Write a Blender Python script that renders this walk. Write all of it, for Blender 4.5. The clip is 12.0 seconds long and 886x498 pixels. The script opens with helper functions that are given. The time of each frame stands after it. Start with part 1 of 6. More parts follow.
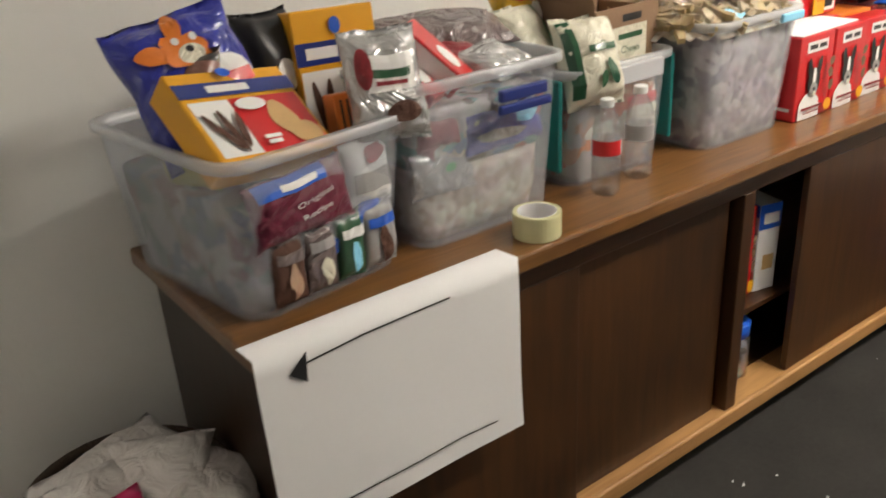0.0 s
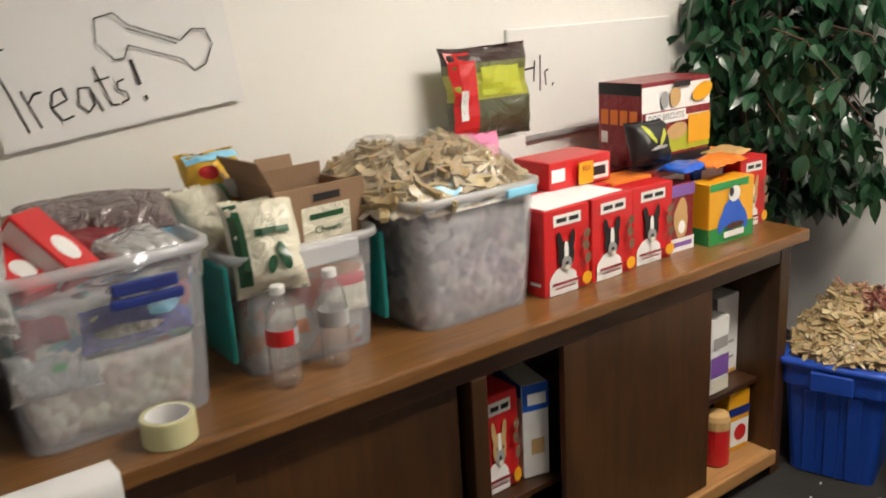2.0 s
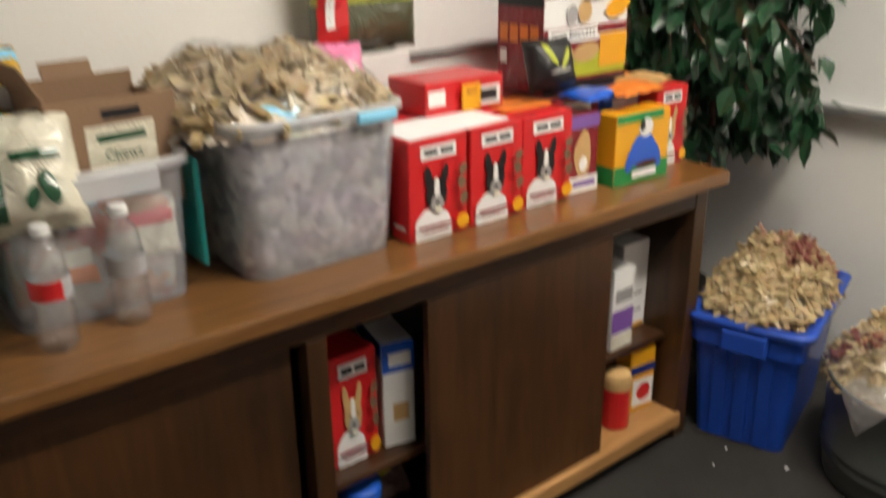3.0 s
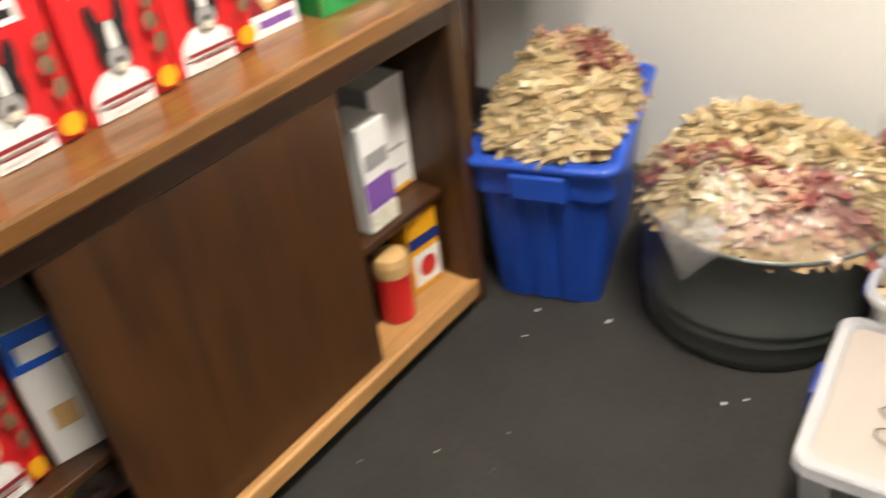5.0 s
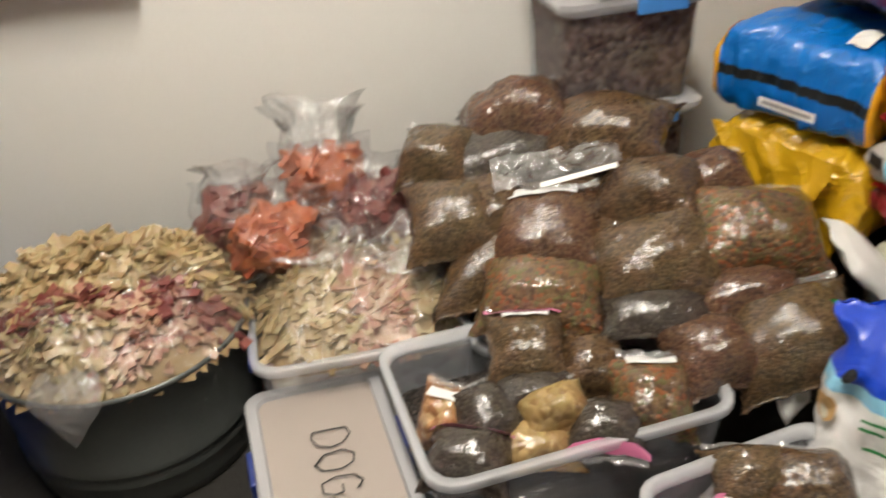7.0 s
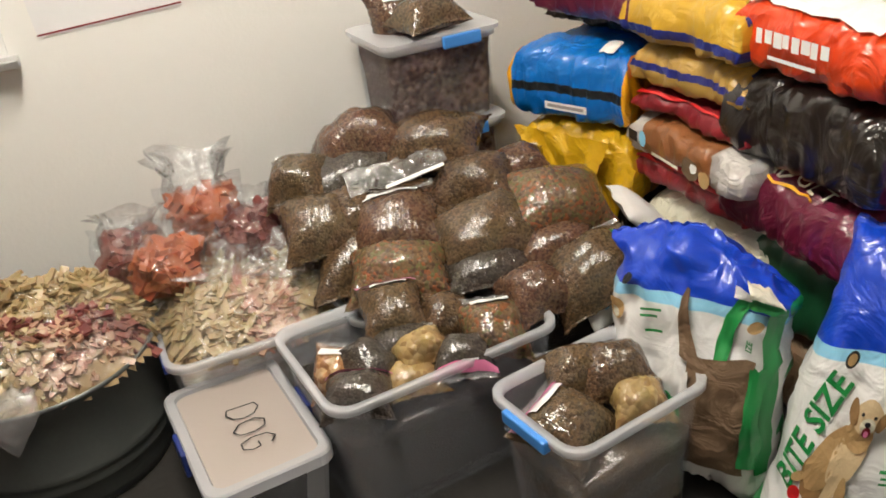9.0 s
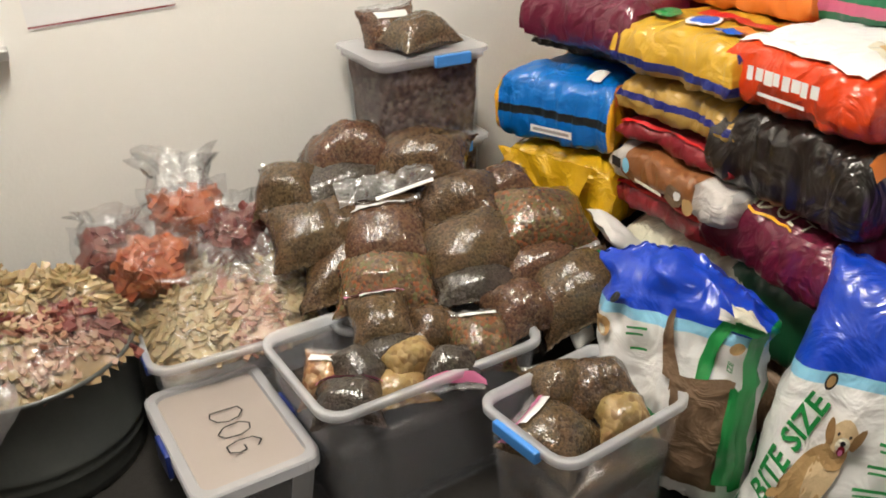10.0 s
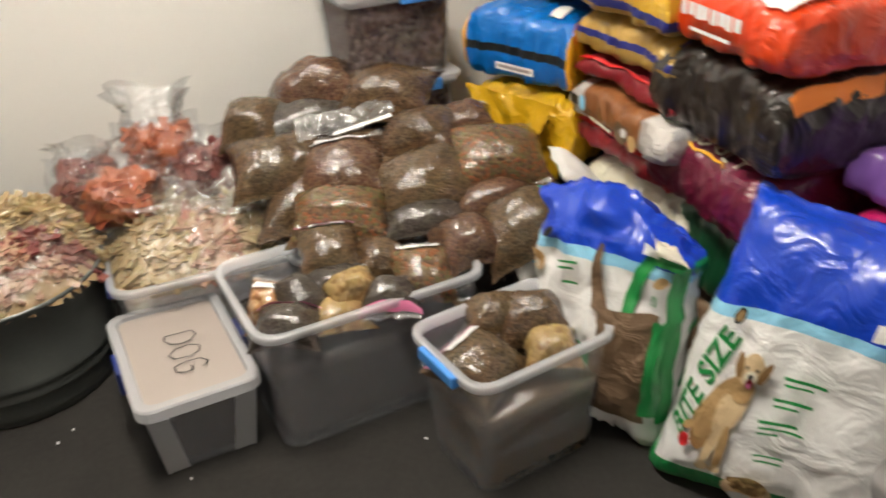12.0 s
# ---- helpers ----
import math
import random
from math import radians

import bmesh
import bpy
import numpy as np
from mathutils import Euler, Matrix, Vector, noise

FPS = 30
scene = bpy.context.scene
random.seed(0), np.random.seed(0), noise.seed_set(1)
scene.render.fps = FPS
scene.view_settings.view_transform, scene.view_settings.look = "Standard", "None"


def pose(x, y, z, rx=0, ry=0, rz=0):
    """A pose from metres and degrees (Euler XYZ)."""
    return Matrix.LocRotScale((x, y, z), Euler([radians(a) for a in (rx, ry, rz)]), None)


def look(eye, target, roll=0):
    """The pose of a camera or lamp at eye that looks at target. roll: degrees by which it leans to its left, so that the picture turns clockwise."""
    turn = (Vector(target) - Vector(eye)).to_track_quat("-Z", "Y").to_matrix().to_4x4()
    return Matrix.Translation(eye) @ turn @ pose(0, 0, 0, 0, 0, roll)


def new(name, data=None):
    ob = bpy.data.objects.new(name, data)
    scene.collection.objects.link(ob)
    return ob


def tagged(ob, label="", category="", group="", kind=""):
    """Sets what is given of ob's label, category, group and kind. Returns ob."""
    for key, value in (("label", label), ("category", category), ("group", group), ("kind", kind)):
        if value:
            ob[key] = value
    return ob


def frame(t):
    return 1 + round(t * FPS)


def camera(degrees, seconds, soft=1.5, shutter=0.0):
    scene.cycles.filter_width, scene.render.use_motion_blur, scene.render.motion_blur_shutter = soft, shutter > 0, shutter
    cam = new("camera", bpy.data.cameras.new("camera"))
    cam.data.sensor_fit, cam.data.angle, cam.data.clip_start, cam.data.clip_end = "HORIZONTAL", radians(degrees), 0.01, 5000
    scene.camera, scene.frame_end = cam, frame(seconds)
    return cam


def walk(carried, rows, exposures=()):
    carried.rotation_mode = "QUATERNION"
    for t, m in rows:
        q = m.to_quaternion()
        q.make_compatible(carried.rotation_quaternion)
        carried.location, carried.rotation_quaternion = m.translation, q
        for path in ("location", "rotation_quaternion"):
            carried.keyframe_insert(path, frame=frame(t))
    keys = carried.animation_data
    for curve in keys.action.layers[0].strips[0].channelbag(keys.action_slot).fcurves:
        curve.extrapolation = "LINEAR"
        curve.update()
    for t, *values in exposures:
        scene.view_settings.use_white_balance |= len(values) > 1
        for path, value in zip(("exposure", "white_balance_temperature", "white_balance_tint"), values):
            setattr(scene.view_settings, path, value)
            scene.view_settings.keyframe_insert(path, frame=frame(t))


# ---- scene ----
cam = camera(54.8, 12.0, soft=1.7, shutter=0.6)
PATH = [
    (0, (0.417, 0.118, 1.477), (1.482, 1.592, 0.644), -3.5),
    (0.5, (0.542, 0.077, 1.492), (1.617, 1.566, 0.698), -3.1),
    (1, (0.732, 0.073, 1.505), (1.968, 1.454, 0.754), -2.1),
    (1.5, (0.889, -0.025, 1.496), (2.125, 1.393, 0.817), -2.5),
    (2, (1.062, -0.146, 1.507), (2.191, 1.41, 0.954), -3.4),
    (2.5, (1.234, -0.147, 1.489), (2.361, 1.415, 0.951), -4.5),
    (3, (1.431, -0.031, 1.436), (2.595, 1.423, 0.708), -0.7),
    (3.2, (1.487, -0.001, 1.422), (2.617, 1.41, 0.567), -0.9),
    (4.8, (2.001, 0.22, 1.31), (3.158, 1.382, 0.165), -7.0),
    (5, (2.035, 0.24, 1.306), (3.283, 1.293, 0.151), -6.6),
    (5.5, (2.093, 0.339, 1.325), (3.568, 1.031, 0.166), -4.5),
    (6, (2.126, 0.342, 1.3), (3.747, 0.684, 0.18), -4.6),
    (6.5, (2.158, 0.346, 1.285), (3.8, 0.301, 0.144), -2.9),
    (7, (2.127, 0.278, 1.298), (3.788, -0.026, 0.23), -3.9),
    (7.5, (1.986, 0.268, 1.327), (3.661, -0.115, 0.318), -3.2),
    (7.7, (1.903, 0.266, 1.344), (3.568, -0.117, 0.317), -4.0),
    (9.3, (1.712, 0.443, 1.312), (3.354, -0.232, 0.391), -7.1),
    (9.5, (1.712, 0.472, 1.313), (3.337, -0.222, 0.376), -6.6),
    (10, (1.726, 0.527, 1.32), (3.335, -0.263, 0.433), -1.9),
    (10.5, (1.768, 0.535, 1.32), (3.364, -0.229, 0.388), 2.0),
    (11, (1.69, 0.491, 1.328), (3.297, -0.196, 0.357), 2.6),
    (11.5, (1.634, 0.412, 1.315), (3.273, -0.179, 0.333), 0.0),
    (12, (1.572, 0.323, 1.304), (3.186, -0.318, 0.313), -3.1),
]
EXPOSURES = [(0.0, 0.14), (0.5, 0.3), (1.0, 0.25), (1.5, 0.15), (2.0, -0.1), (3.0, -0.22), (4.0, 0.25), (5.0, 0.65), (5.5, 0.4), (6.0, 0.1), (7.0, -0.15), (7.5, 0.0), (8.0, -0.05), (9.5, -0.12), (11.0, -0.05), (12.0, 0.0)]
walk(cam, [(t, look(eye, target, roll)) for t, eye, target, roll in PATH], EXPOSURES)

# ---- world and large lights ----
world = bpy.data.worlds.new("world")
world.use_nodes = True
world.node_tree.nodes["Background"].inputs["Color"].default_value = (0.9, 0.93, 1.0, 1)
world.node_tree.nodes["Background"].inputs["Strength"].default_value = 0.02
scene.world = world
LAMP_POWER = 62.0
ROOM_X0, ROOM_X1, ROOM_Y0, ROOM_Y1, ROOM_H = -2.6, 4.08, -1.5, 1.78, 2.55


# ---- materials ----
def material(name, color=(0.8, 0.8, 0.8), rough=0.5, metal=0.0, coat=0.0, vary=0.12, scale=9.0, bump=0.0, bump_scale=120.0, spec=0.5, coat_rough=0.12, wrinkle=0.0, wrinkle_scale=18.0):
    """A painted, printed or moulded surface: colour with two scales of variation, fine relief, and large wrinkles in its coat."""
    m = bpy.data.materials.new(name)
    m.use_nodes = True
    nt = m.node_tree
    b = nt.nodes["Principled BSDF"]
    co = nt.nodes.new("ShaderNodeTexCoord")
    big, small, mix, ramp = (nt.nodes.new(k) for k in ("ShaderNodeTexNoise", "ShaderNodeTexNoise", "ShaderNodeMath", "ShaderNodeMix"))
    big.inputs["Scale"].default_value, small.inputs["Scale"].default_value = scale, scale * 14
    big.inputs["Detail"].default_value = 4
    nt.links.new(co.outputs["Object"], big.inputs["Vector"])
    nt.links.new(co.outputs["Object"], small.inputs["Vector"])
    mix.operation = "MULTIPLY_ADD"
    mix.inputs[1].default_value = 0.65
    nt.links.new(big.outputs["Fac"], mix.inputs[0])
    half = nt.nodes.new("ShaderNodeMath")
    half.operation = "MULTIPLY"
    half.inputs[1].default_value = 0.35
    nt.links.new(small.outputs["Fac"], half.inputs[0])
    nt.links.new(half.outputs[0], mix.inputs[2])
    ramp.data_type = "RGBA"
    lo, hi = [c * (1 - vary) for c in color], [min(1, c * (1 + vary)) for c in color]
    ramp.inputs["A"].default_value, ramp.inputs["B"].default_value = (*lo, 1), (*hi, 1)
    nt.links.new(mix.outputs[0], ramp.inputs["Factor"])
    nt.links.new(ramp.outputs["Result"], b.inputs["Base Color"])
    b.inputs["Roughness"].default_value, b.inputs["Metallic"].default_value = rough, metal
    b.inputs["Specular IOR Level"].default_value = spec
    b.inputs["Coat Weight"].default_value, b.inputs["Coat Roughness"].default_value = coat, coat_rough
    if bump:
        n, bp = nt.nodes.new("ShaderNodeTexNoise"), nt.nodes.new("ShaderNodeBump")
        n.inputs["Scale"].default_value = bump_scale
        n.inputs["Detail"].default_value = 3
        nt.links.new(co.outputs["Object"], n.inputs["Vector"])
        nt.links.new(n.outputs["Fac"], bp.inputs["Height"])
        bp.inputs["Strength"].default_value, bp.inputs["Distance"].default_value = bump, 0.01
        nt.links.new(bp.outputs["Normal"], b.inputs["Normal"])
    if wrinkle:
        n, bp = nt.nodes.new("ShaderNodeTexNoise"), nt.nodes.new("ShaderNodeBump")
        n.inputs["Scale"].default_value, n.inputs["Detail"].default_value, n.inputs["Distortion"].default_value = wrinkle_scale, 3, 1.2
        nt.links.new(co.outputs["Object"], n.inputs["Vector"])
        nt.links.new(n.outputs["Fac"], bp.inputs["Height"])
        bp.inputs["Strength"].default_value, bp.inputs["Distance"].default_value = wrinkle, 0.03
        nt.links.new(bp.outputs["Normal"], b.inputs["Coat Normal"])
        if not bump:
            nt.links.new(bp.outputs["Normal"], b.inputs["Normal"])
    return m


def kibble(name, colors, size=185.0, coat=0.9, warp=0.0):
    """Loose pellets behind a thin glossy film: cells of several colours with relief, and a wrinkled clear coat."""
    m = bpy.data.materials.new(name)
    m.use_nodes = True
    nt = m.node_tree
    b = nt.nodes["Principled BSDF"]
    co, cell, ramp, bp = (nt.nodes.new(k) for k in ("ShaderNodeTexCoord", "ShaderNodeTexVoronoi", "ShaderNodeValToRGB", "ShaderNodeBump"))
    cell.inputs["Scale"].default_value = size
    nt.links.new(co.outputs["Object"], cell.inputs["Vector"])
    if warp:
        wn, wm = nt.nodes.new("ShaderNodeTexNoise"), nt.nodes.new("ShaderNodeVectorMath")
        wn.inputs["Scale"].default_value, wn.inputs["Detail"].default_value = 22, 3
        wm.operation = "MULTIPLY_ADD"
        wm.inputs[1].default_value = (warp, warp, warp * 0.6)
        nt.links.new(co.outputs["Object"], wn.inputs["Vector"])
        nt.links.new(wn.outputs["Color"], wm.inputs[0])
        nt.links.new(co.outputs["Object"], wm.inputs[2])
        nt.links.new(wm.outputs["Vector"], cell.inputs["Vector"])
    sep = nt.nodes.new("ShaderNodeSeparateColor")
    nt.links.new(cell.outputs["Color"], sep.inputs["Color"])
    nt.links.new(sep.outputs["Red"], ramp.inputs["Fac"])
    ramp.color_ramp.interpolation = "CONSTANT"
    els = ramp.color_ramp.elements
    els[0].color = (*colors[0], 1)
    for n, c in enumerate(colors[1:], 1):
        e = els[1] if n == 1 else els.new(n / len(colors))
        e.position, e.color = n / len(colors), (*c, 1)
    dark = nt.nodes.new("ShaderNodeMix")
    dark.data_type, dark.blend_type = "RGBA", "MULTIPLY"
    nt.links.new(ramp.outputs["Color"], dark.inputs["A"])
    shade = nt.nodes.new("ShaderNodeTexNoise")
    shade.inputs["Scale"].default_value = 14
    nt.links.new(co.outputs["Object"], shade.inputs["Vector"])
    nt.links.new(shade.outputs["Color"], dark.inputs["B"])
    dark.inputs["Factor"].default_value = 0.35
    nt.links.new(dark.outputs["Result"], b.inputs["Base Color"])
    inv = nt.nodes.new("ShaderNodeMath")
    inv.operation = "SUBTRACT"
    inv.inputs[0].default_value = 1
    nt.links.new(cell.outputs["Distance"], inv.inputs[1])
    nt.links.new(inv.outputs[0], bp.inputs["Height"])
    bp.inputs["Strength"].default_value, bp.inputs["Distance"].default_value = 0.9, 0.006
    nt.links.new(bp.outputs["Normal"], b.inputs["Normal"])
    b.inputs["Roughness"].default_value = 0.75
    b.inputs["Coat Weight"].default_value, b.inputs["Coat Roughness"].default_value = min(1.0, coat * 1.1), 0.1
    b.inputs["Specular IOR Level"].default_value = 0.2
    b.inputs["Coat IOR"].default_value = 1.72
    n, wb = nt.nodes.new("ShaderNodeTexNoise"), nt.nodes.new("ShaderNodeBump")
    n.inputs["Scale"].default_value, n.inputs["Detail"].default_value, n.inputs["Distortion"].default_value = 26, 4, 1.5
    mp = nt.nodes.new("ShaderNodeMapping")
    mp.inputs["Scale"].default_value = (2.6, 0.55, 1.0)
    nt.links.new(co.outputs["Object"], mp.inputs["Vector"])
    nt.links.new(mp.outputs["Vector"], n.inputs["Vector"])
    nt.links.new(n.outputs["Fac"], wb.inputs["Height"])
    wb.inputs["Strength"].default_value, wb.inputs["Distance"].default_value = 0.6, 0.007
    kb = nt.nodes.new("ShaderNodeBump")
    kb.inputs["Strength"].default_value, kb.inputs["Distance"].default_value = 0.16, 0.0016
    nt.links.new(inv.outputs[0], kb.inputs["Height"])
    nt.links.new(kb.outputs["Normal"], wb.inputs["Normal"])
    nt.links.new(wb.outputs["Normal"], b.inputs["Coat Normal"])
    return m


def pieces(name, colors, rough=0.6, coat=0.25):
    """Loose pieces, each of its own shade."""
    m = bpy.data.materials.new(name)
    m.use_nodes = True
    nt = m.node_tree
    b = nt.nodes["Principled BSDF"]
    geo, ramp, co, n, mix, bp = (nt.nodes.new(k) for k in ("ShaderNodeNewGeometry", "ShaderNodeValToRGB", "ShaderNodeTexCoord", "ShaderNodeTexNoise", "ShaderNodeMix", "ShaderNodeBump"))
    nt.links.new(geo.outputs["Random Per Island"], ramp.inputs["Fac"])
    els = ramp.color_ramp.elements
    els[0].color = (*colors[0], 1)
    els[1].color = (*colors[-1], 1)
    for k, c in enumerate(colors[1:-1], 1):
        els.new(k / (len(colors) - 1)).color = (*c, 1)
    n.inputs["Scale"].default_value = 60
    nt.links.new(co.outputs["Object"], n.inputs["Vector"])
    mix.data_type, mix.blend_type = "RGBA", "MULTIPLY"
    mix.inputs["Factor"].default_value = 0.3
    nt.links.new(ramp.outputs["Color"], mix.inputs["A"])
    nt.links.new(n.outputs["Color"], mix.inputs["B"])
    nt.links.new(mix.outputs["Result"], b.inputs["Base Color"])
    nt.links.new(n.outputs["Fac"], bp.inputs["Height"])
    bp.inputs["Strength"].default_value, bp.inputs["Distance"].default_value = 0.4, 0.004
    nt.links.new(bp.outputs["Normal"], b.inputs["Normal"])
    b.inputs["Roughness"].default_value, b.inputs["Coat Weight"].default_value, b.inputs["Coat Roughness"].default_value = rough, coat, 0.2
    return m


def banded(name, stops, axis="Z", rough=0.35, coat=0.5, side=None, arch=0.0, wrinkle=0.6):
    """A printed sack: bands of colour along one axis of its own box, as (where the band starts, colour); side: a colour for the outer edges."""
    m = material(name, (0.5, 0.5, 0.5), rough, coat=coat, wrinkle=wrinkle, wrinkle_scale=11)
    nt = m.node_tree
    b = nt.nodes["Principled BSDF"]
    co, sep, ramp = (nt.nodes.new(k) for k in ("ShaderNodeTexCoord", "ShaderNodeSeparateXYZ", "ShaderNodeValToRGB"))
    nt.links.new(co.outputs["Generated"], sep.inputs["Vector"])
    value = sep.outputs[axis]
    off = nt.nodes.new("ShaderNodeMath")
    off.operation = "SUBTRACT"
    off.inputs[1].default_value = 0.5
    nt.links.new(sep.outputs["X"], off.inputs[0])
    away = nt.nodes.new("ShaderNodeMath")
    away.operation = "ABSOLUTE"
    nt.links.new(off.outputs[0], away.inputs[0])
    if arch:
        sq, add = nt.nodes.new("ShaderNodeMath"), nt.nodes.new("ShaderNodeMath")
        sq.operation, add.operation = "MULTIPLY", "MULTIPLY_ADD"
        nt.links.new(away.outputs[0], sq.inputs[0])
        nt.links.new(away.outputs[0], sq.inputs[1])
        nt.links.new(sq.outputs[0], add.inputs[0])
        add.inputs[1].default_value = arch
        nt.links.new(value, add.inputs[2])
        value = add.outputs[0]
    nt.links.new(value, ramp.inputs["Fac"])
    ramp.color_ramp.interpolation = "CONSTANT"
    els = ramp.color_ramp.elements
    els[0].color = (*stops[0][1], 1)
    els[1].position, els[1].color = stops[1][0], (*stops[1][1], 1)
    for p, c in stops[2:]:
        els.new(p).color = (*c, 1)
    out = ramp.outputs["Color"]
    if side:
        cut, mix = nt.nodes.new("ShaderNodeMath"), nt.nodes.new("ShaderNodeMix")
        cut.operation = "GREATER_THAN"
        cut.inputs[1].default_value = side[0]
        nt.links.new(away.outputs[0], cut.inputs[0])
        mix.data_type = "RGBA"
        nt.links.new(cut.outputs[0], mix.inputs["Factor"])
        nt.links.new(out, mix.inputs["A"])
        mix.inputs["B"].default_value = (*side[1], 1)
        out = mix.outputs["Result"]
    nt.links.new(out, b.inputs["Base Color"])
    return m


def see_through(name, color, veil, rough=0.15, gloss=0.5, wrinkle=0.0, scale=20.0, shine=0.05):
    """Thin plastic: partly clear, partly a milky glossy sheet."""
    m = bpy.data.materials.new(name)
    m.use_nodes = True
    nt = m.node_tree
    b, out = nt.nodes["Principled BSDF"], nt.nodes["Material Output"]
    b.inputs["Base Color"].default_value = (*color, 1)
    b.inputs["Roughness"].default_value = rough
    b.inputs["Specular IOR Level"].default_value = gloss
    clear, mix, fres, add = (nt.nodes.new(k) for k in ("ShaderNodeBsdfTransparent", "ShaderNodeMixShader", "ShaderNodeLayerWeight", "ShaderNodeMath"))
    clear.inputs["Color"].default_value = (0.97, 0.98, 0.99, 1)
    gl, mix2 = nt.nodes.new("ShaderNodeBsdfGlossy"), nt.nodes.new("ShaderNodeMixShader")
    gl.inputs["Roughness"].default_value = rough
    co, n, bp = (nt.nodes.new(k) for k in ("ShaderNodeTexCoord", "ShaderNodeTexNoise", "ShaderNodeBump"))
    n.inputs["Scale"].default_value, n.inputs["Detail"].default_value, n.inputs["Distortion"].default_value = scale, 4, 1.4
    nt.links.new(co.outputs["Object"], n.inputs["Vector"])
    nt.links.new(n.outputs["Fac"], bp.inputs["Height"])
    bp.inputs["Strength"].default_value, bp.inputs["Distance"].default_value = max(wrinkle * 0.6, 0.01), 0.014
    for node in (b, gl, fres):
        nt.links.new(bp.outputs["Normal"], node.inputs["Normal"])
    mix.inputs["Fac"].default_value = veil
    nt.links.new(clear.outputs[0], mix.inputs[1])
    nt.links.new(b.outputs[0], mix.inputs[2])
    fres.inputs["Blend"].default_value = 0.5
    add.operation = "POWER"
    add.inputs[1].default_value = 3.0
    nt.links.new(fres.outputs["Facing"], add.inputs[0])
    amount = nt.nodes.new("ShaderNodeMath")
    amount.operation = "MULTIPLY_ADD"
    amount.inputs[1].default_value, amount.inputs[2].default_value = shine * 4, shine
    nt.links.new(add.outputs[0], amount.inputs[0])
    nt.links.new(amount.outputs[0], mix2.inputs["Fac"])
    nt.links.new(mix.outputs[0], mix2.inputs[1])
    nt.links.new(gl.outputs[0], mix2.inputs[2])
    nt.links.new(mix2.outputs[0], out.inputs["Surface"])
    return m


def wood(name, dark, light, rough=0.4, axis=(1.2, 14, 14), coat=0.15):
    m = bpy.data.materials.new(name)
    m.use_nodes = True
    nt = m.node_tree
    b = nt.nodes["Principled BSDF"]
    co, mp, n, n2, ramp, bp, mix = (nt.nodes.new(k) for k in ("ShaderNodeTexCoord", "ShaderNodeMapping", "ShaderNodeTexNoise", "ShaderNodeTexNoise", "ShaderNodeValToRGB", "ShaderNodeBump", "ShaderNodeMath"))
    mp.inputs["Scale"].default_value = axis
    nt.links.new(co.outputs["Object"], mp.inputs["Vector"])
    n.inputs["Scale"].default_value, n.inputs["Detail"].default_value, n.inputs["Distortion"].default_value = 4, 8, 0.6
    nt.links.new(mp.outputs[0], n.inputs["Vector"])
    n2.inputs["Scale"].default_value, n2.inputs["Detail"].default_value = 2.2, 3
    nt.links.new(co.outputs["Object"], n2.inputs["Vector"])
    mix.operation = "MULTIPLY_ADD"
    mix.inputs[1].default_value = 0.6
    nt.links.new(n2.outputs["Fac"], mix.inputs[0])
    h = nt.nodes.new("ShaderNodeMath")
    h.operation = "MULTIPLY"
    h.inputs[1].default_value = 0.5
    nt.links.new(n.outputs["Fac"], h.inputs[0])
    nt.links.new(h.outputs[0], mix.inputs[2])
    nt.links.new(mix.outputs[0], ramp.inputs["Fac"])
    ramp.color_ramp.elements[0].position, ramp.color_ramp.elements[0].color = 0.36, (*dark, 1)
    ramp.color_ramp.elements[1].position, ramp.color_ramp.elements[1].color = 0.72, (*light, 1)
    nt.links.new(ramp.outputs[0], b.inputs["Base Color"])
    nt.links.new(n.outputs["Fac"], bp.inputs["Height"])
    bp.inputs["Strength"].default_value, bp.inputs["Distance"].default_value = 0.12, 0.004
    nt.links.new(bp.outputs[0], b.inputs["Normal"])
    b.inputs["Roughness"].default_value, b.inputs["Coat Weight"].default_value = rough, coat
    return m


def carpet(name):
    m = material(name, (0.05, 0.047, 0.044), 0.92, vary=0.45, scale=5, bump=0.8, bump_scale=420, spec=0.15)
    return m


M = {
    "wall": material("wall_paint", (0.84, 0.83, 0.80), 0.55, vary=0.03, scale=2.5, bump=0.06, bump_scale=90),
    "ceiling": material("ceiling_tile", (0.8, 0.8, 0.78), 0.9, vary=0.06, scale=30, bump=0.4, bump_scale=160),
    "carpet": carpet("carpet"),
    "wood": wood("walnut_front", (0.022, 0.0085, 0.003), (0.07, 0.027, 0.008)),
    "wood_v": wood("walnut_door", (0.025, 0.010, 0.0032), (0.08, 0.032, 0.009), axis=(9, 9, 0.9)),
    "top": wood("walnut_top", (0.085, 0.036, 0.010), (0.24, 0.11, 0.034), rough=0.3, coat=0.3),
    "raw": wood("bare_edge", (0.28, 0.135, 0.045), (0.5, 0.27, 0.1), rough=0.5),
    # near-black for recessed cabinet parts, with their shade put into the colour
    "dark": material("shaded_inside", (0.012, 0.010, 0.009), 0.7),
    "paper": material("paper", (0.80, 0.80, 0.81), 0.7, vary=0.04, scale=6),
    "ink": material("marker_ink", (0.02, 0.02, 0.022), 0.6),
    "clear": see_through("clear_bin_plastic", (0.84, 0.86, 0.93), 0.145, 0.22, 0.4, 0.05, 9, 0.028),
    "clear_rim": see_through("milky_rim_plastic", (0.86, 0.88, 0.92), 0.38, 0.3, 0.4, 0.05, 9, 0.05),
    "lid": see_through("frosted_lid_plastic", (0.76, 0.76, 0.79), 0.42, 0.4, 0.4, 0.06, 14, 0.04),
    "film": see_through("clear_film", (0.9, 0.9, 0.92), 0.02, 0.08, 0.6, 1.1, 30, 0.085),
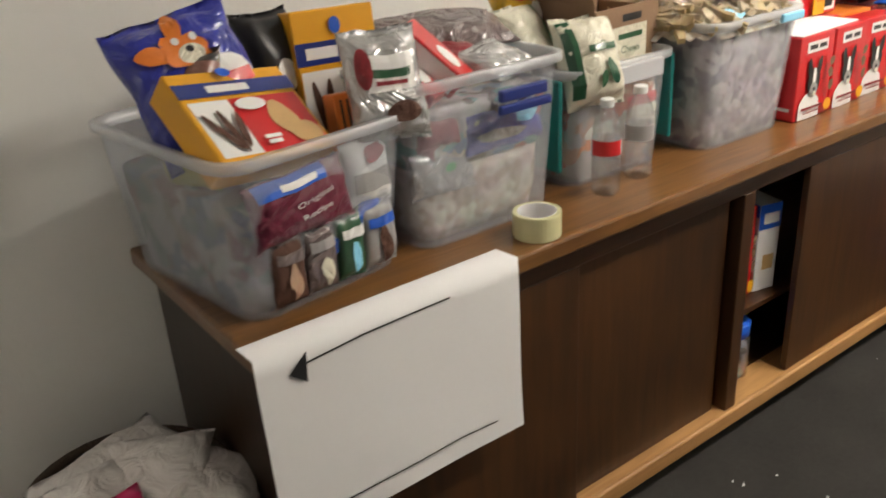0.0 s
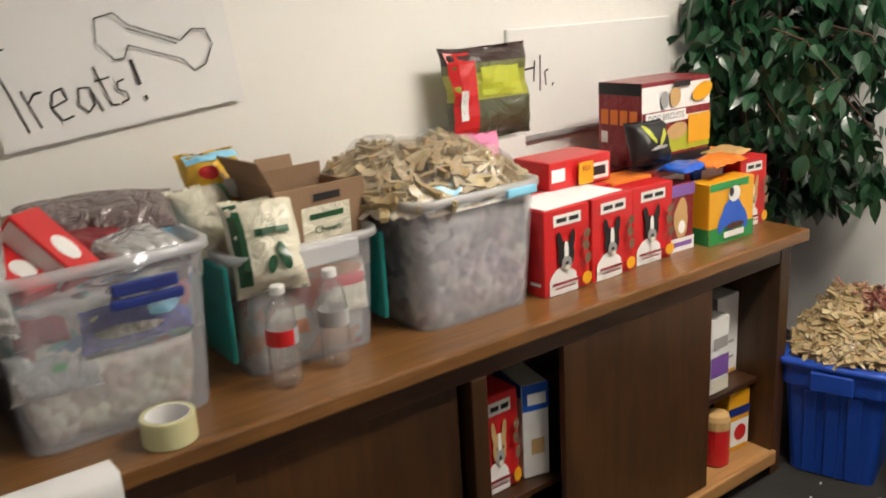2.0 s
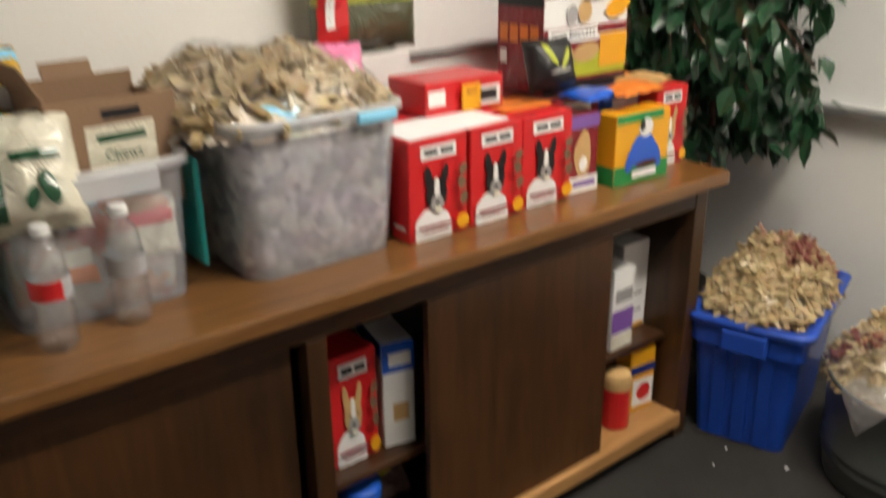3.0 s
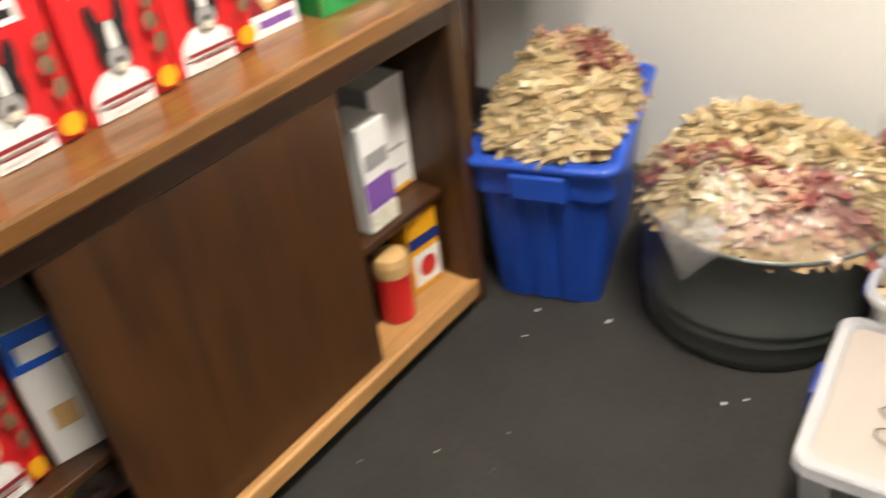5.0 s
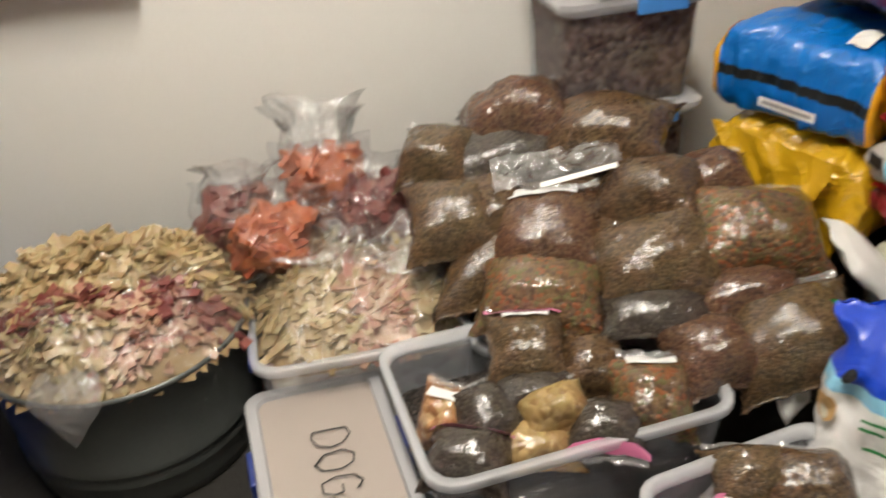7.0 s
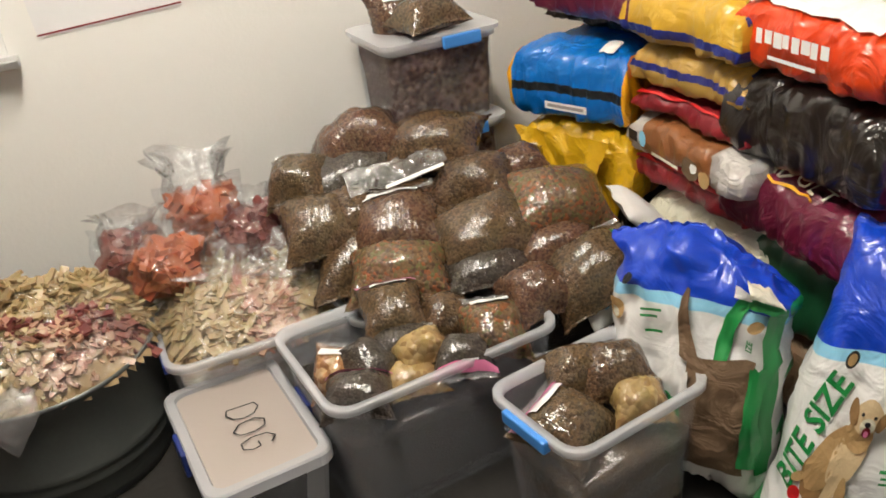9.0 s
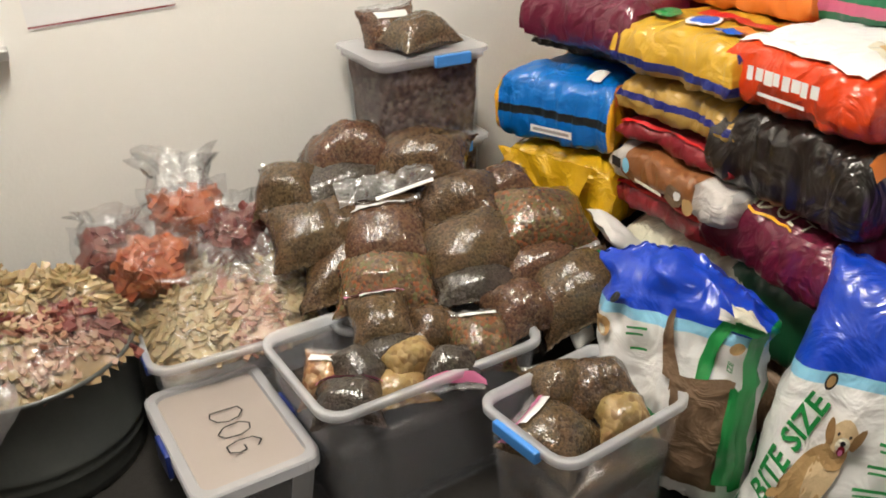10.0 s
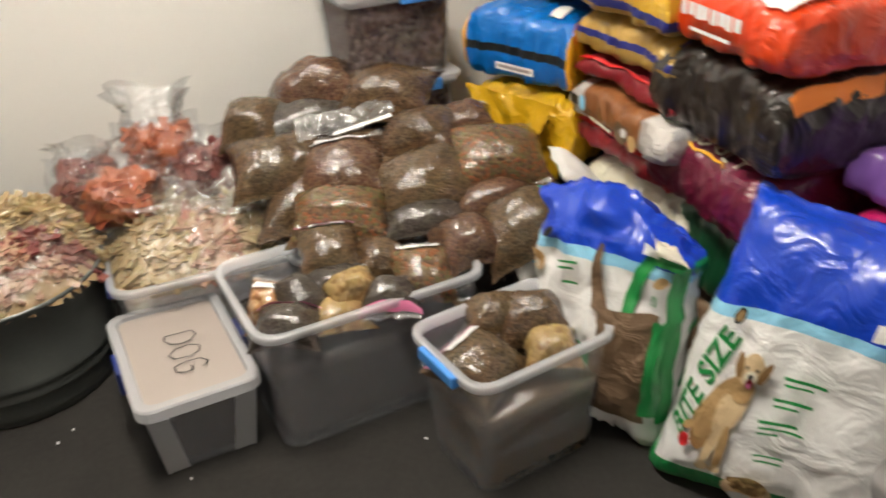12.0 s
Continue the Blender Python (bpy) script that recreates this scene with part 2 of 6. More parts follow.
    "clear_thin": see_through("thin_bin_plastic", (0.84, 0.86, 0.93), 0.03, 0.22, 0.4, 0.05, 9, 0.018),
    "film_loose": see_through("loose_film", (0.9, 0.9, 0.92), 0.09, 0.08, 0.6, 1.3, 30, 0.2),
    "film_dense": see_through("folded_film", (0.88, 0.88, 0.9), 0.2, 0.1, 0.6, 1.0, 26, 0.18),
    "pet": see_through("bottle_plastic", (0.95, 0.96, 0.98), 0.06, 0.05, 0.7, 0.4, 60, 0.2),
    "teal": material("teal_plastic", (0.0, 0.16, 0.15), 0.35, coat=0.3),
    "navy": material("navy_plastic", (0.012, 0.03, 0.19), 0.35, coat=0.3),
    "latch": material("light_blue_plastic", (0.06, 0.27, 0.72), 0.4, coat=0.2),
    "tote": material("blue_tote_plastic", (0.012, 0.065, 0.42), 0.38, vary=0.08, bump=0.1, coat=0.15),
    "tub": material("dull_galvanised_steel", (0.115, 0.125, 0.12), 0.34, metal=0.35, vary=0.25, scale=7),
    "red": material("red_carton", (0.58, 0.016, 0.02), 0.35, vary=0.05, coat=0.2),
    "darkred": material("dark_red_print", (0.22, 0.012, 0.02), 0.35, coat=0.3, wrinkle=0.3),
    "maroon": material("maroon_sack", (0.14, 0.01, 0.035), 0.3, coat=0.7, wrinkle=0.6, wrinkle_scale=13),
    "purple": material("purple_print", (0.20, 0.09, 0.36), 0.35, coat=0.3),
    "magenta": material("pink_sack", (0.52, 0.015, 0.13), 0.3, coat=0.7, wrinkle=0.6, wrinkle_scale=13),
    "pink": material("pink_zip", (0.78, 0.22, 0.42), 0.35, coat=0.4),
    "hotpink": material("pink_pouch", (0.75, 0.03, 0.17), 0.35, coat=0.4, wrinkle=0.4),
    "yellow": material("yellow_carton", (0.75, 0.36, 0.012), 0.4, vary=0.05, coat=0.15),
    "yellowsack": material("yellow_sack", (0.62, 0.36, 0.01), 0.35, coat=0.6, wrinkle=0.8, wrinkle_scale=12),
    "orange": material("orange_print", (0.72, 0.20, 0.03), 0.4),
    "green": material("green_print", (0.015, 0.25, 0.06), 0.35, coat=0.3),
    "darkgreen": material("dark_green_print", (0.01, 0.075, 0.03), 0.35, coat=0.4),
    "lime": material("lime_print", (0.42, 0.46, 0.03), 0.4, coat=0.2),
    "white": material("white_print", (0.78, 0.78, 0.77), 0.45, vary=0.04),
    "cream": material("cream_pouch", (0.72, 0.69, 0.56), 0.35, coat=0.5, wrinkle=0.5),
    "grey": material("grey_print", (0.32, 0.31, 0.31), 0.5),
    "black": material("black_print", (0.012, 0.012, 0.014), 0.4),
    "blacksack": material("black_sack", (0.014, 0.010, 0.008), 0.32, coat=0.6, wrinkle=0.8, wrinkle_scale=10),
    "blue": material("blue_print", (0.012, 0.10, 0.55), 0.35, coat=0.4),
    "royal": material("royal_blue_pouch", (0.02, 0.03, 0.32), 0.3, coat=0.6, wrinkle=0.5),
    "sky": material("sky_blue_sack", (0.0, 0.19, 0.60), 0.33, coat=0.6, wrinkle=0.6, wrinkle_scale=10),
    "pale": material("pale_blue_print", (0.25, 0.62, 0.85), 0.4),
    "silver": material("silver_pouch", (0.55, 0.55, 0.56), 0.25, metal=0.5, coat=0.5, wrinkle=0.9, wrinkle_scale=16),
    "smoke": material("smoky_pouch", (0.16, 0.12, 0.12), 0.28, coat=0.9, wrinkle=1.0, wrinkle_scale=20),
    "card": material("brown_cardboard", (0.26, 0.16, 0.095), 0.8, vary=0.1, bump=0.1),
    "kraft": material("brown_paper_liner", (0.17, 0.105, 0.06), 0.6, vary=0.15, wrinkle=0.6, wrinkle_scale=14, coat=0.1),
    "tan": material("tan_fur_print", (0.52, 0.33, 0.14), 0.5, vary=0.25, scale=30),
    "tape": material("yellowed_tape", (0.62, 0.60, 0.34), 0.3, vary=0.08, coat=0.5),
    "leaf": material("leaf", (0.012, 0.055, 0.022), 0.34, vary=0.75, scale=14, coat=0.35),
    "bark": material("bark", (0.085, 0.035, 0.022), 0.8, bump=0.6, bump_scale=70),
    "metal": material("tray_metal", (0.55, 0.55, 0.55), 0.35, metal=0.8),
    "wicker": material("wicker", (0.07, 0.045, 0.03), 0.7, bump=0.8, bump_scale=110),
    "tissue": material("tissue", (0.72, 0.68, 0.66), 0.8, wrinkle=0.6),
    "kib_brown": kibble("brown_kibble", [(0.120, 0.063, 0.026), (0.160, 0.086, 0.037), (0.070, 0.035, 0.014)]),
    "kib_grey": kibble("grey_brown_kibble", [(0.140, 0.082, 0.036), (0.185, 0.110, 0.050), (0.085, 0.049, 0.020)], 200),
    "kib_red": kibble("red_brown_kibble", [(0.130, 0.052, 0.026), (0.165, 0.078, 0.04), (0.085, 0.034, 0.018), (0.2, 0.1, 0.052)]),
    "kib_mix": kibble("mixed_kibble", [(0.17, 0.095, 0.045), (0.30, 0.10, 0.035), (0.16, 0.13, 0.045), (0.22, 0.125, 0.055), (0.11, 0.06, 0.03), (0.19, 0.11, 0.05)], 120),
    "kib_loose": kibble("loose_kibble", [(0.15, 0.09, 0.07), (0.07, 0.03, 0.022), (0.10, 0.055, 0.04), (0.21, 0.14, 0.11)], 75, 0.1),
    "kib_dark": kibble("dark_kibble", [(0.06, 0.045, 0.035), (0.085, 0.065, 0.05), (0.042, 0.03, 0.022)]),
    "kib_gold": kibble("golden_kibble", [(0.36, 0.23, 0.085), (0.45, 0.30, 0.12), (0.28, 0.16, 0.055)], 70),
    "kib_orange": kibble("orange_biscuit_bits", [(0.45, 0.22, 0.09), (0.30, 0.13, 0.05), (0.52, 0.32, 0.16)], 75),
    "bones": kibble("small_grey_biscuits", [(0.5, 0.44, 0.44), (0.36, 0.30, 0.32), (0.6, 0.53, 0.5), (0.27, 0.2, 0.24)], 42),
    "bone_pale": kibble("pale_biscuits", [(0.66, 0.58, 0.5), (0.5, 0.42, 0.34), (0.74, 0.68, 0.6)], 42),
    "packs": kibble("assorted_packets", [(0.6, 0.58, 0.58), (0.42, 0.14, 0.16), (0.16, 0.26, 0.5), (0.62, 0.58, 0.52), (0.16, 0.36, 0.36), (0.5, 0.47, 0.47), (0.30, 0.26, 0.34), (0.1, 0.07, 0.06)], 22, 0.6, 0.12),
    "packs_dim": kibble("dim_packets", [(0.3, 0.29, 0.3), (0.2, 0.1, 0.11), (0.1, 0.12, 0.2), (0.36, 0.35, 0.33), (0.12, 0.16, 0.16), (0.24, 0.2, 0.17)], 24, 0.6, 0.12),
    "packs_orange": kibble("orange_packets", [(0.52, 0.28, 0.17), (0.45, 0.42, 0.38), (0.52, 0.15, 0.09), (0.5, 0.46, 0.42), (0.42, 0.33, 0.26)], 18, 0.5, 0.1),
    "raw_hide": pieces("rawhide_chips", [(0.36, 0.25, 0.115), (0.48, 0.35, 0.17), (0.57, 0.45, 0.26), (0.42, 0.29, 0.135), (0.52, 0.40, 0.22)]),
    "raw_pink": pieces("pinkish_chips", [(0.48, 0.26, 0.18), (0.55, 0.38, 0.25), (0.42, 0.17, 0.12), (0.58, 0.42, 0.28)]),
    "jerky": pieces("dark_red_chews", [(0.16, 0.03, 0.03), (0.24, 0.06, 0.05), (0.30, 0.10, 0.07), (0.13, 0.025, 0.03)]),
    "jerky_orange": pieces("orange_chews", [(0.45, 0.10, 0.03), (0.55, 0.15, 0.05), (0.36, 0.07, 0.03)]),
    "lid_pink": see_through("lid_panel_plastic", (0.52, 0.45, 0.41), 0.66, 0.42, 0.4, 0.06, 14, 0.03),
    "mound": material("heap_core", (0.33, 0.23, 0.12), 0.8, vary=0.3, scale=40),
}
lit = bpy.data.materials.new("lamp_diffuser")
lit.use_nodes = True
lit.node_tree.nodes["Principled BSDF"].inputs["Emission Color"].default_value = (1.0, 0.925, 0.80, 1)
lit.node_tree.nodes["Principled BSDF"].inputs["Emission Strength"].default_value = LAMP_POWER
M["lit"] = lit


# ---- builders ----
def part(name, bm, mat, parent=None, label="", smooth=False):
    """Links a bmesh as one mesh object."""
    me = bpy.data.meshes.new(name)
    bmesh.ops.recalc_face_normals(bm, faces=bm.faces)
    bm.to_mesh(me)
    bm.free()
    if smooth:
        for p in me.polygons:
            p.use_smooth = True
    me.materials.append(M[mat] if isinstance(mat, str) else mat)
    ob = new(name, me)
    if parent:
        ob.parent = parent
    if label:
        tagged(ob, label)
    return ob


def thing(name, label, category, m, group="", kind=""):
    ob = new(name)
    ob.empty_display_size = 0.05
    ob.matrix_basis = m
    return tagged(ob, label, category, group, kind)


def structure(ob, label, category):
    return tagged(ob, label, category, kind="structure")


def block(x0, x1, y0, y1, z0, z1, bevel=0.0, bm=None, segs=2):
    bm = bm or bmesh.new()
    r = bmesh.ops.create_cube(bm, size=1)
    for v in r["verts"]:
        v.co = ((x0 + x1) / 2 + v.co.x * (x1 - x0), (y0 + y1) / 2 + v.co.y * (y1 - y0), (z0 + z1) / 2 + v.co.z * (z1 - z0))
    if bevel:
        edges = {e for v in r["verts"] for e in v.link_edges}
        bmesh.ops.bevel(bm, geom=list(edges), offset=bevel, segments=segs, affect="EDGES", profile=0.5)
    return bm


def ring(hx, hy, r, n=4):
    """A rounded rectangle round the origin."""
    r = min(r, hx, hy)
    out = []
    for k, (sx, sy) in enumerate(((1, 1), (-1, 1), (-1, -1), (1, -1))):
        for j in range(n + 1):
            a = radians(90 * k + 90 * j / n)
            out.append((sx * (hx - r) + r * math.cos(a), sy * (hy - r) + r * math.sin(a)))
    return out


def loft(rings, bottom=True, top=False, bm=None):
    """Joins rings, each a list of points in space, into a skin."""
    bm = bm or bmesh.new()
    rows = [[bm.verts.new(p) for p in r] for r in rings]
    for a, b in zip(rows, rows[1:]):
        for i in range(len(a)):
            j = (i + 1) % len(a)
            bm.faces.new((a[i], a[j], b[j], b[i]))
    if bottom:
        bm.faces.new(list(reversed(rows[0])))
    if top:
        bm.faces.new(rows[-1])
    return bm


def level(hx, hy, z, r, n=4):
    return [(x, y, z) for x, y in ring(hx, hy, r, n)]


def lathe(profile, n=28, bm=None, cx=0.0, cy=0.0, bottom=True, top=False):
    return loft([[(cx + r * math.cos(2 * math.pi * i / n), cy + r * math.sin(2 * math.pi * i / n), z) for i in range(n)] for r, z in profile], bottom, top, bm)


def tube(points, radii, n=7, bm=None):
    """A tapered tube along points."""
    bm = bm or bmesh.new()
    rings = []
    for k, p in enumerate(points):
        p = Vector(p)
        d = (Vector(points[min(k + 1, len(points) - 1)]) - Vector(points[max(k - 1, 0)])).normalized()
        u = d.orthogonal().normalized()
        w = d.cross(u)
        rings.append([p + radii[k] * (math.cos(2 * math.pi * i / n) * u + math.sin(2 * math.pi * i / n) * w) for i in range(n)])
    return loft(rings, True, True, bm)


# ---- sacks and pouches: a filled pillow with crimped edges ----
class Pillow:
    """A filled bag lying on its back: w along x, l along y, h thick; the front is its upper side."""

    def __init__(self, w, l, h, seed=0, lump=0.12, flat=0.35, power=2.6, crimp=0.06, wave=0.0, droop=0.0, rounder=0.0, edge=0.5, crease=0.0, pull=0.06):
        self.rounder, self.edge, self.warp, self.crease, self.pull = rounder, edge, None, crease, pull
        self.w, self.l, self.h, self.seed, self.lump, self.flat, self.power, self.crimp, self.wave, self.droop = w, l, h, seed, lump, flat, power, crimp, wave, droop

    def at(self, u, v, side=1, lift=0.0):
        """The place for u, v from -1 to 1."""
        p = self.power
        k = (max(0.0, 1 - abs(u) ** p) * max(0.0, 1 - (abs(v) / (1 - self.crimp)) ** p)) ** self.edge if abs(v) < 1 - self.crimp else 0.0
        s = self.seed * 7.3
        nz = noise.noise((u * 1.7 + s, v * 1.7 - s, s)) * self.lump + noise.noise((u * 4 + s, v * 4 + s, 2 * s)) * self.lump * 0.4
        pinch = 1 - self.pull * (1 - abs(v) ** 2) * abs(u) + 0.05 * noise.noise((v * 2 + s, u + s, 3.1))
        x = self.w / 2 * u * pinch * math.sqrt(1 - self.rounder * v * v)
        y = self.l / 2 * v * (1 - (self.pull - 0.01) * (1 - abs(u) ** 2) * abs(v)) * math.sqrt(1 - self.rounder * u * u) + 0.03 * self.l * noise.noise((u * 2 + s, v + s, 9.1))
        z = self.h * k * ((1 + nz) if side > 0 else -self.flat)
        z += self.wave * self.w * noise.noise((u * 2.4 + s, v * 2.4, s + 5)) * (0.3 + 0.7 * max(abs(u), abs(v)) ** 2)
        z -= self.droop * (u * u * self.w + v * v * self.l) * 0.25
        if self.crease:
            fold = abs(noise.noise((u * 2.3 + s, v * 3.1 - s, 1.7 * side))) + 0.6 * abs(noise.noise((u * 5.5 - s, v * 4.3, s + side))) + 0.3 * abs(noise.noise((u * 11, v * 9 + s, s - side))) - 0.45
            z += side * self.crease * fold * min(1.0, 0.35 + k)
            y += self.crease * 0.8 * v ** 4 * (abs(noise.noise((u * 6 + s, side * 3 * k + s, 4.4))) * 2 - 0.6 + 0.5 * noise.noise((u * 14, k * 6 * side, s)))
            x += self.crease * 0.6 * u ** 5 * (abs(noise.noise((v * 7 + s, side * 3 * k, 8.4))) * 2 - 0.6)
        q = Vector((x, y, z + self.h * self.flat + side * lift))
        return self.warp(q, u, v) if self.warp else q

    def mesh(self, n=16):
        bm = bmesh.new()
        grid = {}
        for side in (1, -1):
            for i in range(n + 1):
                for j in range(n + 1):
                    if side < 0 and (i in (0, n) or j in (0, n)):
                        grid[side, i, j] = grid[1, i, j]
                    else:
                        u, v = math.sin((i / n - 0.5) * math.pi) * 0.5 + (i / n - 0.5), math.sin((j / n - 0.5) * math.pi) * 0.5 + (j / n - 0.5)
                        grid[side, i, j] = bm.verts.new(self.at(u, v, side))
            for i in range(n):
                for j in range(n):
                    q = [grid[side, i, j], grid[side, i + 1, j], grid[side, i + 1, j + 1], grid[side, i, j + 1]]
                    bm.faces.new(q if side > 0 else q[::-1])
        return bm


def sheet(surf, x0, x1, y0, y1, nx=6, ny=6):
    """A printed panel laid over a surface: surf(a, b) gives a place."""
    bm = bmesh.new()
    v = [[bm.verts.new(surf(x0 + (x1 - x0) * i / nx, y0 + (y1 - y0) * j / ny)) for j in range(ny + 1)] for i in range(nx + 1)]
    for i in range(nx):
        for j in range(ny):
            bm.faces.new((v[i][j], v[i + 1][j], v[i + 1][j + 1], v[i][j + 1]))
    return bm


def blot(surf, cx, cy, rx, ry, turn=0.0, n=18, rings=3, ragged=0.0, seed=0):
    """A round printed patch on a surface."""
    bm = bmesh.new()
    c, s = math.cos(radians(turn)), math.sin(radians(turn))
    mid = bm.verts.new(surf(cx, cy))
    last = None
    for k in range(1, rings + 1):
        row = []
        for i in range(n):
            a = 2 * math.pi * i / n
            f = k / rings * (1 + ragged * noise.noise((math.cos(a) * 1.5 + seed, math.sin(a) * 1.5, seed * 3.3)))
            px, py = rx * f * math.cos(a), ry * f * math.sin(a)
            row.append(bm.verts.new(surf(cx + px * c - py * s, cy + px * s + py * c)))
        for i in range(n):
            j = (i + 1) % n
            bm.faces.new((mid, row[i], row[j]) if last is None else (last[i], row[i], row[j], last[j]))
        last = row
    return bm


def letters(surf, text, x, y, size, turn=0.0, fat=0.0, wide=1.0):
    """Lettering with its middle at (x, y) of a surface."""
    cu = bpy.data.curves.new("lettering", "FONT")
    cu.body, cu.size, cu.align_x, cu.align_y, cu.offset, cu.resolution_u = text, size, "CENTER", "CENTER", fat, 2
    ob = new("lettering", cu)
    me = bpy.data.meshes.new_from_object(ob)
    bpy.data.objects.remove(ob)
    bm = bmesh.new()
    bm.from_mesh(me)
    bpy.data.meshes.remove(me)
    c, s = math.cos(radians(turn)), math.sin(radians(turn))
    for v in bm.verts:
        a, b = v.co.x * wide, v.co.y
        v.co = surf(x + a * c - b * s, y + a * s + b * c)
    return bm


def strokes(surf, lines, width):
    """Marker strokes: each line a list of points on a surface."""
    bm = bmesh.new()
    for pts in lines:
        for (ax, ay), (bx, by) in zip(pts, pts[1:]):
            d = math.hypot(bx - ax, by - ay) or 1
            nx, ny = -(by - ay) / d * width / 2, (bx - ax) / d * width / 2
            bm.faces.new([bm.verts.new(surf(*p)) for p in ((ax - nx, ay - ny), (bx - nx, by - ny), (bx + nx, by + ny), (ax + nx, ay + ny))])
    return bm


def plane(origin, u, v, lift=0.0015):
    o, u, v = Vector(origin), Vector(u), Vector(v)
    n = u.cross(v).normalized() * lift
    return lambda a, b: o + a * u + b * v + n


def pillow_surf(p, lift=0.003):
    return lambda a, b: p.at(a, b, 1, lift)


def adorn(parent, make, art, step=0.0007, base=0.0012):
    """Prints laid over one another on a surface. make(lift) gives the surface; rows: kind, name, material and the builder's numbers."""
    for n, (k, name, mat, *v) in enumerate(art):
        surf = make(base + n * step)
        part(name, {"rect": sheet, "blot": blot, "text": letters, "line": strokes}[k](surf, *v), mat, parent)


def inside(parent, bm):
    """World coordinates into those of a thing."""
    bm.transform(parent.matrix_basis.inverted())
    return bm


# ---- large structure ----
X0, X1, Y0, Y1, H = ROOM_X0, ROOM_X1, ROOM_Y0, ROOM_Y1, ROOM_H
structure(part("floor", block(X0 - 0.15, X1 + 0.15, Y0 - 0.15, Y1 + 0.15, -0.1, 0), "carpet"), "dark grey worn carpet with specks of lint", "floor")
structure(part("ceiling", block(X0 - 0.15, X1 + 0.15, Y0 - 0.15, Y1 + 0.15, H, H + 0.1), "ceiling"), "white ceiling tiles", "ceiling")
structure(part("wall_north", block(X0, X1, Y1, Y1 + 0.12, 0, H), "wall"), "off-white painted wall behind the cabinet", "wall")
structure(part("wall_east", block(X1, X1 + 0.12, Y0, Y1, 0, H), "wall"), "off-white painted wall behind the bins", "wall")
structure(part("wall_south", block(X0, X1, Y0 - 0.12, Y0, 0, H), "wall"), "off-white painted wall behind the sacks", "wall")
structure(part("wall_west", block(X0 - 0.12, X0, Y0, Y1, 0, H), "wall"), "off-white painted wall", "wall")
# the second, small lamp is an unseen fill added to brighten the west end
for n, (x, y, w, d) in enumerate(((2.85, 0.25, 1.2, 0.3), (-1.9, 0.25, 0.6, 0.16))):
    t = thing("unseen_ceiling_light", "unseen white fluorescent ceiling light with a glowing diffuser", "ceiling light", pose(x, y, H), "ceiling lights")
    part("frame", loft([level(w / 2 + 0.03, d / 2 + 0.03, 0, 0.01), level(w / 2 + 0.03, d / 2 + 0.03, -0.05, 0.01), level(w / 2, d / 2, -0.05, 0.01), level(w / 2, d / 2, -0.03, 0.01)], False, False), "white", t)
    part("diffuser", block(-w / 2, w / 2, -d / 2, d / 2, -0.034, -0.02), "lit", t)

# ---- cabinet ----
cab = thing("cabinet", "long low dark-stained wooden cabinet with sliding doors, partly open", "cabinet", pose(2.1, 1.43, 0))


def cab_part(name, mat, *box, bevel=0.003, label="", parent=None):
    return part(name, inside(cab, block(*box, bevel)), mat, parent or cab, label)


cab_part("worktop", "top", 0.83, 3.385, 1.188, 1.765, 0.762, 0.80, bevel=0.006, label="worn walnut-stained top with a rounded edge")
# darker walnut copy: shade on the left end is put into its colour
M["wood_shaded"] = wood("shaded_walnut_side", (0.010, 0.004, 0.0018), (0.028, 0.011, 0.004), axis=(9, 9, 0.9))
cab_part("side_panel", "wood_shaded", 0.865, 0.895, 1.216, 1.755, 0, 0.762)
cab_part("side_panel", "wood_v", 3.284, 3.335, 1.216, 1.755, 0, 0.762)
# back, divider and toe kick take the colour with painted-in shade
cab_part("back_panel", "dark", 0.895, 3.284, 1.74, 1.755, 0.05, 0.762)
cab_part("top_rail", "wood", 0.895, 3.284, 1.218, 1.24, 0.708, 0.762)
cab_part("post", "wood_v", 2.105, 2.15, 1.216, 1.26, 0.088, 0.708)
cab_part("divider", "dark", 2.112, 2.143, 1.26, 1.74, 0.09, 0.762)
cab_part("bottom_board", "wood", 0.895, 3.284, 1.31, 1.74, 0.068, 0.088)
cab_part("track_board", "raw", 0.895, 3.284, 1.212, 1.309, 0.068, 0.088, label="bare pale wooden track board")
cab_part("bottom_rail", "raw", 0.895, 3.284, 1.196, 1.212, 0.05, 0.098, bevel=0.006, label="worn pale front edge")
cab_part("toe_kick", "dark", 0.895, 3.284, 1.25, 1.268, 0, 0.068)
cab_part("shelf", "wood", 2.143, 3.284, 1.275, 1.74, 0.305, 0.323)
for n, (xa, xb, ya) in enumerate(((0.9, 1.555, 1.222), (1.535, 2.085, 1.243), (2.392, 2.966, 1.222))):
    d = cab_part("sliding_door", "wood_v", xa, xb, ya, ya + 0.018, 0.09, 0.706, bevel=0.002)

# ---- signs ----
t = thing("paper_sign", "white poster with a marker arrow taped to the cabinet front", "sign", pose(1.09, 1.18, 0.62, 0, 0, 0))
bm = bmesh.new()
cells = [[bm.verts.new((a + 0.012 * (0.2 - b), 0.0 - 0.02 * max(0, (0.19 - b)) ** 1.5 - 0.004 * noise.noise((a * 5, b * 5, 2)), b)) for b in [0.187 - 0.37 * j / 10 for j in range(11)]] for a in [-0.27 + 0.53 * i / 12 for i in range(13)]]
for i in range(12):
    for j in range(10):
        bm.faces.new((cells[i][j], cells[i + 1][j], cells[i + 1][j + 1], cells[i][j + 1]))
for i in range(13):
    cells[i].append(bm.verts.new((cells[i][0].co.x, 0.06, 0.1835)))
for i in range(12):
    bm.faces.new((cells[i][0], cells[i][-1], cells[i + 1][-1], cells[i + 1][0]))
